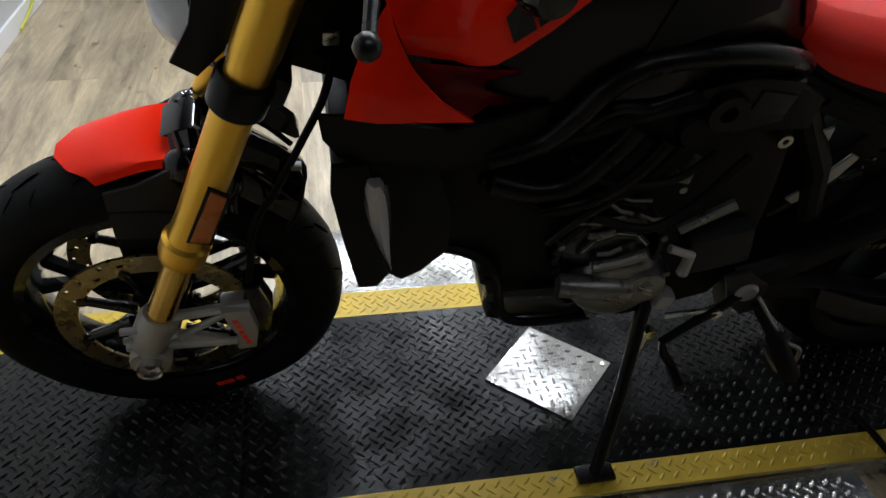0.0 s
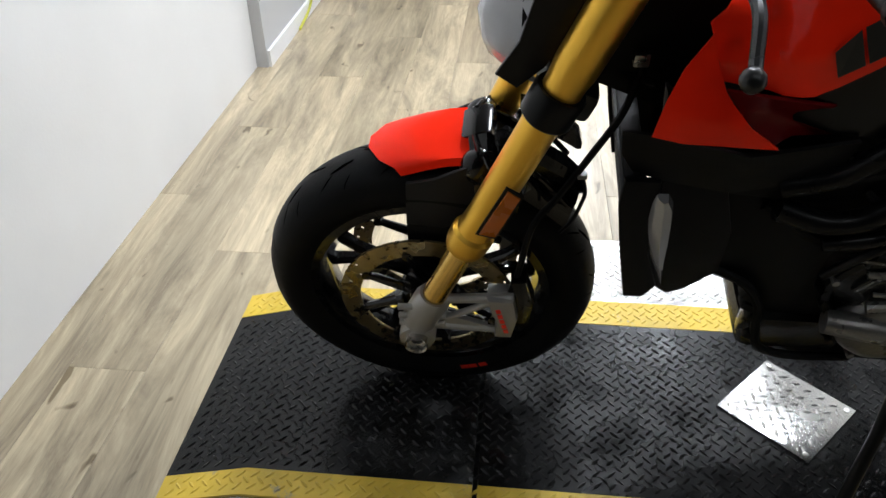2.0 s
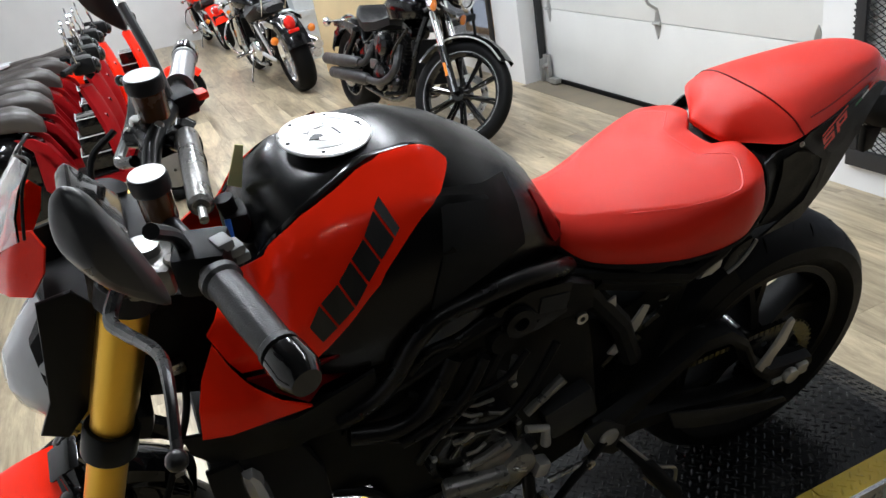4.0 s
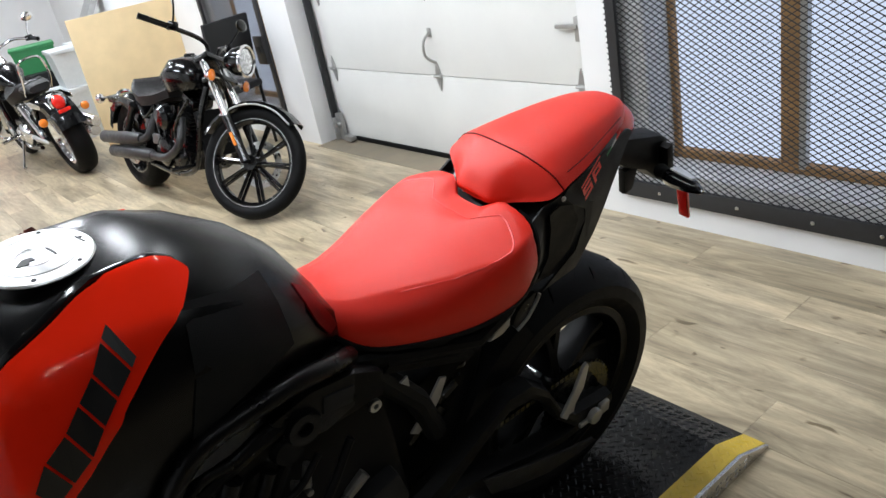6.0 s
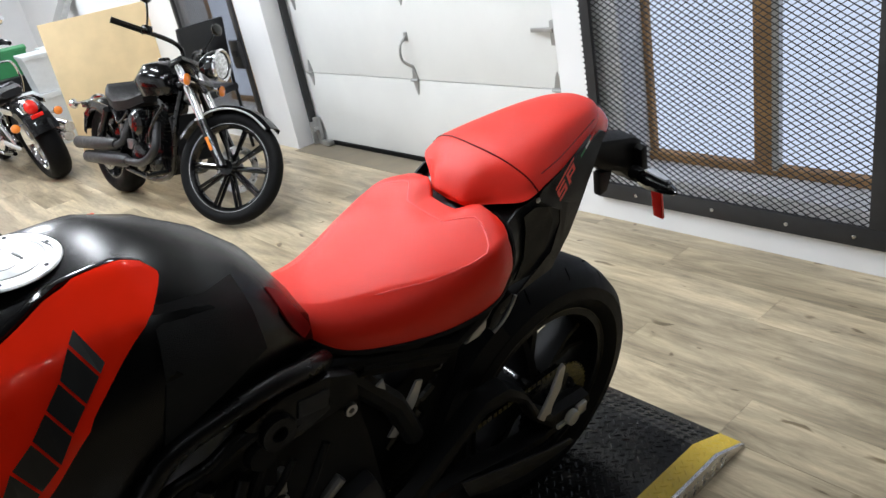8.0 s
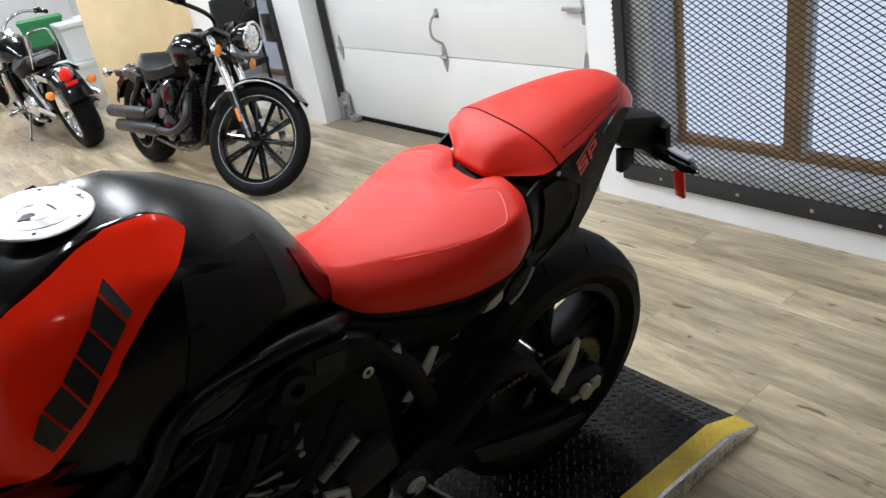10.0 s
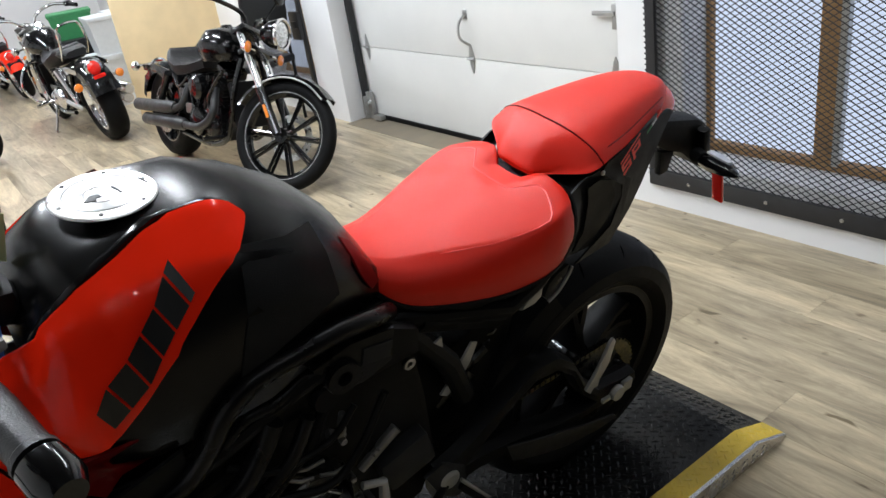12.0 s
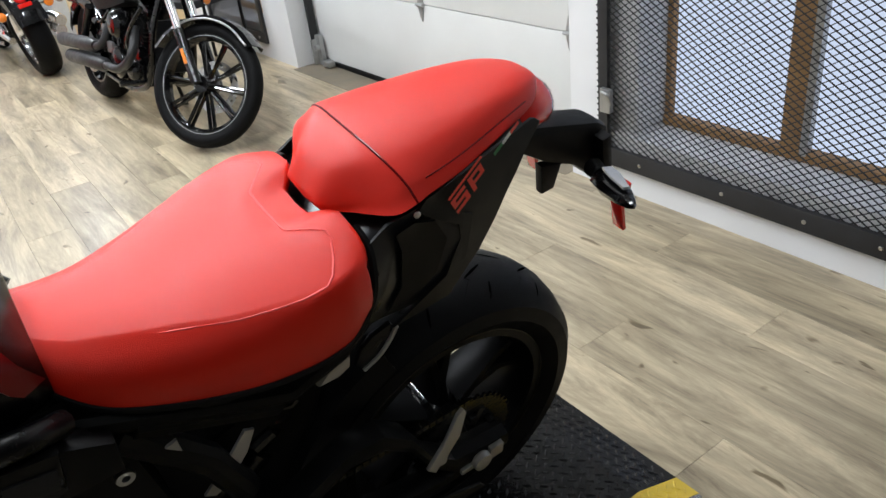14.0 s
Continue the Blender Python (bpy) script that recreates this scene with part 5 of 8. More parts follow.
for s in (-1, 1):
    layers = []
    for depth in (0, 0.005):
        layer = []
        for (xa, za), (xb, zb), (ya, _) in zip(eased(RED_UP), eased(RED_LO), eased([(y, 0) for y in UP_OUT])):
            yb = tank_side(max(xb, 0.436), zb)
            for k in range(13):
                t = k / 12
                x, z = xa + (xb - xa) * t, za + (zb - za) * t
                if s > 0:
                    z -= 0.026 * (1 - t)
                plain = Vector((x, s * (tank_side(max(x, 0.436), z) + 0.001 + stand_off(x) - max(0, 0.44 - x) * 0.10 - depth), z))
                near = on_tank((x, s * (ya + (0.036 if s > 0 else 0) * (1 - t) + (yb - ya) * t), z), stand_off(x) - depth - (0.002 if s > 0 else 0))
                layer.append(plain.lerp(near, min(1, max(0, (x - 0.425) / 0.05))))
        layers.append(layer)
    bm = B()
    outer, inner = ([bm.verts.new(q) for q in layer] for layer in layers)
    rows_n, per = len(outer) // 13, 13
    for r in range(rows_n - 1):
        for k in range(per - 1):
            a, b, c, d = r * per + k, r * per + k + 1, (r + 1) * per + k + 1, (r + 1) * per + k
            bm.faces.new((outer[a], outer[b], outer[c], outer[d]))
            bm.faces.new((inner[d], inner[c], inner[b], inner[a]))
    rim = [k for k in range(per)] + [r * per + per - 1 for r in range(1, rows_n)] + [(rows_n - 1) * per + k for k in range(per - 2, -1, -1)] + [r * per for r in range(rows_n - 2, 0, -1)]
    for a, b in zip(rim, rim[1:] + rim[:1]):
        bm.faces.new((outer[a], inner[a], inner[b], outer[b]))
    sp = part("side_panel", bm, RED, tank, "glossy red tank side panel", sharp=50)
    shell("panel_nose", [[(0.362, s * 0.160, 0.944), (0.372, s * 0.170, 0.915), (0.386, s * 0.176, 0.884)], [(0.338, s * 0.168, 0.905), (0.352, s * 0.180, 0.885), (0.396, s * 0.184, 0.872)],
                         [(0.324, s * 0.180, 0.870), (0.347, s * 0.192, 0.860), (0.422, s * 0.196, 0.846)], [(0.315, s * 0.188, 0.825), (0.35, s * 0.197, 0.824), (0.456, s * 0.198, 0.821)]], 0.005, RED, tank, "glossy red scoop nose", cuts=1)
    # The scoop's shade is put into a darker red than the panel's.
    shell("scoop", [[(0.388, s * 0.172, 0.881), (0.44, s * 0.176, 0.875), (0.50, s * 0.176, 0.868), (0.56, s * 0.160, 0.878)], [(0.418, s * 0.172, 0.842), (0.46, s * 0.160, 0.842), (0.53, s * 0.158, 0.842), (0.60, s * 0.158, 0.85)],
                    [(0.455, s * 0.180, 0.811), (0.48, s * 0.160, 0.812), (0.56, s * 0.158, 0.818), (0.63, s * 0.158, 0.824)]], 0.004, MAROON, tank, "scoop inside the panel, its shade painted as darker red", cuts=1)
    # Six slanted black blocks in place of the maker's name.
    for k in range(6):
        bm = B()
        q = []
        wide = 0.012 if k == 5 else 0.0285
        for a, b in ((0, 0), (1, 0), (1, 1), (0, 1)):
            d = 0.0322 * k + a * wide
            p = Vector((0.492 + 0.715 * d - 0.012 * b, 0, 0.915 + 0.615 * d + 0.029 * b))
            q.append(on_tank((p.x, s * tank_side(p.x, p.z), p.z), stand_off(p.x) + 0.0058))
        vs = [bm.verts.new(p) for p in q]
        bm.faces.new(vs)
        bmesh.ops.solidify(bm, geom=bm.faces[:], thickness=0.0012)
        part("badge_block", bm, BLACKPRINT, sp)
    # The red flash beside the seat.
    rows = []
    for k in range(7):
        t = k / 6
        xa, za, xb, zb = 0.843 + 0.030 * t * t, 0.966 - 0.091 * t, 0.862 + 0.034 * t, 0.948 - 0.078 * t
        rows.append([(xa + (xb - xa) * q, s * (tank_side(xa + (xb - xa) * q, za + (zb - za) * q) + 0.005), za + (zb - za) * q) for q in (0, 0.33, 0.67, 1)])
    shell("tail_flash", rows, 0.003, MAROON, tank, "dark red flash at the tank's tail", cuts=0)
    # The dark grey knee pad behind the red panel.
    rows = []
    for k in range(8):
        t = k / 7
        xa, za, xb, zb = 0.684 + 0.116 * t, 1.042 - 0.036 * t, 0.640 + 0.160 * t, 0.893 + 0.032 * t
        row = []
        for n in range(7):
            q = n / 6
            x, z = xa + (xb - xa) * q, za + (zb - za) * q
            row.append(on_tank((x, s * tank_side(x, z), z), 0.0026))
        rows.append(row)
    shell("knee_pad", rows, 0.002, KNEEPAD, tank, "matte dark grey knee pad", cuts=0)
    # A dark strip along the red panel's upper edge paints in the unlit turn.
    rows = []
    for (x, z), (y, _) in list(zip(eased(RED_UP), eased([(q, 0) for q in UP_OUT])))[8:37]:
        lift = 0.010 if s < 0 else 0.004
        rows.append([on_tank((x - 0.003, s * (y + (0.036 if s > 0 else 0) - d), z + 0.6 * d - (0.026 if s > 0 else 0)), h) for d, h in ((0.002, 0.001), (0.004, 0.0042), (lift, 0.0036), (lift + 0.003, 0.001))])
    shell("panel_lip", rows, 0.002, EDGEGLOSS, tank, "dark strip for the unlit tank edge along the red panel", cuts=0)
# Filler cap.
CAPM = Matrix.Translation((0.582, 0, 1.0885)) @ Matrix.Rotation(radians(4), 4, "Y")
CAPSILVER = material("satin_silver_cap", (0.74, 0.74, 0.735), 0.3, metal=0.85, vary=0.06, noise_scale=40)
bm = B()
lathe(bm, [(0.001, 0.0), (0.061, 0.0), (0.0625, 0.0022), (0.0605, 0.0042), (0.0455, 0.0050), (0.0445, 0.0040), (0.001, 0.0040)], (0, 0, 0), (0, 0, 1), 64)
cap = part("filler_cap", bm, CAPSILVER, tank, "satin silver filler cap", m=CAPM)
bm = B()
lathe(bm, [(0.001, 0.0041), (0.0425, 0.0041), (0.0435, 0.0050), (0.0420, 0.0058), (0.001, 0.0062)], (0, 0, 0), (0, 0, 1), 48)
part("cap_lid", bm, CAPSILVER, tank, m=CAPM)
bm = B()
lathe(bm, [(0.0195, 0.0061), (0.0205, 0.0066), (0.0215, 0.0061), (0.0195, 0.0061)], (-0.002, -0.004, 0), (0, 0, 1), 32)
part("lock_ring", bm, ALU, tank, m=CAPM)
bm = B()
plate(bm, [(-0.026, -0.016), (-0.012, -0.019), (-0.010, -0.012), (-0.004, -0.012), (-0.006, -0.005), (-0.016, -0.004)], 0.0055, 0.0071, plane="xy")
part("key_slot", bm, BLACKPRINT, tank, m=CAPM)
bm = B()
box(bm, (0.016, -0.004, 0.0066), (0.0022, 0.020, 0.0012), Matrix.Rotation(0.3, 3, "Z"))
part("key_slot", bm, BLACKPRINT, tank, m=CAPM)
bm = B()
box(bm, (0.050, 0.006, 0.0052), (0.0022, 0.018, 0.0012), Matrix.Rotation(0.3, 3, "Z"))
part("vent_slot", bm, BLACKPRINT, tank, m=CAPM)
for k in range(6):
    a = 2 * math.pi * k / 6 + 0.2
    bm = B()
    lathe(bm, [(0.001, 0.0042), (0.0028, 0.0042), (0.0026, 0.0054), (0.001, 0.0052)], (0.0530 * math.cos(a), 0.0530 * math.sin(a), 0), (0, 0, 1), 10)
    part("cap_screw", bm, GREYPLASTIC, tank, m=CAPM)

# Seats.
SEAT_MID = -0.012
SEAT = [(0.880, 0.903, 0.026, 0.900, 0.046, 0.886, 0.052, 0.864), (0.896, 0.893, 0.040, 0.889, 0.072, 0.866, 0.079, 0.836), (0.928, 0.881, 0.055, 0.876, 0.092, 0.846, 0.097, 0.810),
        (0.970, 0.875, 0.066, 0.869, 0.109, 0.837, 0.114, 0.795), (1.030, 0.876, 0.090, 0.869, 0.132, 0.834, 0.134, 0.786), (1.090, 0.884, 0.121, 0.873, 0.151, 0.836, 0.149, 0.781),
        (1.140, 0.893, 0.140, 0.879, 0.161, 0.842, 0.157, 0.783), (1.175, 0.899, 0.149, 0.884, 0.164, 0.848, 0.160, 0.787), (1.203, 0.903, 0.150, 0.887, 0.163, 0.852, 0.158, 0.796), (1.228, 0.905, 0.142, 0.885, 0.153, 0.850, 0.148, 0.810)]


def rear_reach(u):
    """Where the seat ends behind: a notch in the middle between two horns."""
    u = abs(u)
    knots = [(0, 1.224), (0.22, 1.226), (0.30, 1.236), (0.44, 1.250), (0.80, 1.252), (0.93, 1.246), (1, 1.238)]
    for (a, p), (b, q) in zip(knots, knots[1:]):
        if a <= u <= b:
            return p + (q - p) * (u - a) / (b - a)
    return 1.236


def seat_ring(x, zt, yc, zc, ym, zm, yb, zb):
    lift_by = min(1, max(0, (x - 1.165) / 0.05))
    half = []
    for u in (0, 0.12, 0.22, 0.30, 0.37, 0.46, 0.60, 0.74, 0.86, 0.95, 1.0):
        horn = min(1, max(0, (u - 0.20) / 0.22))
        z = zt + (zc - zt) * u ** 2.6 + lift_by * (0.012 * horn * (1 - 0.6 * u ** 4) - 0.006 * (1 - horn))
        half.append((u, u * yc, z))
    half += [(1, yc + 0.0035, zc - 0.0025), (1, yc + (ym - yc) * 0.45 + 0.002, zc - (zc - zm) * 0.30), (1, ym, zm), (1, (ym + yb) / 2 + 0.003, (zm + zb) / 2), (1, yb, zb), (0.6, yb * 0.6, zb - 0.004), (0, 0, zb - 0.006)]
    pts = []
    for u, y, z in half:
        k = max(0, x - 1.14) / (1.228 - 1.14)
        pts.append((x + k * (rear_reach(u) - 1.228) if x > 1.14 else x, y, z))
    return [(a, SEAT_MID - b, c) for a, b, c in pts] + [(a, SEAT_MID + b, c) for a, b, c in reversed(pts[1:-1])]


bm = B()
rings = [seat_ring(*q) for q in eased(SEAT, 5)]
low = rings[-1]
mid_z = 0.842
rings.append([(x + 0.004, SEAT_MID + (y - SEAT_MID) * 0.985, mid_z + (z - mid_z) * 0.86) for x, y, z in low])
rings.append([(x - 0.002, SEAT_MID + (y - SEAT_MID) * 0.96, mid_z + (z - mid_z) * 0.62) for x, y, z in low])
loft(bm, rings)
seat = part("rider_seat", bm, VINYL, bike, "red vinyl rider seat", sharp=60)
seat_skin = BVHTree.FromPolygons([v.co for v in seat.data.vertices], [p.vertices[:] for p in seat.data.polygons])


def on_seat(x, y):
    hit = seat_skin.ray_cast(Vector((x, y + SEAT_MID, 1.1)), Vector((0, 0, -1)))[0]
    return hit if hit is not None else Vector((x, y + SEAT_MID, 0.9))


for s in (-1, 1):
    # The light caught by the embossed ridge is put into a paler red rod.
    line = [(1.186, 0), (1.186, 0.030), (1.187, 0.047), (1.199, 0.059), (1.211, 0.071), (1.222, 0.083), (1.221, 0.098), (1.210, 0.122), (1.198, 0.140), (1.186, 0.1475), (1.160, 0.145), (1.13, 0.137), (1.09, 0.123), (1.05, 0.103), (1.01, 0.085)]
    bm = B()
    rod(bm, [on_seat(x, y * s) + Vector((0, 0, -0.0014)) for x, y in line], [0.0024] * 9 + [0.0021, 0.0019, 0.0018, 0.0017, 0.0016, 0.0015], 6)
    part("seat_piping", bm, VINYLGLINT, seat, "embossed seat ridge, its highlight painted paler red")
    bm = B()
    hose(bm, [(0.884, SEAT_MID + 0.053 * s, 0.860), (0.900, SEAT_MID + 0.080 * s, 0.834), (0.930, SEAT_MID + 0.096 * s, 0.809), (0.970, SEAT_MID + 0.113 * s, 0.795), (1.03, SEAT_MID + 0.133 * s, 0.786), (1.09, SEAT_MID + 0.148 * s, 0.781),
              (1.14, SEAT_MID + 0.156 * s, 0.782), (1.18, SEAT_MID + 0.159 * s, 0.787), (1.215, SEAT_MID + 0.155 * s, 0.800), (1.243, SEAT_MID + 0.147 * s, 0.835), (1.252, SEAT_MID + 0.138 * s, 0.866), (1.258, SEAT_MID + 0.118 * s, 0.890), (1.257, SEAT_MID + 0.090 * s, 0.903)], 0.0055, 6)
    part("seat_edge", bm, PLASTIC, seat, "black edge under the seat")
# The pillion seat: half sections from the middle of the top over the shoulder to the underside.
PIL = [[(1.233, 0, 0.914), (1.233, 0.020, 0.914), (1.235, 0.036, 0.913), (1.241, 0.044, 0.911), (1.242, 0.045, 0.907), (1.240, 0.040, 0.903), (1.238, 0, 0.901)],
       [(1.250, 0, 0.944), (1.250, 0.024, 0.943), (1.254, 0.044, 0.939), (1.262, 0.066, 0.926), (1.264, 0.072, 0.917), (1.262, 0.070, 0.910), (1.25, 0, 0.904)],
       [(1.272, 0, 0.964), (1.272, 0.030, 0.963), (1.277, 0.055, 0.960), (1.288, 0.094, 0.941), (1.292, 0.112, 0.930), (1.291, 0.114, 0.921), (1.28, 0, 0.91)],
       [(1.302, 0, 0.979), (1.303, 0.036, 0.978), (1.307, 0.070, 0.972), (1.315, 0.104, 0.957), (1.320, 0.122, 0.941), (1.320, 0.120, 0.930), (1.31, 0, 0.915)],
       [(1.335, 0, 0.984), (1.335, 0.040, 0.983), (1.337, 0.076, 0.976), (1.340, 0.102, 0.961), (1.341, 0.119, 0.945), (1.341, 0.117, 0.934), (1.34, 0, 0.92)],
       [(1.400, 0, 0.989), (1.400, 0.038, 0.988), (1.400, 0.070, 0.981), (1.400, 0.092, 0.967), (1.400, 0.107, 0.949), (1.400, 0.104, 0.937), (1.40, 0, 0.925)],
       [(1.480, 0, 0.992), (1.480, 0.033, 0.991), (1.480, 0.060, 0.985), (1.480, 0.076, 0.973), (1.480, 0.086, 0.958), (1.480, 0.082, 0.946), (1.48, 0, 0.935)],
       [(1.540, 0, 0.991), (1.540, 0.028, 0.990), (1.540, 0.050, 0.984), (1.540, 0.061, 0.974), (1.540, 0.067, 0.962), (1.540, 0.063, 0.951), (1.54, 0, 0.94)],
       [(1.582, 0, 0.984), (1.582, 0.020, 0.983), (1.580, 0.036, 0.978), (1.577, 0.045, 0.970), (1.575, 0.049, 0.961), (1.574, 0.045, 0.953), (1.57, 0, 0.945)],
       [(1.606, 0, 0.970), (1.605, 0.012, 0.969), (1.602, 0.021, 0.966), (1.598, 0.026, 0.962), (1.595, 0.028, 0.957), (1.593, 0.025, 0.952), (1.59, 0, 0.948)],
       [(1.612, 0, 0.960), (1.611, 0.005, 0.960), (1.610, 0.008, 0.959), (1.608, 0.010, 0.957), (1.607, 0.010, 0.955), (1.606, 0.008, 0.953), (1.605, 0, 0.952)]]
columns = list(zip(*[[p for p in eased(row, 3)] for row in PIL]))
sections = list(zip(*[eased(list(c), 4) for c in columns]))
bm = B()
loft(bm, [[(x, SEAT_MID - y, z) for x, y, z in r] + [(x, SEAT_MID + y, z) for x, y, z in reversed(r[1:-1])] for r in sections])
pil = part("pillion_seat", bm, VINYL, bike, "red vinyl pillion seat with a cross seam", sharp=60)
bm = B()
seam = [(x + 0.0008, y, z + 0.0004) for x, y, z in eased(PIL[3], 3)[:15]]
hose(bm, [(x, SEAT_MID - y, z) for x, y, z in reversed(seam)] + [(x, SEAT_MID + y, z) for x, y, z in seam[1:]], 0.0016, 6, 2)
part("seat_seam", bm, MAROON, pil, "dark stitched seam")
bm = B()
hose(bm, [(PIL[k][4][0], SEAT_MID - PIL[k][4][1] - 0.0004, PIL[k][4][2] + 0.016 - 0.001 * k) for k in (4, 5, 6, 7)], 0.0011, 5, 4)
part("seat_seam", bm, MAROON, pil)
bm = B()
rings = []
for x, hw, zt, zb in ((1.545, 0.064, 0.950, 0.905), (1.585, 0.060, 0.962, 0.893), (1.612, 0.050, 0.962, 0.886), (1.630, 0.036, 0.950, 0.886), (1.640, 0.020, 0.935, 0.894)):
    rings.append([(x, SEAT_MID + hw * math.cos(a), (zt + zb) / 2 + (zt - zb) / 2 * math.sin(a)) for a in (2 * math.pi * k / 16 for k in range(16))])
loft(bm, rings)
part("tail_light", bm, REDLENS, bike, "red tail light")

# Tail and subframe.
tail = body_loft([(1.20, [(0, 0.850), (0.100, 0.850), (0.135, 0.835), (0.130, 0.79), (0.10, 0.76), (0, 0.76)]), (1.255, [(0, 0.880), (0.105, 0.878), (0.130, 0.86), (0.125, 0.80), (0.112, 0.755), (0, 0.75)]),
                  (1.275, [(0, 0.895), (0.090, 0.894), (0.118, 0.885), (0.118, 0.81), (0.110, 0.752), (0, 0.75)]), (1.36, [(0, 0.92), (0.090, 0.922), (0.108, 0.912), (0.108, 0.82), (0.104, 0.752), (0, 0.75)]),
                  (1.46, [(0, 0.93), (0.075, 0.932), (0.092, 0.925), (0.094, 0.87), (0.075, 0.82), (0, 0.81)]), (1.56, [(0, 0.945), (0.045, 0.945), (0.055, 0.935), (0.050, 0.92), (0.03, 0.90), (0, 0.895)])], CARBON, "tail", bike, "black plastic tail under the seat", m=Matrix.Translation((0, -0.012, 0)))


def tail_v(x, z):
    return 0.140 - 0.215 * max(0, x - 1.35) - 0.04 * max(0, 0.88 - z)


def out(s, v):
    """Sideways place on the near or far side of the tail, whose middle lies a little off."""
    return -v if s < 0 else v - 0.028


SIDE = [((1.305, 0.747), (1.297, 0.742), (1.285, 0.737)), ((1.378, 0.781), (1.382, 0.760), (1.385, 0.738)), ((1.402, 0.833), (1.425, 0.810), (1.445, 0.785)), ((1.396, 0.861), (1.437, 0.845), (1.475, 0.825)),
        ((1.360, 0.888), (1.430, 0.875), (1.497, 0.862)), ((1.323, 0.918), (1.420, 0.902), (1.513, 0.885)), ((1.336, 0.932), (1.430, 0.922), (1.525, 0.905)), ((1.412, 0.941), (1.475, 0.937), (1.540, 0.925)), ((1.535, 0.957), (1.545, 0.953), (1.556, 0.944))]
for s in (-1, 1):
    side = shell("tail_side", [[(x, out(s, tail_v(x, z)), z) for x, z in r] for r in SIDE], 0.004, PLASTIC, tail, "black side panel with red marks", cuts=1)

    # Plain red blocks and small bars in place of the model's name.
    def mark(a, b, w, h, mat, o=(1.402, 0.884)):
        if mat is REDPRINT and o[0] < 1.42:
            a, b, w, h, o = 0.95 * a, 0.95 * b, 0.95 * w, 0.95 * h, (1.388, 0.885)
        bm = B()
        d, up = Vector((0.86, 0, 0.51)), Vector((-0.5, 0, 0.86))
        pts = [Vector((o[0], 0, o[1])) + d * (a + p * w) + up * (b + q * h) for p, q in ((0, 0), (1, 0), (1, 1), (0, 1))]
        vs = [bm.verts.new((p.x, out(s, tail_v(p.x, p.z) + 0.0042), p.z)) for p in pts]
        bm.faces.new(vs)
        bmesh.ops.solidify(bm, geom=bm.faces[:], thickness=0.001)
        part("tail_mark", bm, mat, side)

    if s < 0:
        for b in (0.0, 0.0125, 0.025):
            mark(0, b, 0.030, 0.0075, REDPRINT)
        mark(0.0225, 0.0075, 0.0075, 0.005, REDPRINT)
        mark(0.0, 0.020, 0.0075, 0.005, REDPRINT)
        mark(0.037, 0.0, 0.0075, 0.0325, REDPRINT)
        mark(0.0445, 0.0115, 0.022, 0.0070, REDPRINT)
        mark(0.0445, 0.0255, 0.022, 0.0070, REDPRINT)
        mark(0.059, 0.0185, 0.0075, 0.0070, REDPRINT)
        mark(0.0, 0.037, 0.072, 0.0055, REDPRINT)
        for k, mt in enumerate((GREENPRINT, WHITEPRINT, REDPRINT)):
            mark(0.018 * k, 0, 0.0175, 0.007, mt, (1.456, 0.939))
    shell("seat_side", [[(1.258, out(s, 0.132), 0.893), (1.262, out(s, 0.146), 0.856), (1.246, out(s, 0.146), 0.812), (1.214, out(s, 0.136), 0.756)], [(1.284, out(s, 0.132), 0.910), (1.300, out(s, 0.126), 0.866), (1.292, out(s, 0.124), 0.806), (1.262, out(s, 0.122), 0.752)],
                        [(1.328, out(s, 0.132), 0.918), (1.420, out(s, 0.128), 0.866), (1.415, out(s, 0.124), 0.792), (1.335, out(s, 0.122), 0.748)]], 0.004, GREYPLASTIC, tail, "dark grey hollow side cover behind the seat", cuts=1)
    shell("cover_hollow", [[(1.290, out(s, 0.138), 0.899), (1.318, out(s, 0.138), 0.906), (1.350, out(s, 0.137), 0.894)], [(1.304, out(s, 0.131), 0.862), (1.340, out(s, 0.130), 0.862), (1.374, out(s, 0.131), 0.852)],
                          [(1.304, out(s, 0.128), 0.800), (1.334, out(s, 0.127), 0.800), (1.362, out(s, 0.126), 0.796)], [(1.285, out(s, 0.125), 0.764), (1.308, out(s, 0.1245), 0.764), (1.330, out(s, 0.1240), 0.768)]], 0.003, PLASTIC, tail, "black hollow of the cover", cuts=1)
    bm = B()
    ellipsoid(bm, (1.318, out(s, 0.146), 0.921), (0.005, 0.003, 0.005), 10)
    part("cover_bolt", bm, STEEL, tail, "small bright bolt")
    bm = B()
    rod(bm, [(0.90, s * 0.10, 0.79), (1.02, s * 0.125, 0.76), (1.13, s * 0.13, 0.715), (1.21, s * 0.12, 0.73), (1.30, s * 0.10, 0.79)], 0.016, 10)
    rod(bm, [(0.93, s * 0.105, 0.76), (1.02, s * 0.10, 0.63), (1.06, s * 0.095, 0.52)], 0.022, 10)
    rod(bm, [(0.955, s * 0.105, 0.77), (1.12, s * 0.115, 0.70)], 0.026, 8)
    part("subframe", bm, PLASTIC, bike, "black subframe")
    bm = B()
    plate(bm, [(1.241, 0.668), (1.252, 0.694), (1.270, 0.708), (1.300, 0.716), (1.306, 0.708), (1.296, 0.690), (1.277, 0.668), (1.252, 0.654)], s * 0.104 - 0.005, s * 0.104 + 0.005, bev=0.003)
    part("peg_bracket", bm, SATIN, bike, "black pillion peg bracket")
    # A pale rim paints the white reflection along the glossy bracket's edge.
    bm = B()
    hose(bm, [(1.308, s * 0.1105, 0.709), (1.298, s * 0.1105, 0.690), (1.278, s * 0.1105, 0.667), (1.252, s * 0.1105, 0.653)], 0.0035, 6)
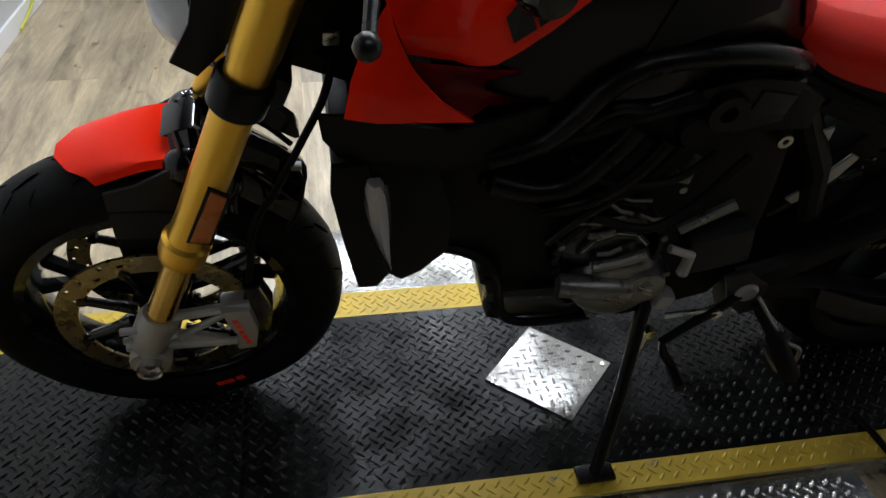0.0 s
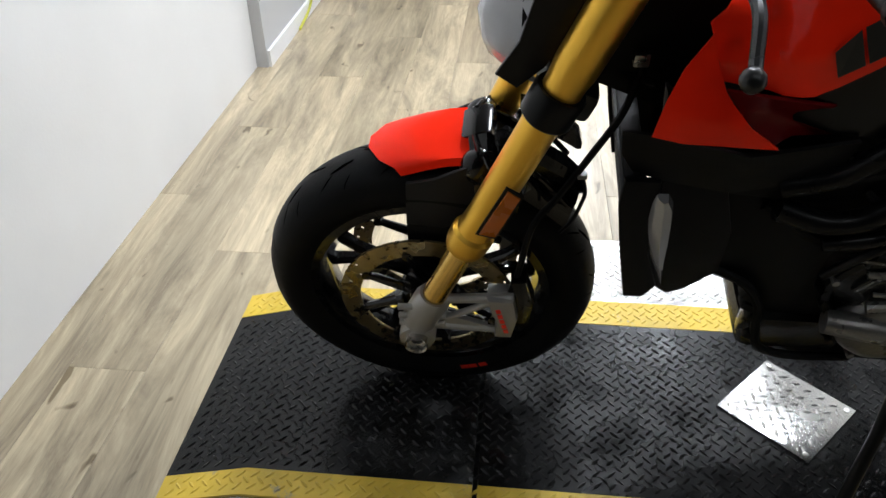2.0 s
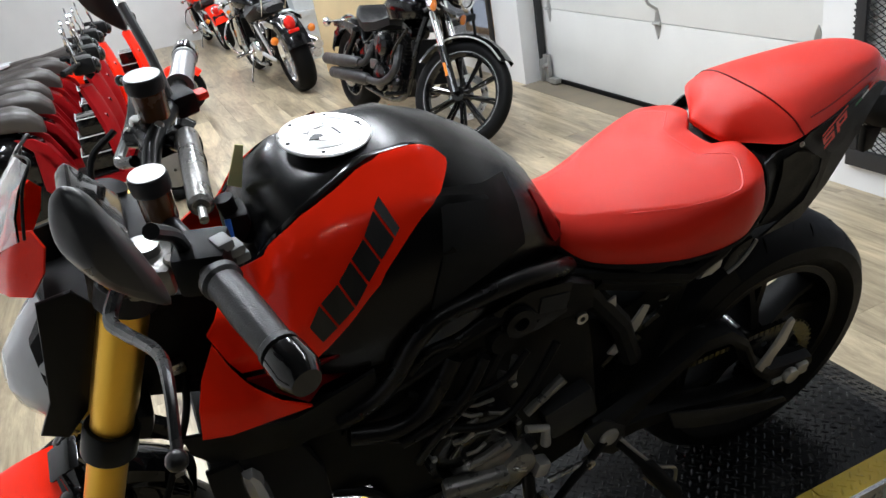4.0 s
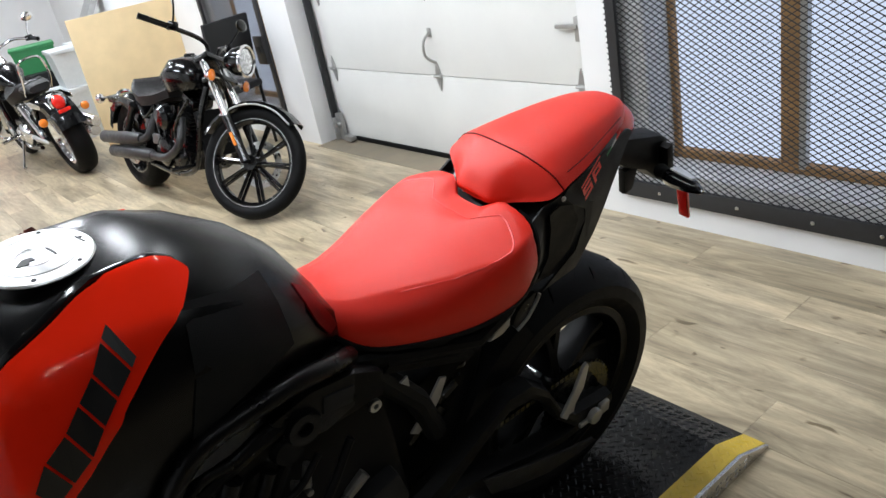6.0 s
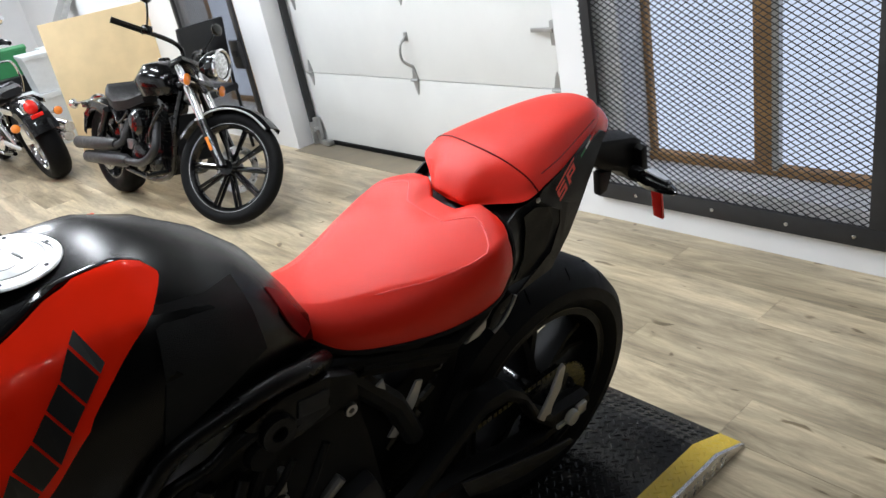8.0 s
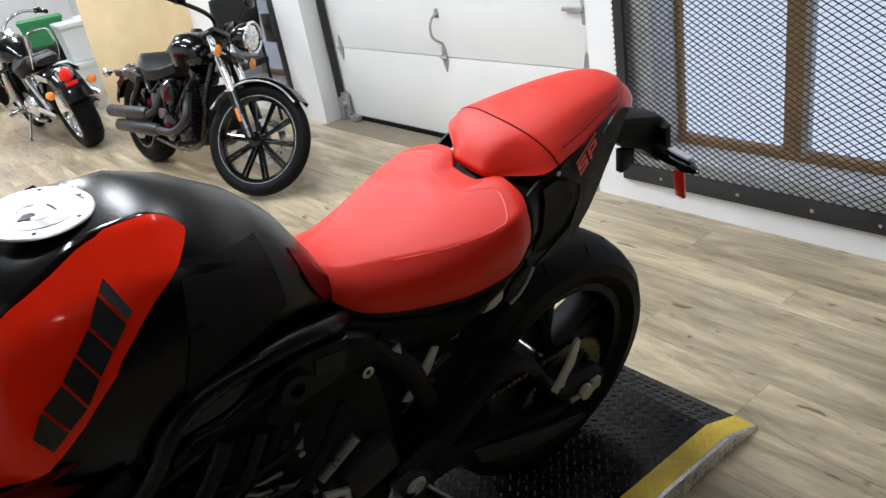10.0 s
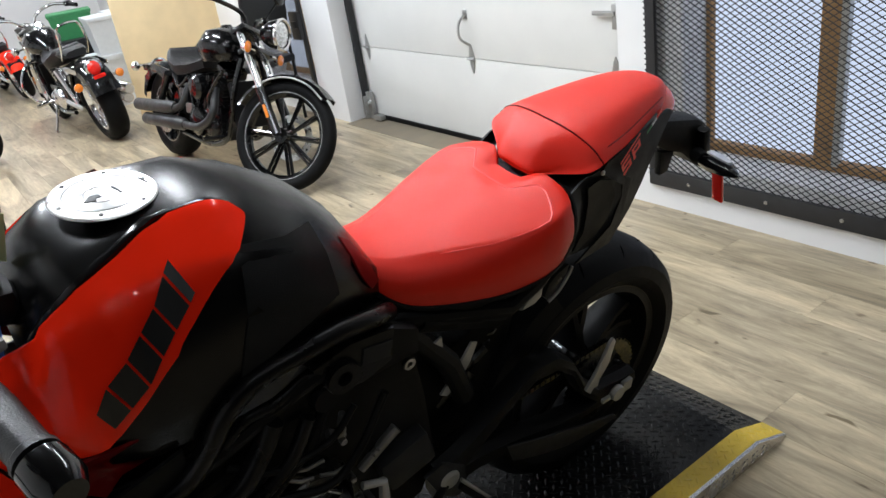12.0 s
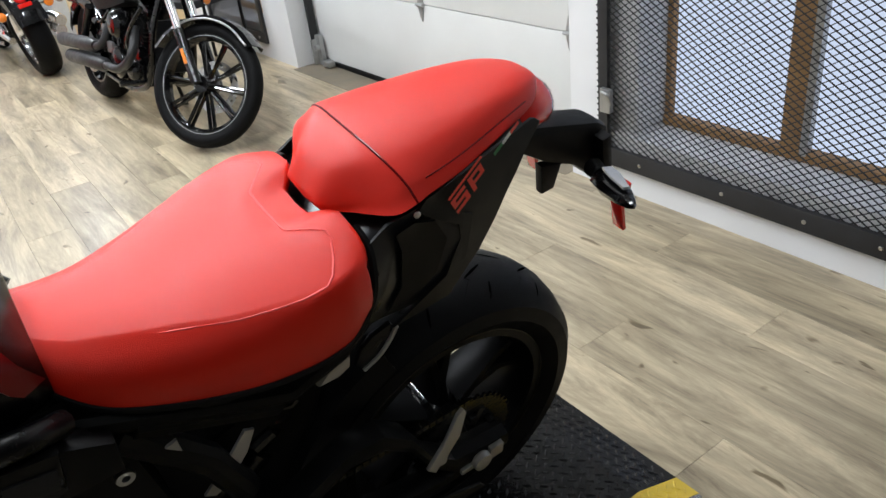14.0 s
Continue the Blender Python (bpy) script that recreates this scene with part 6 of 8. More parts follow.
    part("bracket_edge", bm, BRIGHTCAST, bike, "pale rim for the white reflection on the bracket")
    bm = B()
    plate(bm, [(1.180, 0.668), (1.196, 0.686), (1.222, 0.700), (1.232, 0.698), (1.230, 0.678), (1.212, 0.668)], s * 0.104 - 0.010, s * 0.104 + 0.010, bev=0.005)
    part("peg_hanger", bm, BRIGHTCAST, bike, "silver pillion peg hanger")
    bm = B()
    rod(bm, [(1.085, s * 0.09, 0.585), (1.115, s * 0.09, 0.60)], 0.010, 8)
    part("strut_bolt", bm, DARKCAST, bike)
# Number plate carrier, indicators.
bm = B()
plate(bm, [(1.50, 0.915), (1.60, 0.885), (1.70, 0.858), (1.760, 0.842), (1.785, 0.826), (1.792, 0.780), (1.782, 0.742), (1.760, 0.735), (1.715, 0.772), (1.66, 0.795), (1.56, 0.86), (1.50, 0.875)], -0.030, 0.030, bev=0.014)
carrier = part("plate_carrier", bm, PLASTIC, bike, "black plastic number plate carrier")
bm = B()
box(bm, (1.772, 0, 0.775), (0.022, 0.105, 0.10), Matrix.Rotation(radians(-14), 3, "Y"), bev=0.007)
part("plate_holder", bm, PLASTIC, carrier)
bm = B()
plate(bm, [(1.64, 0.80), (1.685, 0.79), (1.675, 0.745), (1.65, 0.742)], -0.030, -0.012, bev=0.004)
part("cable_lug", bm, PLASTIC, carrier)
for s in (-1, 1):
    bm = B()
    a, b = Vector((1.752, s * 0.030, 0.765)), Vector((1.678, s * 0.189, 0.802))
    for k in range(4):
        c = a.lerp(b, 0.10 + 0.05 * k)
        rod(bm, [a.lerp(b, 0.09 + 0.05 * k), c, a.lerp(b, 0.125 + 0.05 * k)], [0.012, 0.017 - 0.001 * k, 0.012], 12)
    part("indicator_stem", bm, RUBBER, carrier)
    bm = B()
    rings = []
    u, w, d = frame_at(b - a)
    for t, hx, hz in ((0.26, 0.011, 0.010), (0.38, 0.026, 0.016), (0.58, 0.026, 0.016), (0.80, 0.018, 0.012), (0.95, 0.008, 0.007), (1.0, 0.002, 0.002)):
        rings.append([a.lerp(b, t) + u * hx * math.cos(q) + w * hz * math.sin(q) for q in (2 * math.pi * k / 8 for k in range(8))])
    loft(bm, rings)
    ind = part("indicator", bm, BLACKGLOSS, carrier, "slim black indicator with a clear lens", sharp=30)
    bm = B()
    rings = []
    for t, hx in ((0.40, 0.008), (0.58, 0.010), (0.82, 0.005)):
        c = a.lerp(b, t) + w * (0.0185 - 0.012 * max(0, t - 0.58)) * (1 if w.z > 0 else -1)
        rings.append([c + u * hx * q + w * g for q, g in ((-1, -0.004), (1, -0.004), (1, 0), (-1, 0))])
    loft(bm, rings)
    part("indicator_lens", bm, LENS, ind, "clear lens")
    bm = B()
    box(bm, (1.752, s * 0.108, 0.712), (0.008, 0.026, 0.078), Matrix.Rotation(radians(-18), 3, "Y"), bev=0.003)
    box(bm, (1.762, s * 0.088, 0.752), (0.01, 0.05, 0.03), bev=0.003)
    part("side_reflector", bm, REDLENS, carrier, "red rectangular reflector")
# Rear hugger and swingarm.
rows = []
for k in range(7):
    a = radians(176 - 10 * k)
    r = 0.348
    rows.append([polar(RA, r - 0.05, a, -0.098), polar(RA, r - 0.012, a, -0.088), polar(RA, r, a, -0.045), polar(RA, r + 0.003, a, 0), polar(RA, r, a, 0.045), polar(RA, r - 0.012, a, 0.088), polar(RA, r - 0.05, a, 0.098)])
shell("rear_hugger", rows, 0.004, PLASTIC, bike, "black plastic rear hugger", cuts=1)
for s in (-1, 1):
    bm = B()
    y0, y1 = (s * 0.105, s * 0.145)
    rings = []
    for x, zc, h in ((0.96, 0.375, 0.050), (1.00, 0.392, 0.044), (1.06, 0.432, 0.030), (1.13, 0.478, 0.024), (1.20, 0.518, 0.022), (1.26, 0.512, 0.024), (1.31, 0.465, 0.022), (1.35, 0.385, 0.024), (1.40, 0.332, 0.026), (1.47, 0.317, 0.030), (1.52, 0.317, 0.022)):
        rings.append([(x, y0, zc - h * 0.8), (x, y0, zc + h * 0.8), (x, (y0 + y1) / 2, zc + h), (x, y1, zc + h * 0.7), (x, y1 + s * 0.004, zc), (x, y1, zc - h * 0.7), (x, (y0 + y1) / 2, zc - h)])
    loft(bm, rings)
    rings = []
    for x, zc, h in ((0.98, 0.365, 0.030), (1.06, 0.370, 0.026), (1.16, 0.352, 0.020), (1.27, 0.318, 0.016), (1.37, 0.300, 0.016), (1.44, 0.305, 0.02)):
        rings.append([(x, y0, zc - h * 0.8), (x, y0, zc + h * 0.8), (x, (y0 + y1) / 2, zc + h), (x, y1, zc + h * 0.6), (x, y1, zc - h * 0.6), (x, (y0 + y1) / 2, zc - h)])
    loft(bm, rings)
    arm = part("swingarm_beam", bm, PLASTIC, bike, "black cast swingarm")
    bm = B()
    lathe(bm, [(0.001, 0.0), (0.018, 0.0), (0.020, 0.004), (0.018, 0.014), (0.010, 0.016), (0.001, 0.016)], (RA[0], s * 0.148, RA[2]), (0, s, 0), 20)
    box(bm, (RA[0] + 0.035, s * 0.150, RA[2]), (0.03, 0.012, 0.03), bev=0.003)
    box(bm, (RA[0] - 0.02, s * 0.150, RA[2] - 0.006), (0.045, 0.008, 0.012), bev=0.002)
    part("axle_block", bm, BRIGHTCAST, arm)
# Sprocket, chain and guard on the left.
bm = B()
n = 43
out = []
for k in range(n * 2):
    out.append((RA[0] + (0.108 if k % 2 else 0.102) * math.cos(math.pi * k / n), RA[2] + (0.108 if k % 2 else 0.102) * math.sin(math.pi * k / n)))
lathe(bm, [(0.072, -0.003), (0.104, -0.003), (0.104, 0.003), (0.072, 0.003), (0.072, -0.003)], (RA[0], -0.100, RA[2]), (0, 1, 0), 60)
for k in range(n):
    box(bm, polar((RA[0], -0.100, RA[2]), 0.1065, 2 * math.pi * k / n), (0.006, 0.005, 0.006), Matrix.Rotation(-2 * math.pi * k / n, 3, "Y"))
for k in range(6):
    rod(bm, [polar((RA[0], -0.100, RA[2]), 0.04, k * 1.047), polar((RA[0], -0.100, RA[2]), 0.078, k * 1.047)], 0.008, 6)
    lathe(bm, [(0.001, -0.01), (0.009, -0.01), (0.009, 0.008), (0.001, 0.008)], polar((RA[0], -0.103, RA[2]), 0.060, k * 1.047 + 0.3), (0, 1, 0), 8)
part("sprocket", bm, DARKCAST, bike, "dark rear sprocket with bolts")
bm = B()
for zz, dx in ((RA[2] + 0.108, 0), (RA[2] - 0.108, 0)):
    z1 = 0.425 if zz > RA[2] else 0.355
    for k in range(34):
        t = k / 33
        box(bm, (RA[0] - t * (RA[0] - 0.97), -0.100, zz + (z1 - zz) * t), (0.011, 0.012, 0.013), bev=0.0)
part("chain", bm, DARKCAST, bike, "dark drive chain")["kind"] = "stuff"
bm = B()
plate(bm, [(1.322, 0.418), (1.338, 0.400), (1.345, 0.412), (1.358, 0.410), (1.362, 0.430), (1.384, 0.463), (1.394, 0.516), (1.388, 0.526), (1.378, 0.520), (1.356, 0.467), (1.338, 0.440)], -0.172, -0.164, bev=0.002)
part("chain_guard_plate", bm, BRIGHTCAST, bike, "pale aluminium guard plate")
bm = B()
plate(bm, [(1.12, 0.385), (1.24, 0.330), (1.37, 0.278), (1.45, 0.252), (1.462, 0.234), (1.40, 0.236), (1.30, 0.255), (1.20, 0.295), (1.14, 0.328)], -0.160, -0.154, bev=0.002)
part("lower_chain_guard", bm, GREYPLASTIC, bike, "dark grey lower chain guard")
# A pale triangle stands in for bright floor seen through a gap.
bm = B()
plate(bm, [(0.975, 0.716), (0.990, 0.722), (0.992, 0.698)], -0.126, -0.121, bev=0.001)
part("frame_tab", bm, BRIGHTCAST, bike, "small pale triangle in place of bright floor behind")
# Shock.
bm = B()
rod(bm, [(1.03, -0.045, 0.47), (1.13, -0.045, 0.56)], 0.020, 14)
rod(bm, [(1.06, -0.05, 0.50), (1.10, -0.05, 0.53)], 0.028, 14)
part("shock_body", bm, DARKCAST, bike, "black shock absorber")
bm = B()
plate(bm, [(1.003, 0.556), (1.042, 0.600), (1.074, 0.645), (1.088, 0.638), (1.072, 0.600), (1.040, 0.556), (1.018, 0.545)], -0.102, -0.096, bev=0.003)
part("shock_reservoir", bm, BRIGHTCAST, bike, "silver shock reservoir")
bm = B()
hose(bm, [(1.13 + 0.10 * t + 0.030 * math.cos(40 * t) * 0.7, -0.03 + 0.030 * math.sin(40 * t), 0.56 + 0.12 * t) for t in (k / 40 for k in range(41))], 0.005, 6, 2)
part("shock_spring", bm, DARKCAST, bike)

# Engine and frame.
def bit(name, mat, parent, *rods, label="", n=10):
    """One small part made of straight tubes: each is points and a radius."""
    bm = B()
    for pts, r in rods:
        rod(bm, pts, r, n)
    return part(name, bm, mat, parent, label)


bm = B()
plate(bm, [(0.40, 0.66), (0.435, 0.56), (0.457, 0.505), (0.522, 0.486), (0.540, 0.44), (0.565, 0.37), (0.60, 0.325), (0.645, 0.300), (0.81, 0.292), (0.95, 0.335), (0.985, 0.42), (0.965, 0.60), (0.93, 0.80), (0.45, 0.82)], -0.112, 0.112, bev=0.014)
eng = part("engine", bm, PLASTIC, bike, "black twin cylinder engine")
bm = B()
box(bm, (0.445, 0, 0.60), (0.14, 0.20, 0.15), Matrix.Rotation(radians(-12), 3, "Y"), bev=0.03)
part("front_cylinder", bm, DARKCAST, eng)
bm = B()
box(bm, (0.845, 0, 0.70), (0.15, 0.19, 0.20), Matrix.Rotation(radians(22), 3, "Y"), bev=0.03)
part("rear_cylinder", bm, DARKCAST, eng)
# Timing-side covers, cast grey over black.
bm = B()
lathe(bm, [(0.001, 0.030), (0.050, 0.030), (0.064, 0.024), (0.074, 0.010), (0.078, -0.02)], (0.745, -0.128, 0.425), (0, -1, 0), 40)
cov = part("alternator_cover", bm, CASTGREY, eng, "grey cast engine cover")
bm = B()
lathe(bm, [(0.001, 0.020), (0.026, 0.020), (0.033, 0.016), (0.036, 0.0), (0.036, -0.02)], (0.781, -0.150, 0.440), (0, -1, 0), 32)
part("cover_cap", bm, CASTGREY, eng)
for a0, w in ((0.0, 0.030), (0.011, 0.022)):
    bm = B()
    box(bm, (0.778 + a0 * 0.5, -0.1705, 0.446 - a0), (w, 0.002, 0.004), Matrix.Rotation(radians(30), 3, "Y"), bev=0.0006)
    part("cover_rib", bm, STEEL, eng)
bit("water_pipe", CASTGREY, eng, ([(0.640, -0.150, 0.448), (0.70, -0.158, 0.446), (0.752, -0.160, 0.438)], [0.019, 0.021, 0.021]), label="grey cast water pipe", n=16)
bit("clamp_arm", CASTGREY, eng, ([(0.684, -0.155, 0.492), (0.72, -0.158, 0.502), (0.762, -0.160, 0.520)], [0.009, 0.008, 0.010]), label="cast clamp arm")
bit("pipe_joint", CASTGREY, eng, ([(0.80, -0.155, 0.565), (0.872, -0.155, 0.614)], [0.008, 0.010]), label="slim silver pipe")
bit("selector_shaft", BRIGHTCAST, eng, ([(0.80, -0.155, 0.523), (0.82, -0.158, 0.516), (0.838, -0.158, 0.508), (0.838, -0.158, 0.465)], [0.007, 0.007, 0.008, 0.010]), label="bright selector link")
for k in range(9):
    a = 2 * math.pi * k / 9 + 0.2
    bm = B()
    lathe(bm, [(0.001, 0.012), (0.006, 0.012), (0.007, 0.0), (0.007, -0.02)], polar((0.745, -0.130, 0.425), 0.083, a), (0, -1, 0), 8)
    part("cover_bolt", bm, DARKCAST if k % 3 else ALU, eng)
bm = B()
lathe(bm, [(0.001, 0.030), (0.05, 0.030), (0.072, 0.020), (0.080, 0.0), (0.080, -0.03)], (0.70, -0.112, 0.535), (0, -1, 0), 40)
part("clutch_side_cover", bm, DARKCAST, eng)
bm = B()
box(bm, (0.905, -0.118, 0.485), (0.105, 0.05, 0.085), Matrix.Rotation(radians(-14), 3, "Y"), bev=0.014)
part("starter_cover", bm, GREYPLASTIC, eng, "dark cast sprocket cover")
bm = B()
box(bm, (0.62, -0.105, 0.375), (0.16, 0.05, 0.08), bev=0.02)
part("oil_filter_housing", bm, DARKCAST, eng)
for p, q, r in (((0.680, 0.640), (0.744, 0.622), 0.0032), ((0.680, 0.624), (0.722, 0.597), 0.0032), ((0.634, 0.586), (0.71, 0.590), 0.0036), ((0.734, 0.593), (0.779, 0.581), 0.0032), ((0.666, 0.555), (0.704, 0.566), 0.006), ((0.689, 0.512), (0.726, 0.522), 0.0036)):
    bit("cooling_rib", CASTGREY, eng, ([(p[0], -0.146, p[1]), ((p[0] + q[0]) / 2, -0.149, (p[1] + q[1]) / 2 - 0.003), (q[0], -0.146, q[1])], r), n=8)
bit("coolant_elbow", CASTGREY, eng, ([(0.755, -0.15, 0.676), (0.776, -0.153, 0.668), (0.783, -0.15, 0.705)], [0.010, 0.009, 0.006]), label="grey coolant elbow")
bit("coolant_bolt", ALU, eng, ([(0.776, -0.15, 0.652), (0.776, -0.16, 0.652)], 0.006))
for pts, r in (([(0.52, -0.13, 0.72), (0.60, -0.155, 0.765), (0.72, -0.15, 0.80), (0.86, -0.13, 0.80), (0.92, -0.10, 0.77)], 0.020), ([(0.50, -0.12, 0.66), (0.60, -0.15, 0.62), (0.70, -0.155, 0.66), (0.76, -0.15, 0.74)], 0.012),
               ([(0.66, -0.15, 0.60), (0.74, -0.165, 0.585), (0.80, -0.16, 0.62), (0.86, -0.15, 0.70)], 0.009), ([(0.60, -0.15, 0.72), (0.66, -0.165, 0.68), (0.75, -0.165, 0.68), (0.80, -0.16, 0.72)], 0.007)):
    part("hose", hose(B(), pts, r * 0.8, 10), PLASTIC, eng, "black rubber hose")
bm = B()
lathe(bm, [(0.001, 0.01), (0.022, 0.01), (0.026, 0.0), (0.026, -0.03)], (0.76, -0.15, 0.755), (0, -1, 0), 24)
part("breather_cap", bm, RUBBER, eng)
bm = B()
hose(bm, [(0.55, 0.085, 0.40), (0.72, 0.09, 0.33), (0.95, 0.09, 0.33), (1.1, 0.14, 0.40), (1.35, 0.20, 0.50)], 0.023, 12)
ex = part("exhaust", bm, DARKCAST, bike, "dark exhaust pipe under the engine")
bm = B()
box(bm, (0.70, 0, 0.325), (0.30, 0.20, 0.055), bev=0.02)
part("exhaust_box", bm, DARKCAST, ex)
bm = B()
hose(bm, [(0.462, -0.11, 0.512), (0.512, -0.125, 0.50), (0.545, -0.13, 0.455), (0.556, -0.13, 0.40), (0.575, -0.13, 0.345), (0.63, -0.125, 0.318), (0.73, -0.12, 0.315)], 0.008, 8)
part("sump_guard", bm, PLASTIC, bike)
for q in ((0.528, 0.470), (0.534, 0.446), (0.548, 0.420), (0.556, 0.372)):
    bm = B()
    box(bm, (q[0], -0.122, q[1]), (0.026, 0.024, 0.014), Matrix.Rotation(radians(30), 3, "Y"), bev=0.003)
    part("sensor_plug", bm, PLASTIC, eng)
for pts in ([(1.06, 0.15, 0.36), (1.12, 0.17, 0.37), (1.17, 0.18, 0.375), (1.56, 0.185, 0.41), (1.58, 0.185, 0.412)], [(1.06, 0.15, 0.28), (1.12, 0.17, 0.27), (1.17, 0.18, 0.265), (1.60, 0.185, 0.285), (1.62, 0.185, 0.286)]):
    bm = B()
    rod(bm, pts, [0.024, 0.03, 0.060, 0.060, 0.046], 20)
    part("silencer", bm, DARKCAST, ex, "black silencer")
# Frame plates, radiator and scoops.
for s in (-1, 1):
    bm = B()
    plate(bm, [(0.33, 0.86), (0.40, 0.80), (0.52, 0.765), (0.70, 0.80), (0.88, 0.815), (0.93, 0.79), (0.93, 0.74), (0.86, 0.74), (0.70, 0.735), (0.55, 0.69), (0.43, 0.70), (0.34, 0.76)], s * 0.135 - 0.012, s * 0.135 + 0.012, bev=0.006)
    part("frame_plate", bm, PLASTIC, bike, "black front frame")
    shell("radiator_shroud", [[(0.288, s * 0.150, 0.800), (0.33, s * 0.178, 0.818), (0.43, s * 0.192, 0.803), (0.55, s * 0.180, 0.822)], [(0.292, s * 0.150, 0.765), (0.34, s * 0.172, 0.775), (0.43, s * 0.180, 0.765), (0.55, s * 0.172, 0.785)],
                              [(0.310, s * 0.148, 0.735), (0.35, s * 0.165, 0.735), (0.43, s * 0.170, 0.725), (0.53, s * 0.165, 0.745)]], 0.005, PLASTIC, bike, "black plastic shroud over the radiator", cuts=1)
    bm = B()
    rings = []
    for z, x, w in ((0.715, 0.350, 0.008), (0.700, 0.353, 0.014), (0.672, 0.355, 0.0165), (0.635, 0.359, 0.0150), (0.600, 0.364, 0.010), (0.575, 0.370, 0.005), (0.557, 0.374, 0.0015)):
        y = 0.178
        rings.append([(x - w, s * (y - 0.012), z), (x - w * 0.7, s * y, z), (x, s * (y + 0.007), z), (x + w * 0.7, s * (y + 0.004), z), (x + w, s * (y - 0.012), z)])
    loft(bm, rings)
    part("scoop_blade", bm, TEARDROP, bike, "grey translucent teardrop indicator lens on the radiator")
    bm = B()
    plate(bm, [(0.345, 0.735), (0.43, 0.725), (0.455, 0.64), (0.455, 0.565), (0.42, 0.525), (0.392, 0.508), (0.372, 0.525), (0.352, 0.60)], s * 0.150 - 0.014, s * 0.150 + 0.014, bev=0.006)
    part("radiator_side", bm, PLASTIC, bike)
    bm = B()
    plate(bm, [(0.300, 0.735), (0.345, 0.735), (0.352, 0.60), (0.374, 0.53), (0.358, 0.503), (0.331, 0.503), (0.312, 0.60), (0.298, 0.69)], s * 0.160 - 0.008, s * 0.160 + 0.004, bev=0.004)
    part("radiator_flank", bm, PLASTIC, bike)
bm = B()
box(bm, (0.336, 0, 0.612), (0.030, 0.31, 0.20), Matrix.Rotation(radians(-10), 3, "Y"), bev=0.006)
rad = part("radiator", bm, PLASTIC, bike, "black radiator")
for k in range(24):
    bm = B()
    box(bm, (0.3192, 0, 0.0), (0.004, 0.28, 0.002))
    q = -0.09 + 0.18 * k / 23
    part("radiator_fin", bm, GREYPLASTIC, rad, m=Matrix.Translation((0.336, 0, 0.612)) @ Matrix.Rotation(radians(-10), 4, "Y") @ Matrix.Translation((-0.336, 0, q)))
# Airbox and the dark body between tank and engine.
body_loft([(0.42, [(0, 0.86), (0.11, 0.86), (0.125, 0.80), (0.11, 0.72), (0, 0.70)]), (0.60, [(0, 0.84), (0.145, 0.84), (0.150, 0.78), (0.12, 0.68), (0, 0.66)]),
           (0.80, [(0, 0.84), (0.120, 0.84), (0.125, 0.79), (0.10, 0.70), (0, 0.68)]), (0.93, [(0, 0.82), (0.085, 0.82), (0.085, 0.77), (0.07, 0.72), (0, 0.72)])], PLASTIC, "airbox", bike, "black plastic airbox")
body_loft([(0.90, [(0, 0.83), (0.09, 0.82), (0.10, 0.78), (0.09, 0.73), (0, 0.72)]), (1.05, [(0, 0.80), (0.14, 0.79), (0.145, 0.765), (0.09, 0.72), (0, 0.70)]), (1.2, [(0, 0.80), (0.16, 0.80), (0.150, 0.77), (0.08, 0.74), (0, 0.73)])], PLASTIC, "seat_base", bike, "black seat base")
bm = B()
plate(bm, [(0.94, 0.75), (1.02, 0.73), (1.045, 0.70), (1.005, 0.655), (0.985, 0.62), (1.04, 0.60), (1.10, 0.62), (1.16, 0.68), (1.20, 0.74), (1.24, 0.70), (1.20, 0.56), (1.16, 0.44), (1.15, 0.29), (1.01, 0.29), (0.96, 0.36), (0.92, 0.45), (0.92, 0.70)], -0.06, 0.06, bev=0.008)
part("inner_mudguard", bm, PLASTIC, bike, "black inner mudguard behind the engine")
bm = B()
lathe(bm, [(0.005, 0.0), (0.011, 0.0), (0.012, 0.004), (0.011, 0.008), (0.005, 0.008), (0.005, 0.0)], (0.925, -0.118, 0.700), (0, -1, 0), 18)
part("frame_bolt", bm, STEEL, bike, "bright hollow frame bolt")
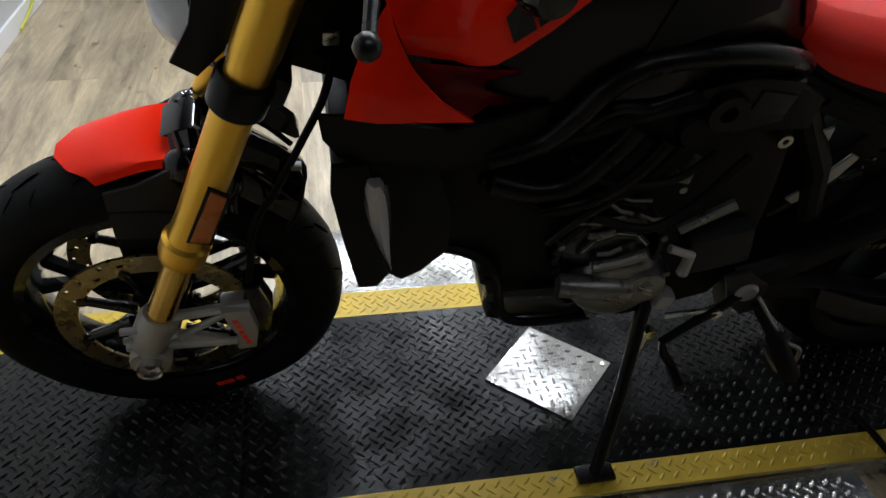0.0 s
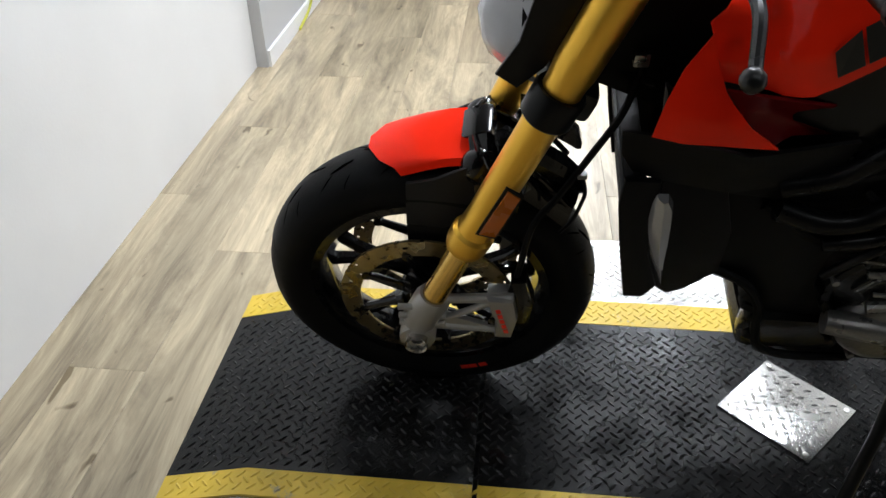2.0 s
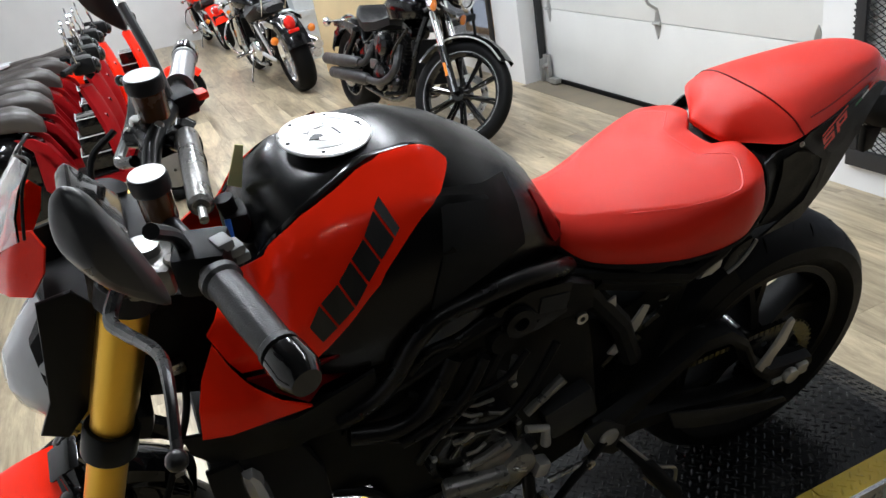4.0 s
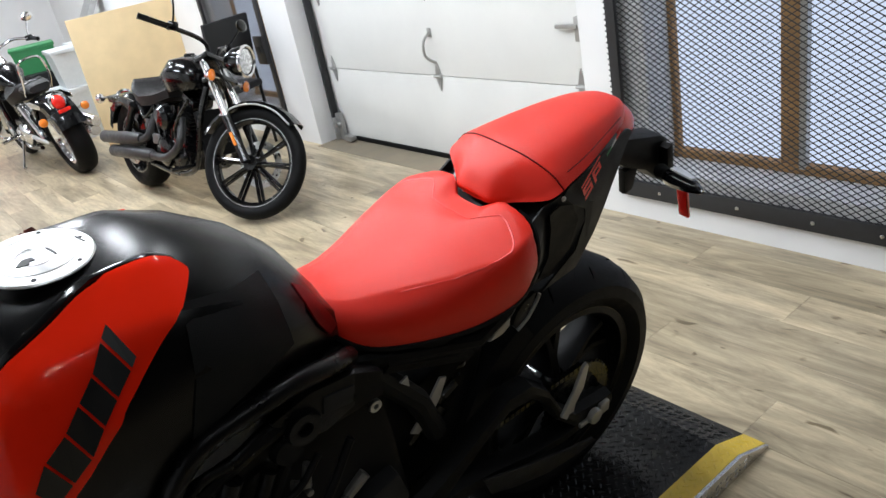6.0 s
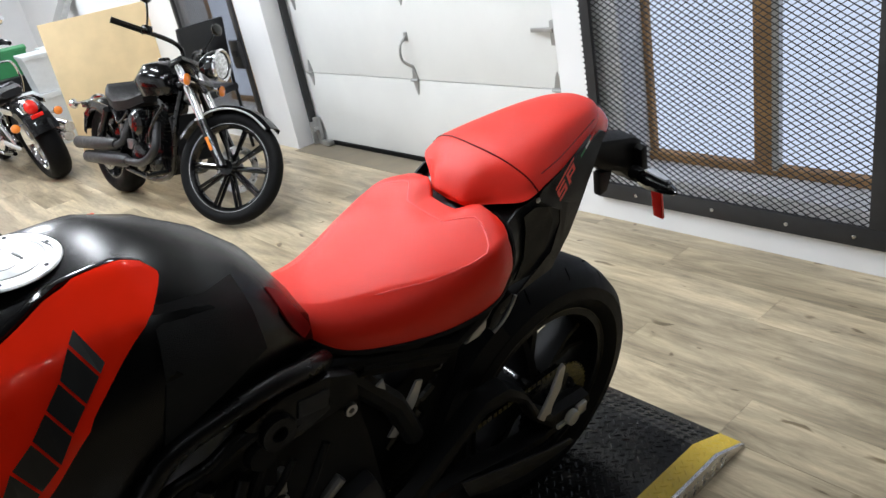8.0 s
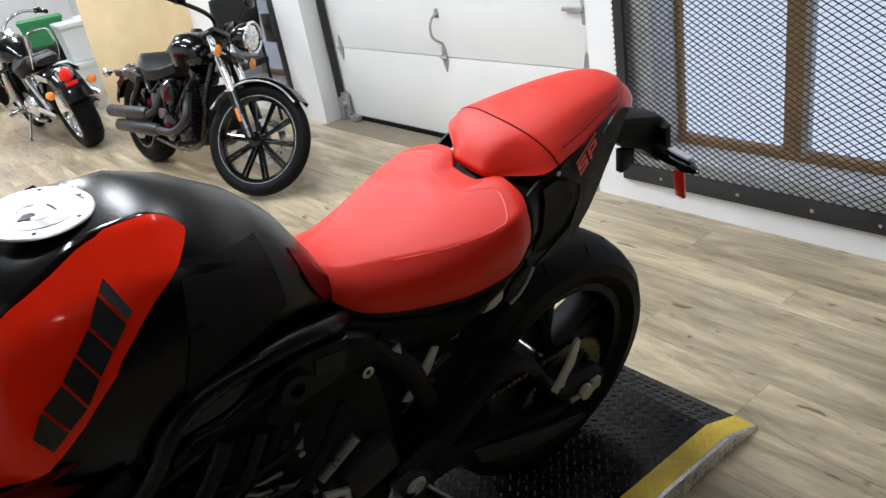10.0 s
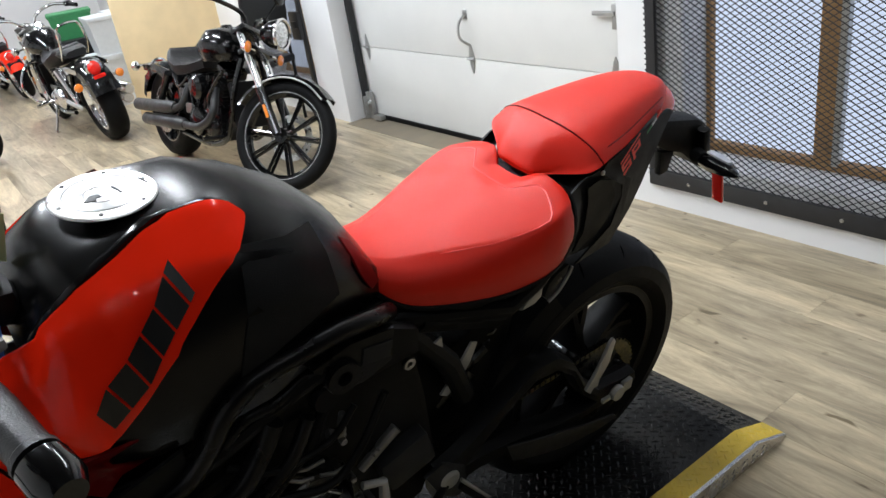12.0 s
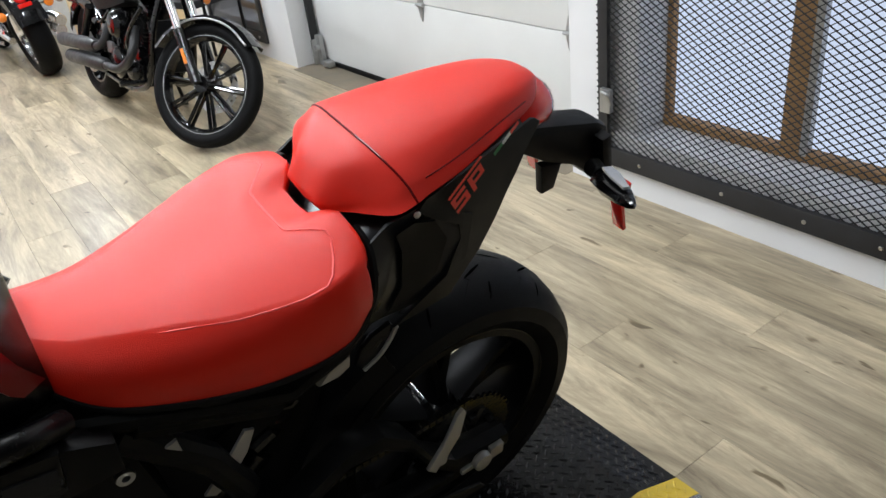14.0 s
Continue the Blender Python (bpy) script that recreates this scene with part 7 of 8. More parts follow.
# The frame beam along the tank's lower edge, with its boss and hoses.
for s in (-1, 1):
    bm = B()
    hose(bm, [(0.893, s * 0.122, 0.826), (0.858, s * 0.148, 0.852), (0.790, s * 0.166, 0.876), (0.715, s * 0.178, 0.884), (0.650, s * 0.184, 0.880), (0.608, s * 0.184, 0.850), (0.580, s * 0.180, 0.805), (0.545, s * 0.172, 0.760), (0.49, s * 0.165, 0.735)], 0.0145, 14)
    part("frame_beam", bm, SHEEN, bike, "black frame tube under the tank")
    bm = B()
    plate(bm, [(0.742, 0.822), (0.806, 0.838), (0.880, 0.828), (0.872, 0.768), (0.820, 0.752), (0.764, 0.762)], s * 0.150 - 0.010, s * 0.150 + 0.010, bev=0.006)
    boss = part("frame_boss", bm, SHEEN, bike, "black cast frame boss")
    bm = B()
    lathe(bm, [(0.012, 0.006), (0.026, 0.006), (0.028, 0.000), (0.026, -0.012), (0.012, -0.012), (0.012, 0.006)], (0.784, s * 0.166, 0.792), (0, s, 0), 28)
    part("boss_ring", bm, SHEEN, boss)
    bm = B()
    box(bm, (0.845, s * 0.161, 0.800), (0.05, 0.004, 0.030), Matrix.Rotation(radians(10), 3, "Y"), bev=0.0015)
    part("boss_pad", bm, GREYPLASTIC, boss)
    for pts, r in (([(0.735, s * 0.150, 0.812), (0.680, s * 0.160, 0.800), (0.635, s * 0.166, 0.806), (0.600, s * 0.166, 0.780)], 0.009), ([(0.500, s * 0.158, 0.690), (0.560, s * 0.166, 0.676), (0.610, s * 0.168, 0.690), (0.648, s * 0.166, 0.735), (0.672, s * 0.164, 0.776)], 0.016),
                   ([(0.575, s * 0.160, 0.630), (0.640, s * 0.165, 0.650), (0.690, s * 0.165, 0.690), (0.725, s * 0.160, 0.745)], 0.011), ([(0.60, s * 0.156, 0.560), (0.63, s * 0.166, 0.612), (0.672, s * 0.166, 0.652)], 0.007)):
        part("hose", hose(B(), pts, r, 12), SHEEN, bike, "black rubber hose")
# Raised blocks and a rim of bolts on the upper engine cover.
bm = B()
lathe(bm, [(0.078, 0.018), (0.088, 0.016), (0.091, 0.004), (0.091, -0.02), (0.078, -0.02), (0.078, 0.018)], (0.712, -0.124, 0.505), (0, -1, 0), 48)
part("cover_rim", bm, SHEEN, eng, "black cast rim of the engine cover")
for k, a in enumerate((42, 78, 112, 146)):
    bm = B()
    c = polar((0.712, -0.146, 0.505), 0.052, radians(a))
    box(bm, c, (0.034, 0.012, 0.018), Matrix.Rotation(radians(90 - a), 3, "Y"), bev=0.004)
    part("cover_block", bm, DARKCAST, eng)
    bm = B()
    box(bm, (c[0], c[1] - 0.0062, c[2] + 0.004), (0.030, 0.0015, 0.0028), Matrix.Rotation(radians(90 - a), 3, "Y"), bev=0.0005)
    part("cover_rib", bm, BRIGHTCAST if k < 3 else CASTGREY, eng)
for k in range(9):
    bm = B()
    lathe(bm, [(0.001, 0.010), (0.0055, 0.010), (0.0065, 0.002), (0.0065, -0.02)], polar((0.712, -0.136, 0.505), 0.0845, 0.35 + 0.62 * k), (0, -1, 0), 8)
    part("cover_bolt", bm, SHEEN if k % 2 else ALU, eng)
# Foot controls and stand.
bm = B()
lathe(bm, [(0.001, 0.012), (0.016, 0.012), (0.021, 0.008), (0.022, 0.0), (0.022, -0.03)], (0.985, -0.145, 0.385), (0, -1, 0), 28)
part("pivot_cap", bm, BRIGHTCAST, bike, "bright swingarm pivot cap")
bm = B()
plate(bm, [(0.93, 0.43), (0.97, 0.44), (1.02, 0.40), (1.03, 0.33), (1.00, 0.32), (0.965, 0.35)], -0.150, -0.142, bev=0.002)
part("heel_plate", bm, GREYPLASTIC, bike)
bm = B()
rod(bm, [(1.00, -0.165, 0.37), (1.035, -0.195, 0.325), (1.045, -0.20, 0.315), (1.095, -0.232, 0.235), (1.10, -0.235, 0.228)], [0.008, 0.009, 0.017, 0.018, 0.012], 12)
part("foot_peg", bm, RUBBER, bike, "black rubber foot peg")
bm = B()
hose(bm, [(1.0, -0.165, 0.388), (1.06, -0.20, 0.31), (1.118, -0.20, 0.262), (1.122, -0.20, 0.205), (1.098, -0.20, 0.200), (1.04, -0.195, 0.28)], 0.004, 8)
part("peg_bracket", bm, ALU, bike, "bright peg guard rim")
bit("gear_lever", SATIN, bike, ([(0.975, -0.15, 0.378), (0.928, -0.165, 0.357), (0.898, -0.170, 0.340), (0.852, -0.175, 0.297), (0.862, -0.178, 0.265), (0.895, -0.18, 0.215)], 0.0085), label="black gear lever")
bit("lever_rubber", RUBBER, bike, ([(0.893, -0.165, 0.213), (0.893, -0.225, 0.215)], 0.010))
bm = B()
box(bm, (0.838, -0.140, 0.378), (0.030, 0.03, 0.036), Matrix.Rotation(radians(20), 3, "Y"), bev=0.008)
part("stand_bracket", bm, BRIGHTCAST, bike, "bright stand bracket")
bit("stand_bolt", STEEL, bike, ([(0.832, -0.15, 0.302), (0.832, -0.165, 0.302)], 0.012))
bit("linkage", STEEL, bike, ([(0.845, -0.16, 0.352), (0.935, -0.16, 0.357)], 0.005))
bit("linkage_joint", STEEL, bike, ([(0.932, -0.155, 0.356), (0.932, -0.172, 0.356)], 0.011))
foot = BIKE.inverted() @ Vector((0.742, -0.270, 0.012))
bm = B()
rod(bm, [(0.815, -0.135, 0.365), Vector((0.815, -0.135, 0.365)).lerp(foot, 0.5) + Vector((0.004, 0, 0)), foot], [0.013, 0.011, 0.012], 12)
box(bm, foot, (0.07, 0.035, 0.012), Matrix.Rotation(radians(-LEAN), 3, "X"), bev=0.004)
part("side_stand", bm, SATIN, bike, "black side stand, folded out")
bm = B()
hose(bm, [(0.832, -0.155, 0.30), (0.815, -0.175, 0.25), (0.79, -0.21, 0.18)], 0.006, 8)
part("stand_spring", bm, STEEL, bike)


# ---- other motorcycles in the showroom ----
def cruiser(name, m, label, paint, metal, pipe, seatmat, custom=True, steer=0.0):
    """A long cruiser: x runs from the front axle to the rear, y to its right."""
    t = base(name, m, label, "motorcycle", "parked cruisers")
    R1, R2 = (0.345, 0.335) if custom else (0.33, 0.335)
    fa, ra = (0, 0, R1), (1.645, 0, R2)
    for nm, c, R, w, rim in (("front_wheel", fa, R1, 0.085 if custom else 0.13, R1 - 0.075 if custom else R1 - 0.11), ("rear_wheel", ra, R2, 0.18, 0.215)):
        bm = B()
        lathe(bm, [(0.01, -0.06), (0.045, -0.06), (0.05, -0.03), (0.05, 0.03), (0.045, 0.06), (0.01, 0.06), (0.01, -0.06)], c, (0, 1, 0), 20)
        wh = part(nm, bm, metal, t)
        part("tyre", tyre(B(), c, R, w, rim, 56), TYREDARK, wh)
        part("rim", rim_ring(B(), c, rim, w * 0.8, 48), BLACKGLOSS if custom else CHROME, wh)
        if custom:
            bm = B()
            for s in (-1, 1):
                lathe(bm, [(rim - 0.004, s * w * 0.41), (rim - 0.001, s * w * 0.41), (rim - 0.001, s * w * 0.405), (rim - 0.004, s * w * 0.405), (rim - 0.004, s * w * 0.41)], c, (0, 1, 0), 48)
            part("rim_line", bm, GALV, wh, "thin bare rim line")
        for k in range(10 if custom else 14):
            bm = B()
            a = 2 * math.pi * k / (10 if custom else 14)
            for s in (-1, 1):
                rod(bm, [polar(c, 0.045, a + s * 0.12, s * 0.012), polar(c, rim - 0.012, a + s * 0.045, s * 0.004)], 0.0105 if custom else 0.004, 6)
            part("spoke", bm, BLACKGLOSS if custom else CHROME, wh)
        part("brake_disc", brake_disc(B(), (c[0], (-0.075 if nm == "front_wheel" else 0.10), c[2]), 0.10, 0.145, 64), STEEL, wh)
    iz = 0.835 if custom else 0.79
    for s in (-1, 1):
        bm = B()
        f0, f1 = Vector((0.0, s * 0.10, R1)), Vector((0.36, s * 0.10, 0.93))
        rod(bm, [f0, f0.lerp(f1, 0.45)], [0.030, 0.030], 16)
        fl = part("fork_leg", bm, BLACKGLOSS if custom else CHROME, t)
        bm = B()
        rod(bm, [f0.lerp(f1, 0.45), f1], 0.022, 16)
        part("fork_tube", bm, CHROME, fl, "bright chrome fork tube")
        bm = B()
        box(bm, f0.lerp(f1, 0.22) + Vector((0, s * 0.036, 0)), (0.018, 0.006, 0.085), Matrix.Rotation(radians(31), 3, "Y"), bev=0.002)
        part("reflector", bm, ORANGE, fl, "orange reflector")
        bm = B()
        rod(bm, [(0.24, s * 0.10, iz), (0.24, s * 0.17, iz)], 0.010, 8)
        lathe(bm, [(0.001, -0.035), (0.02, -0.03), (0.036, 0.0), (0.036, 0.008), (0.001, 0.010)], (0.235, s * 0.19, iz), (-1, 0, 0), 18)
        ind = part("front_indicator", bm, CHROME, t, "chrome front indicator")
        bm = B()
        lathe(bm, [(0.001, 0.022), (0.02, 0.018), (0.034, 0.011), (0.036, 0.004)], (0.235, s * 0.19, iz), (-1, 0, 0), 18)
        part("indicator_lens", bm, ORANGE, ind, "orange lens")
        bm = B()
        rz = 0.68 if custom else 0.56
        rod(bm, [(1.88, 0, rz + 0.02), (1.88, s * 0.16, rz)], 0.009, 8)
        lathe(bm, [(0.001, -0.035), (0.02, -0.03), (0.036, 0.0), (0.036, 0.008), (0.001, 0.010)], (1.885, s * 0.18, rz), (1, 0, 0), 18)
        ind = part("rear_indicator", bm, CHROME, t, "chrome rear indicator")
        bm = B()
        lathe(bm, [(0.001, 0.022), (0.02, 0.018), (0.034, 0.011), (0.036, 0.004)], (1.885, s * 0.18, rz), (1, 0, 0), 18)
        part("indicator_lens", bm, ORANGE, ind, "orange lens")
        bm = B()
        way = [(0.36, 0.04, 0.97), (0.365, 0.07, 1.035), (0.39, 0.15, 1.065), (0.47, 0.29, 1.085), (0.59, 0.425, 1.11)] if custom else [(0.36, 0.05, 0.98), (0.38, 0.12, 1.06), (0.42, 0.26, 1.10), (0.55, 0.38, 1.07), (0.66, 0.415, 1.05)]
        hose(bm, [(x, s * y, z) for x, y, z in way[:4]], 0.014, 10)
        hb = part("handlebar", bm, BLACKGLOSS if custom else metal, t)
        g0, g1 = (Vector((x, s * y, z)) for x, y, z in way[3:])
        bm = B()
        rod(bm, [g0, g0.lerp(g1, 0.05), g0.lerp(g1, 0.08), g0.lerp(g1, 0.96), g1], [0.022, 0.022, 0.018, 0.018, 0.021], 12)
        part("grip", bm, PLASTIC, hb)
        bm = B()
        box(bm, g0 + Vector((-0.02, 0, 0.005)), (0.06, 0.05, 0.05), Matrix.Rotation(0.8 * s, 3, "Z"), bev=0.012)
        part("switchgear", bm, BLACKGLOSS, hb)
        bm = B()
        hose(bm, [g0 + Vector((-0.03, 0, 0)), g0 + Vector((-0.035, s * 0.05, 0.0)), g0.lerp(g1, 0.9) + Vector((-0.055, s * 0.01, -0.005))], 0.006, 8)
        part("lever", bm, metal if not custom else BLACKGLOSS, hb)
        bm = B()
        hose(bm, [g0 + Vector((-0.02, 0, 0.02)), g0 + Vector((-0.04, s * 0.03, 0.09)), g0 + Vector((-0.05, s * 0.06, 0.15))], 0.006, 8)
        ellipsoid(bm, g0 + Vector((-0.05, s * 0.08, 0.18)), (0.02, 0.06, 0.04), 14)
        part("mirror", bm, BLACKGLOSS if custom else CHROME, hb)
    bm = B()
    for zz in (0.83, 0.95):
        box(bm, (0.36 - (0.95 - zz) * 0.57, 0, zz), (0.10, 0.26, 0.035), Matrix.Rotation(radians(30), 3, "Y"), bev=0.01)
    part("fork_clamp", bm, metal, t)
    bm = B()
    lamp_at = (0.165, 0, 0.958) if custom else (0.20, 0, 0.90)
    lathe(bm, [(0.001, -0.10), (0.05, -0.085), (0.085, -0.03), (0.095, 0.03), (0.09, 0.045), (0.082, 0.04)], lamp_at, (-1, 0, 0.05), 32)
    hl = part("headlamp", bm, BLACKGLOSS if custom else CHROME, t, "round headlamp")
    bm = B()
    lathe(bm, [(0.001, 0.05), (0.04, 0.048), (0.083, 0.038), (0.083, 0.03)], lamp_at, (-1, 0, 0.05), 32)
    part("headlamp_glass", bm, LAMPGLASS, hl, "bright headlamp glass with a faceted mirror")
    bm = B()
    lathe(bm, [(0.082, 0.036), (0.098, 0.034), (0.100, 0.046), (0.090, 0.054), (0.082, 0.046), (0.082, 0.036)], lamp_at, (-1, 0, 0.05), 32)
    part("lamp_bezel", bm, CHROME, hl, "chrome lamp ring")
    rows = []
    a0, a1 = (200, 75) if not custom else (138, 25)
    for k in range(9):
        a = radians(a0 + (a1 - a0) * k / 8)
        rows.append([polar(fa, R1 + 0.00, a, -0.075), polar(fa, R1 + 0.028, a, -0.055), polar(fa, R1 + 0.036, a, 0), polar(fa, R1 + 0.028, a, 0.055), polar(fa, R1 + 0.00, a, 0.075)])
    shell("front_fender", rows, 0.004, paint, t, "front fender", cuts=1)
    bm = B()
    for s in (-1, 1):
        hose(bm, [polar(fa, R1 + 0.004, radians((90 + 70 * (k / 4)) if not custom else (50 + 86 * k / 4)), s * 0.079) for k in range(5)], 0.006, 6)
    part("fender_trim", bm, GALV if custom else CHROME, t)
    bx, bz, by = (0.055, 1.0, 1.0) if not custom else (0.075, 1.04, 1.12)
    form = [(0.40, [(0, 0.90), (0.06, 0.89), (0.085, 0.85), (0.07, 0.79), (0, 0.77)]), (0.45, [(0, 0.940), (0.09, 0.925), (0.135, 0.865), (0.11, 0.78), (0, 0.76)]), (0.53, [(0, 0.962), (0.11, 0.945), (0.163, 0.875), (0.135, 0.775), (0, 0.755)]),
            (0.62, [(0, 0.962), (0.112, 0.945), (0.168, 0.872), (0.135, 0.77), (0, 0.755)]), (0.72, [(0, 0.935), (0.095, 0.92), (0.148, 0.855), (0.12, 0.765), (0, 0.752)]), (0.81, [(0, 0.870), (0.065, 0.862), (0.100, 0.82), (0.08, 0.755), (0, 0.748)]), (0.88, [(0, 0.80), (0.03, 0.797), (0.05, 0.78), (0.04, 0.75), (0, 0.745)])]
    body_loft([(x + (bx if custom else 0), [(y * by, 0.755 + (z - 0.755) * (1.12 if custom else 1)) for y, z in q]) for x, q in form], paint, "fuel_tank", t, "teardrop fuel tank", sharp=60)
    bm = B()
    lathe(bm, [(0.001, 0.014), (0.028, 0.012), (0.036, 0.004), (0.038, -0.01)], (0.655 if custom else 0.60, 0.0, 0.986 if custom else 0.957), (0, 0, 1), 24)
    part("filler_cap", bm, metal, t)
    sx = 0.045 if custom else 0
    body_loft([(0.82 + sx, [(0, 0.80), (0.07, 0.80), (0.10, 0.77), (0.09, 0.72), (0, 0.71)]), (0.95 + sx, [(0, 0.745), (0.10, 0.75), (0.155, 0.735), (0.14, 0.68), (0, 0.67)]), (1.10 + sx, [(0, 0.725), (0.13, 0.74), (0.185, 0.725), (0.17, 0.66), (0, 0.65)]),
               (1.24 + sx, [(0, 0.765), (0.13, 0.785), (0.172, 0.765), (0.15, 0.69), (0, 0.68)]), (1.32 + sx, [(0, 0.83), (0.11, 0.83), (0.13, 0.80), (0.11, 0.74), (0, 0.73)]), (1.36 + sx, [(0, 0.82), (0.08, 0.815), (0.10, 0.79), (0.08, 0.75), (0, 0.74)])], seatmat, "seat", t, "scooped vinyl saddle", sharp=60)
    if not custom:
        body_loft([(1.31, [(0, 0.80), (0.09, 0.80), (0.11, 0.78), (0.09, 0.75), (0, 0.745)]), (1.45, [(0, 0.825), (0.10, 0.82), (0.12, 0.795), (0.10, 0.755), (0, 0.75)]), (1.60, [(0, 0.81), (0.07, 0.805), (0.09, 0.785), (0.07, 0.755), (0, 0.75)])], seatmat, "pillion_pad", t, "", sharp=60)
    rows = []
    for k in range(11):
        a = radians(165 - 145 * k / 10)
        rows.append([polar(ra, R2 - 0.03, a, -0.118), polar(ra, R2 + 0.035, a, -0.11), polar(ra, R2 + 0.055, a, -0.07), polar(ra, R2 + 0.06, a, 0), polar(ra, R2 + 0.055, a, 0.07), polar(ra, R2 + 0.035, a, 0.11), polar(ra, R2 - 0.03, a, 0.118)])
    shell("rear_fender", rows, 0.004, paint, t, "rear fender", cuts=1)
    bm = B()
    ellipsoid(bm, (1.905, 0, 0.665), (0.03, 0.052, 0.062), 20)
    tl = part("tail_light", bm, REDLENS, t, "oval red tail light")
    bm = B()
    lathe(bm, [(0.055, 0), (0.068, -0.005), (0.070, -0.03), (0.055, -0.04), (0.055, 0)], (1.90, 0, 0.665), (1, 0, 0), 24)
    part("light_rim", bm, CHROME, tl)
    bm = B()
    box(bm, (1.965, 0, 0.54), (0.012, 0.20, 0.13), Matrix.Rotation(radians(-15), 3, "Y"), bev=0.004)
    part("plate_holder", bm, PLASTIC, t)
    bm = B()
    box(bm, (1.955, 0, 0.60), (0.02, 0.10, 0.03), bev=0.004)
    part("rear_reflector", bm, REDLENS, t)
    # Engine.
    en = part("engine", box(B(), (0.86, 0, 0.36), (0.50, 0.26, 0.24), bev=0.04), BLACKGLOSS if custom else DARKCAST, t, "V twin engine")
    for s, x in ((-1, 0.74), (1, 0.95)):
        for k in range(7):
            bm = B()
            box(bm, (x + s * 0.012 * k, 0, 0.49 + 0.026 * k), (0.15, 0.17, 0.012), Matrix.Rotation(s * radians(24), 3, "Y"), bev=0.004)
            part("cylinder_fin", bm, DARKCAST if custom else metal, en)
        bm = B()
        box(bm, (x + s * 0.10, 0, 0.70), (0.16, 0.15, 0.07), Matrix.Rotation(s * radians(24), 3, "Y"), bev=0.02)
        part("cylinder_head", bm, BLACKGLOSS if custom else CHROME, en)
    for s in (-1, 1):
        bm = B()
        lathe(bm, [(0.001, 0.05), (0.07, 0.048), (0.10, 0.03), (0.11, 0.0), (0.11, -0.03)], (0.93, s * 0.13, 0.36), (0, s, 0), 28)
        part("engine_cover", bm, BLACKGLOSS if custom else CHROME, en)
        bm = B()
        lathe(bm, [(0.001, 0.04), (0.05, 0.038), (0.07, 0.02), (0.075, 0.0)], (0.72, s * 0.13, 0.34), (0, s, 0), 24)
        part("engine_cover", bm, metal, en)
        bm = B()
        hose(bm, [(0.36, s * 0.06, 0.80), (0.40, s * 0.11, 0.62), (0.46, s * 0.13, 0.40), (0.56, s * 0.13, 0.27), (0.80, s * 0.14, 0.22), (1.20, s * 0.14, 0.25)], 0.020, 10)
        part("frame_tube", bm, BLACKGLOSS, t)
        bm = B()
        rod(bm, [(0.52, s * 0.16, 0.30), (0.53, s * 0.30, 0.30)], 0.016, 10)
        part("foot_peg", bm, metal, t)
        bm = B()
        rod(bm, [(1.20, s * 0.15, 0.36), (1.645, s * 0.15, R2)], 0.028, 10)
        rod(bm, [(1.33, s * 0.16, 0.66), (1.56, s * 0.16, 0.40)], 0.026, 12)
        part("swingarm", bm, metal, t)
        bm = B()
        plate(bm, [(1.28, 0.60), (1.36, 0.68), (1.62, 0.71), (1.86, 0.69), (1.84, 0.65), (1.60, 0.65), (1.40, 0.58)], s * 0.135 - 0.006, s * 0.135 + 0.006, bev=0.003)
        part("fender_strut", bm, BLACKGLOSS if custom else CHROME, t)
    bm = B()
    lathe(bm, [(0.001, 0.05), (0.06, 0.045), (0.085, 0.02), (0.09, -0.03)], (0.83, 0.16, 0.60), (0, 1, 0), 28)
    part("air_cleaner", bm, BLACKGLOSS if custom else CHROME, en, "round air cleaner")
    bm = B()
    box(bm, (0.45, 0, 0.50), (0.04, 0.22, 0.30), Matrix.Rotation(radians(14), 3, "Y"), bev=0.01)
    part("radiator", bm, PLASTIC, t)
    bm = B()
    box(bm, (1.13, 0.10, 0.50), (0.20, 0.10, 0.20), bev=0.03)
    part("side_cover", bm, paint, t)
    for s, pts in ((1, [(0.66, 0.12, 0.60), (0.62, 0.18, 0.44), (0.80, 0.20, 0.34), (1.05, 0.20, 0.33)]), (2, [(1.06, 0.12, 0.60), (1.10, 0.18, 0.46), (1.22, 0.20, 0.42)])):
        bm = B()
        hose(bm, pts, 0.026, 14)
        hp = part("exhaust_pipe", bm, pipe, t, "exhaust pipe")
        bm = B()
        if s == 1:
            rod(bm, [(1.03, 0.20, 0.33), (1.08, 0.20, 0.328), (1.72, 0.205, 0.305), (1.73, 0.205, 0.305)], [0.030, 0.046, 0.046, 0.040], 20)
        else:
            rod(bm, [(1.18, 0.20, 0.435), (1.24, 0.20, 0.43), (1.86, 0.205, 0.40), (1.87, 0.205, 0.40)], [0.030, 0.046, 0.046, 0.040], 20)
        part("silencer", bm, pipe, hp, "straight silencer")
    for k in range(7):
        a = 2 * math.pi * k / 7
        bm = B()
        lathe(bm, [(0.001, 0.012), (0.008, 0.010), (0.009, 0.0)], polar((0.93, 0.152, 0.36), 0.086, a), (0, 1, 0), 8)
        part("cover_bolt", bm, CHROME, en)
    for x, a in ((0.72, -0.35), (0.80, -0.20), (0.90, 0.20), (0.98, 0.35)):
        bm = B()
        rod(bm, [(x, 0.145, 0.46), (x + 0.22 * math.sin(a), 0.125, 0.68)], 0.012, 10)
        part("pushrod_tube", bm, BLACKGLOSS if custom else CHROME, en)
    bm = B()
    hose(bm, [(0.52, 0.12, 0.72), (0.60, 0.16, 0.62), (0.68, 0.17, 0.52), (0.66, 0.16, 0.42)], 0.012, 8)
    part("engine_hose", bm, BLACKGLOSS, en)
    bm = B()
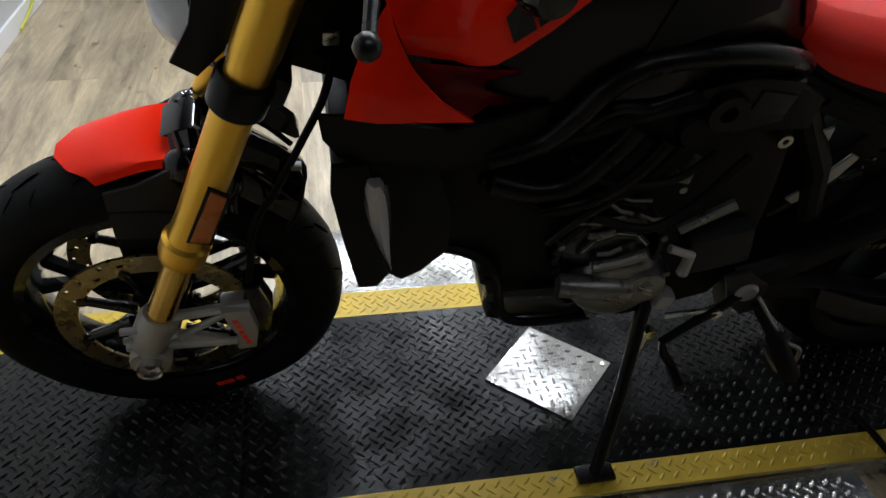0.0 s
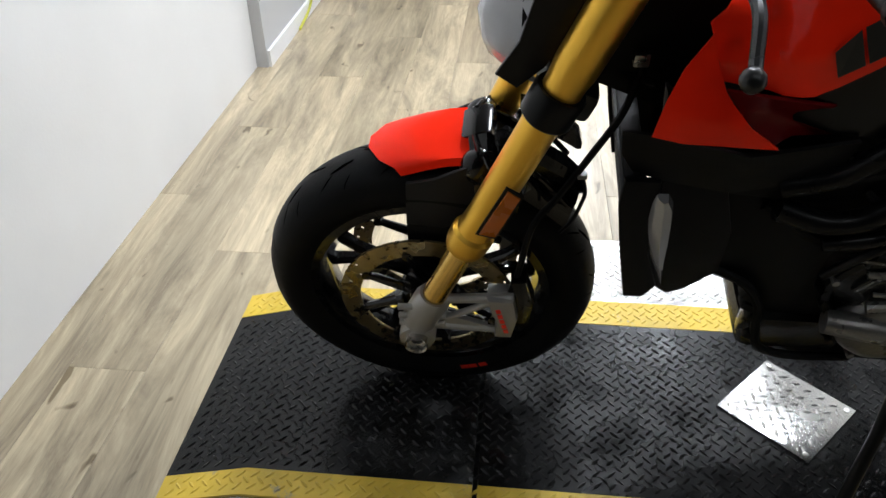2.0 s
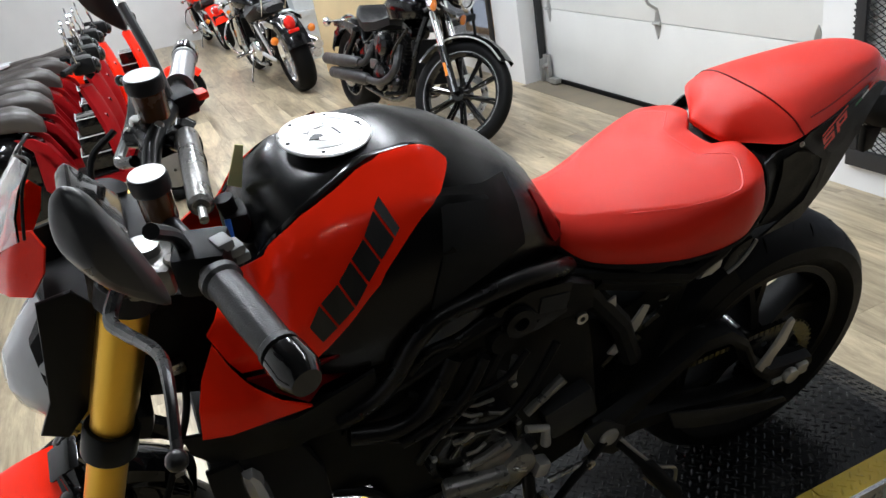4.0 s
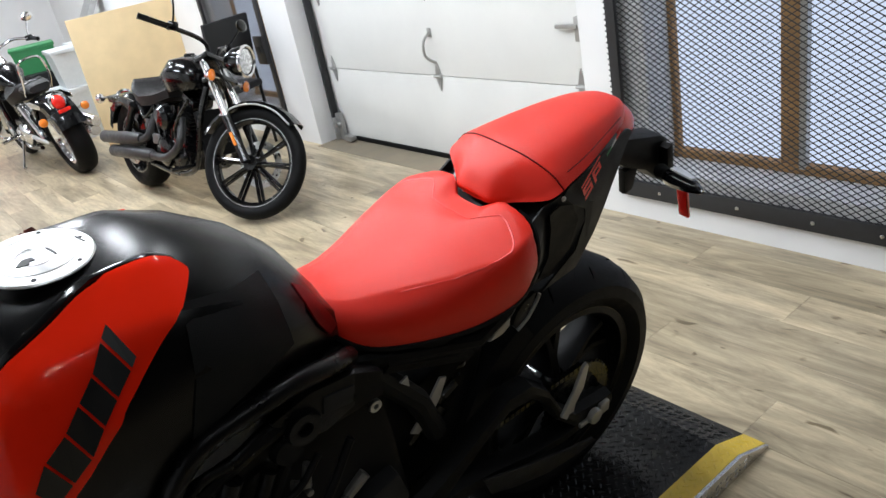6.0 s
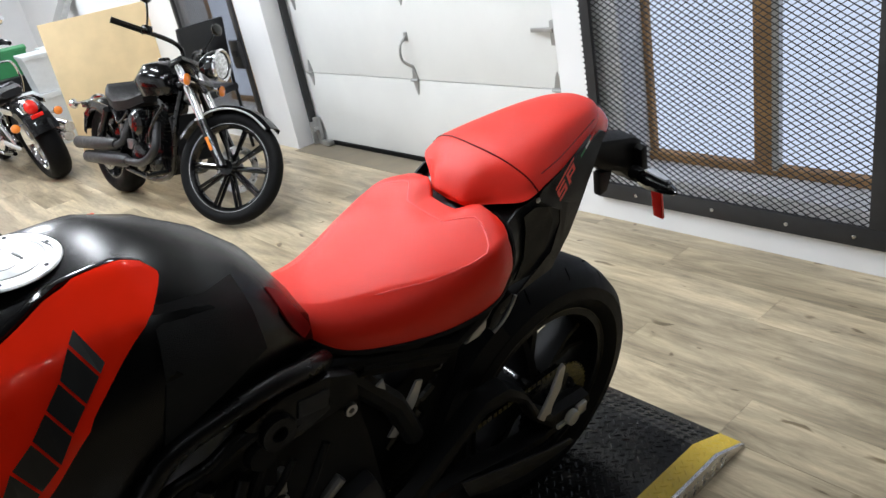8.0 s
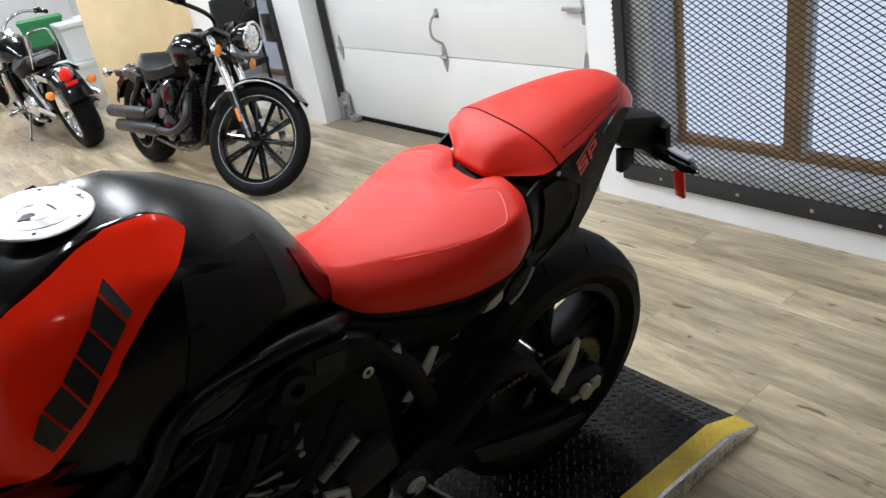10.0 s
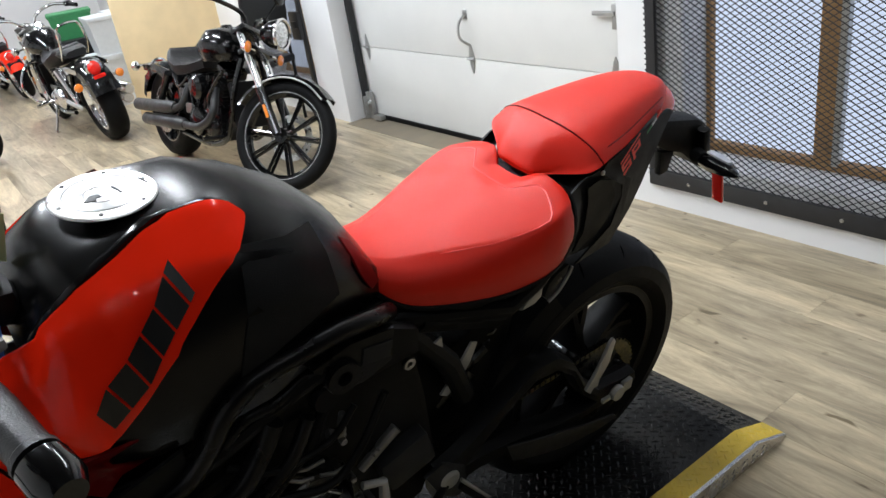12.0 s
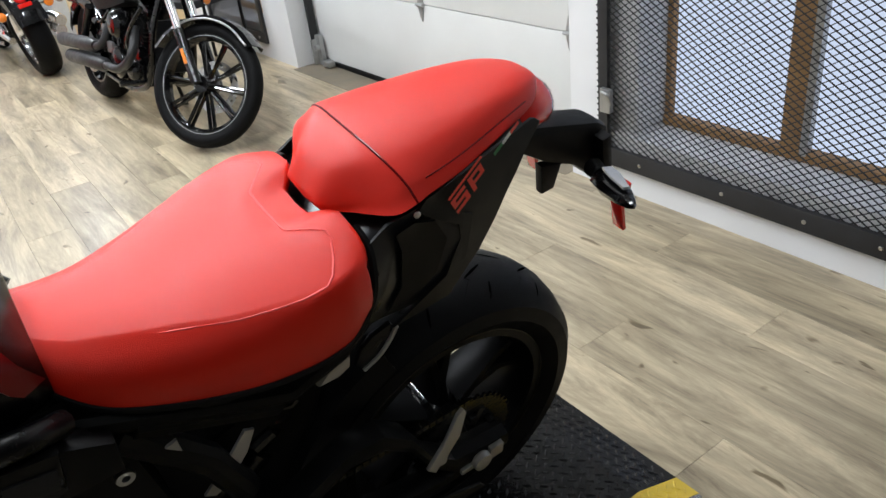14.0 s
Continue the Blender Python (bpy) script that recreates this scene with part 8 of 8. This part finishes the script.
    hose(bm, [(1.05, 0.13, 0.66), (1.10, 0.16, 0.60), (1.18, 0.16, 0.58), (1.26, 0.14, 0.62)], 0.010, 8)
    part("engine_hose", bm, BLACKGLOSS, en)
    bm = B()
    box(bm, (1.02, 0.155, 0.44), (0.10, 0.03, 0.07), bev=0.012)
    part("side_housing", bm, ALU if custom else CHROME, en, "dull bare metal housing")
    if not custom:
        bm = B()
        hose(bm, [(0.50, -0.14, 0.30), (0.47, -0.26, 0.33), (0.47, -0.32, 0.50), (0.46, -0.22, 0.66), (0.44, -0.10, 0.68)], 0.016, 10)
        hose(bm, [(0.50, 0.14, 0.30), (0.47, 0.26, 0.33), (0.47, 0.32, 0.50), (0.46, 0.22, 0.66), (0.44, 0.10, 0.68)], 0.016, 10)
        part("crash_bar", bm, CHROME, t, "chrome crash bar")
        bm = B()
        hose(bm, [(1.50, -0.11, 0.74), (1.66, -0.11, 0.88), (1.70, -0.08, 1.02), (1.70, 0.08, 1.02), (1.66, 0.11, 0.88), (1.50, 0.11, 0.74)], 0.010, 8)
        part("backrest_bar", bm, CHROME, t)
    bm = B()
    foot = (0.93, -0.24) if custom else (0.70, -0.27)
    rod(bm, [(foot[0] - 0.07, -0.15, 0.26), (*foot, 0.06)], 0.012, 8)
    box(bm, (*foot, 0.05), (0.05, 0.03, 0.012), bev=0.004)
    part("side_stand", bm, metal, t)
    # The steered parts turn about the fork's axis.
    a, d = Vector((0, 0, R1)), Vector((0.36, 0, 0.93 - R1)).normalized()
    turn = Matrix.Translation(a) @ Matrix.Rotation(radians(steer), 4, d) @ Matrix.Translation(-a)
    for ob in t.children:
        if ob.name.split(".")[0] in ("front_wheel", "fork_leg", "front_indicator", "handlebar", "fork_clamp", "headlamp", "front_fender", "fender_trim"):
            for q in [ob, *ob.children]:
                q.data.transform(turn)
    return t


def stand_at(x, y, turn, lean, scale=1.0):
    return Matrix.Translation((x, y, FLOOR)) @ Matrix.Rotation(radians(turn), 4, "Z") @ Matrix.Rotation(radians(lean), 4, "X") @ Matrix.Scale(scale, 4)


cruiser("cruiser_motorcycle", stand_at(1.962, 2.688, 95, 10, 0.89), "black custom cruiser motorcycle with cast wheels", BLACKGLOSS, DARKCAST, MATTEPIPE, BLACKSEAT, steer=34)
cruiser("cruiser_motorcycle", stand_at(1.577, 6.714, -86, 7, 0.90), "black cruiser motorcycle with chrome trim", BLACKGLOSS, CHROME, CHROME, BLACKSEAT, False)
cruiser("cruiser_motorcycle", stand_at(1.47, 9.72, -86, 10, 0.74), "red cruiser motorcycle with chrome trim", RED, CHROME, CHROME, BLACKSEAT, False)


# ---- scooters ----
def scooter(m, body, label, apron):
    """x runs from the rear wheel forwards, y to its left."""
    t = base("scooter", m, label, "scooter", "row of scooters")
    for nm, c in (("rear_wheel", (-0.07, 0, 0.215)), ("front_wheel", (1.15, 0, 0.215))):
        bm = B()
        lathe(bm, [(0.01, -0.05), (0.12, -0.04), (0.13, 0), (0.12, 0.04), (0.01, 0.05), (0.01, -0.05)], c, (0, 1, 0), 24)
        wh = part(nm, bm, ALU if nm == "front_wheel" else DARKCAST, t)
        part("tyre", tyre(B(), c, 0.215, 0.11, 0.14, 40), TYREDARK, wh)
    body_loft([(-0.30, [(0, 0.72), (0.03, 0.715), (0.05, 0.68), (0.03, 0.62), (0, 0.61)]), (-0.15, [(0, 0.735), (0.10, 0.72), (0.145, 0.62), (0.10, 0.48), (0, 0.46)]), (0.10, [(0, 0.735), (0.13, 0.71), (0.185, 0.56), (0.15, 0.36), (0, 0.34)]),
               (0.32, [(0, 0.72), (0.12, 0.69), (0.175, 0.54), (0.15, 0.36), (0, 0.34)]), (0.48, [(0, 0.62), (0.10, 0.58), (0.13, 0.48), (0.12, 0.34), (0, 0.33)])], body, "rear_body", t, "glossy bulbous rear body", sharp=60)
    body_loft([(x, [(0, zt), (w * 0.8, zt - 0.008), (w, zt - 0.040), (w * 0.92, zb + 0.01), (0, zb)]) for x, zt, w, zb in ((-0.36, 0.770, 0.055, 0.735), (-0.24, 0.797, 0.100, 0.745), (-0.10, 0.806, 0.120, 0.745), (0.04, 0.806, 0.122, 0.735), (0.15, 0.822, 0.138, 0.725),
               (0.27, 0.840, 0.152, 0.715), (0.38, 0.836, 0.146, 0.700), (0.46, 0.800, 0.122, 0.675), (0.515, 0.735, 0.085, 0.650))], BROWNSEAT, "seat", t, "brown vinyl bench seat", sharp=80, smooth=2)
    bm = B()
    plate(bm, [(-0.46, 0.765), (-0.36, 0.79), (-0.22, 0.80), (-0.20, 0.785), (-0.36, 0.755), (-0.46, 0.75)], -0.11, 0.11, bev=0.004)
    part("grab_rail", bm, BOXGREY, t, "pale silver grab rail")
    bm = B()
    plate(bm, [(0.42, 0.62), (0.50, 0.55), (0.56, 0.40), (0.60, 0.33), (0.92, 0.33), (0.92, 0.26), (0.46, 0.26), (0.40, 0.34)], -0.17, 0.17, bev=0.012)
    part("floor_tunnel", bm, TUNNELRED, t, "dark red tunnel and floor")
    for sy in (-1, 1):
        bm = B()
        plate(bm, [(0.34, 0.675), (0.44, 0.66), (0.51, 0.60), (0.565, 0.47), (0.59, 0.36), (0.52, 0.345), (0.485, 0.45), (0.42, 0.58)], sy * 0.155 - 0.015, sy * 0.155 + 0.015, bev=0.012)
        part("side_flank", bm, TUNNELRED, t, "red flank under the seat")
        bm = B()
        plate(bm, [(-0.14, 0.36), (0.10, 0.40), (0.44, 0.38), (0.54, 0.27), (0.46, 0.19), (0.20, 0.15), (-0.02, 0.19), (-0.12, 0.27)], sy * 0.145 - 0.02, sy * 0.145 + 0.02, bev=0.012)
        part("side_casing", bm, DARKCAST, t, "black engine side casing")
        for k in range(5):
            bm = B()
            box(bm, (0.16 + 0.045 * k, sy * 0.167, 0.285), (0.012, 0.006, 0.11), Matrix.Rotation(radians(12), 3, "Y"), bev=0.002)
            part("casing_rib", bm, SHEEN, t)
    bm = B()
    plate(bm, [(0.58, 0.335), (0.86, 0.335), (0.86, 0.345), (0.58, 0.345)], -0.15, 0.15)
    part("foot_mat", bm, RUBBER, t)
    rows = []
    for x, z, hw in ((0.90, 0.28, 0.15), (0.91, 0.45, 0.20), (0.90, 0.62, 0.19), (0.87, 0.76, 0.14), (0.84, 0.86, 0.085)):
        rows.append([(x - 0.05, -hw, z), (x, -hw * 0.55, z), (x + 0.015, 0, z), (x, hw * 0.55, z), (x - 0.05, hw, z)])
    shell("leg_shield", rows, 0.03, apron, t, "red leg shield", cuts=1)
    bm = B()
    for x, z in ((0.745, 0.42), (0.765, 0.53), (0.785, 0.64)):
        box(bm, (x, 0, z), (0.19, 0.24, 0.10), bev=0.008)
    part("inner_panel", bm, BLACKGLOSS, t, "black stepped panel behind the leg shield")
    for x, z in ((0.652, 0.47), (0.672, 0.58), (0.692, 0.69)):
        bm = B()
        rod(bm, [(x, -0.12, z), (x, 0.12, z)], 0.004, 6)
        rod(bm, [(x, -0.12, z), (x + 0.18, -0.12, z)], 0.004, 6)
        part("panel_edge", bm, BOXGREY, t, "pale edge line")
    rows = []
    for k in range(6):
        a = radians(160 - 125 * k / 5)
        c = (1.15, 0, 0.215)
        rows.append([polar(c, 0.20, a, -0.085), polar(c, 0.255, a, -0.06), polar(c, 0.265, a, 0), polar(c, 0.255, a, 0.06), polar(c, 0.20, a, 0.085)])
    shell("front_fender", rows, 0.006, body, t, cuts=1)
    bm = B()
    rod(bm, [(0.87, 0, 0.90), (0.81, 0, 0.98)], 0.022, 10)
    hose(bm, [(0.74, -0.33, 1.00), (0.81, -0.18, 1.01), (0.82, 0, 0.99), (0.81, 0.18, 1.01), (0.74, 0.33, 1.00)], 0.013, 8)
    box(bm, (0.84, 0, 0.98), (0.13, 0.20, 0.10), bev=0.03)
    hb = part("handlebar", bm, PLASTIC, t)
    for s in (-1, 1):
        bm = B()
        rod(bm, [(0.79, 0.25 * s, 1.005), (0.73, 0.36 * s, 0.998)], 0.018, 10)
        part("grip", bm, RUBBER, hb)
        bm = B()
        hose(bm, [(0.81, 0.20 * s, 1.02), (0.80, 0.26 * s, 1.10), (0.79, 0.29 * s, 1.14)], 0.006, 6)
        lathe(bm, [(0.001, 0.012), (0.05, 0.010), (0.055, 0.0), (0.001, -0.004)], (0.79, 0.30 * s, 1.18), (1, 0, 0), 20)
        part("mirror", bm, CHROME, hb)
    bm = B()
    ellipsoid(bm, (0.905, 0, 0.965), (0.035, 0.06, 0.05), 16)
    part("headlamp", bm, BLACKGLOSS, hb)
    bm = B()
    lathe(bm, [(0.001, -0.20), (0.04, -0.19), (0.055, -0.12), (0.055, 0.12), (0.045, 0.18), (0.001, 0.19)], (-0.04, -0.17, 0.30), (1, 0, 0.12), 24)
    mf = part("muffler", bm, DARKCAST, t)
    bm = B()
    plate(bm, [(x + 0.02, z + 0.06) for x, z in ((-0.27, 0.275), (-0.24, 0.31), (-0.05, 0.325), (0.10, 0.29), (0.16, 0.24), (0.10, 0.20), (-0.22, 0.21), (-0.26, 0.23))], -0.236, -0.225, bev=0.004)
    part("heat_shield", bm, GALV, mf, "silver slotted heat shield")
    for k in range(4):
        bm = B()
        plate(bm, [(-0.15 + 0.05 * k, 0.295), (-0.135 + 0.05 * k, 0.295), (-0.115 + 0.05 * k, 0.35), (-0.13 + 0.05 * k, 0.35)], -0.2385, -0.2355)
        part("shield_slot", bm, BLACKPRINT, mf)
    bm = B()
    box(bm, (0.08, 0, 0.26), (0.42, 0.22, 0.16), bev=0.04)
    part("engine", bm, DARKCAST, t)
    bm = B()
    rod(bm, [(0.30, -0.14, 0.24), (0.62, -0.17, 0.225)], 0.012, 8)
    part("kick_rail", bm, GALV, t)
    return t


for k in range(6):
    scooter(Matrix.Translation((-0.56 + (0.0, 0.03, 0.0, 0.04, 0.10, 0.30)[k], 3.22 + 0.47 * k, FLOOR)) @ Matrix.Rotation(radians((2, 0, 3, -1, 1, -2)[k]), 4, "Z") @ Matrix.Scale(0.86, 4), BLACKGLOSS if k < 3 else RED,
            "glossy black and dark red scooter with a brown seat" if k < 3 else "bright red scooter with a brown seat", SHIELDRED if k < 4 else RED)

# ---- things along the far wall ----
t = base("plywood_sheet", Matrix.Translation((2.50, 5.75, FLOOR)) @ Matrix.Rotation(radians(4), 4, "X"), "pale plywood sheet standing on the floor", "plywood")
bm = B()
box(bm, (0, 0, 0.545), (0.96, 0.018, 1.09), bev=0.001)
part("sheet", bm, PLY, t)
t = base("chair", Matrix.Translation((2.55, 4.22, FLOOR)) @ Matrix.Rotation(radians(110), 4, "Z"), "black metal chair beside the far window", "chair")
bm = B()
box(bm, (0, 0, 0.46), (0.42, 0.42, 0.05), bev=0.015)
part("seat", bm, BLACKSEAT, t)
bm = B()
box(bm, (-0.21, 0, 0.80), (0.03, 0.42, 0.30), Matrix.Rotation(radians(-8), 3, "Y"), bev=0.012)
part("backrest", bm, BLACKSEAT, t)
for sx in (-1, 1):
    for sy in (-1, 1):
        bm = B()
        rod(bm, [(sx * 0.19, sy * 0.19, 0.0), (sx * 0.19, sy * 0.19, 0.45 if sx > 0 else 0.70)], 0.012, 8)
        part("leg", bm, SATIN, t)


def crate(name, x, y, z, w, d, h, turn, mat, label):
    t = base(name, Matrix.Translation((x, y, z)) @ Matrix.Rotation(radians(turn), 4, "Z"), label, "storage box")
    bm = B()
    rings = [[(sx * (w / 2 - q), sy * (d / 2 - q), zz) for sx, sy in ((-1, -1), (1, -1), (1, 1), (-1, 1))] for q, zz in ((0.03, 0), (0.005, h * 0.86), (0, h * 0.86), (0, h * 0.9))]
    loft(bm, rings)
    part("tub", bm, mat, t, sharp=20)
    bm = B()
    box(bm, (0, 0, h * 0.95), (w + 0.015, d + 0.015, h * 0.1), bev=0.006)
    part("lid", bm, mat, t)
    return t


crate("storage_box", 2.18, 6.75, FLOOR, 0.42, 0.50, 0.48, 8, BOXGREY, "pale grey plastic storage box on the floor")
crate("storage_box", 2.20, 6.75, FLOOR + 0.482, 0.38, 0.46, 0.34, -4, BOXGREY, "pale grey plastic storage box stacked on another")
crate("storage_box", 2.05, 7.40, FLOOR, 0.50, 0.55, 0.62, 12, GREYPLASTIC, "dark grey plastic storage box on the floor")
crate("storage_box", 2.02, 7.40, FLOOR + 0.622, 0.40, 0.40, 0.25, -10, GREENBOX, "green plastic storage box stacked on another")
crate("storage_box", 2.60, 7.30, FLOOR, 0.50, 0.60, 0.80, 0, BOXGREY, "tall pale grey storage box on the floor")
t = base("leaning_board", Matrix.Translation((2.35, 7.75, FLOOR)), "long grey board leaning against the wall", "board")
bm = B()
box(bm, (0.10, 0, 0.62), (0.06, 0.28, 1.5), Matrix.Rotation(radians(35), 3, "Y"), bev=0.004)
part("plank", bm, GALV, t)


# ---- floor planks ----
def planks():
    w, l = 0.182, 1.22
    bm = B()
    box(bm, (0, 0, -0.003), (w - 0.0006, l - 0.0006, 0.006))
    bmesh.ops.bevel(bm, geom=[e for e in bm.edges if all(v.co.z > -0.001 for v in e.verts)], offset=0.0006, segments=1, affect="EDGES")
    me = mesh_of(bm, "plank", PLANK)
    x = -1.37 + 0.0
    col = 0
    while x < 2.86:
        y = -2.6 + (col * 0.47) % l - l
        while y < 9.9:
            if y > -2.9 and not (x < -1.11 and y < 1.6):
                ob = new("plank", me)
                ob.location = (x + w / 2, y + l / 2, FLOOR)
                ob.parent = floor
            y += l
        x += w
        col += 1


planks()
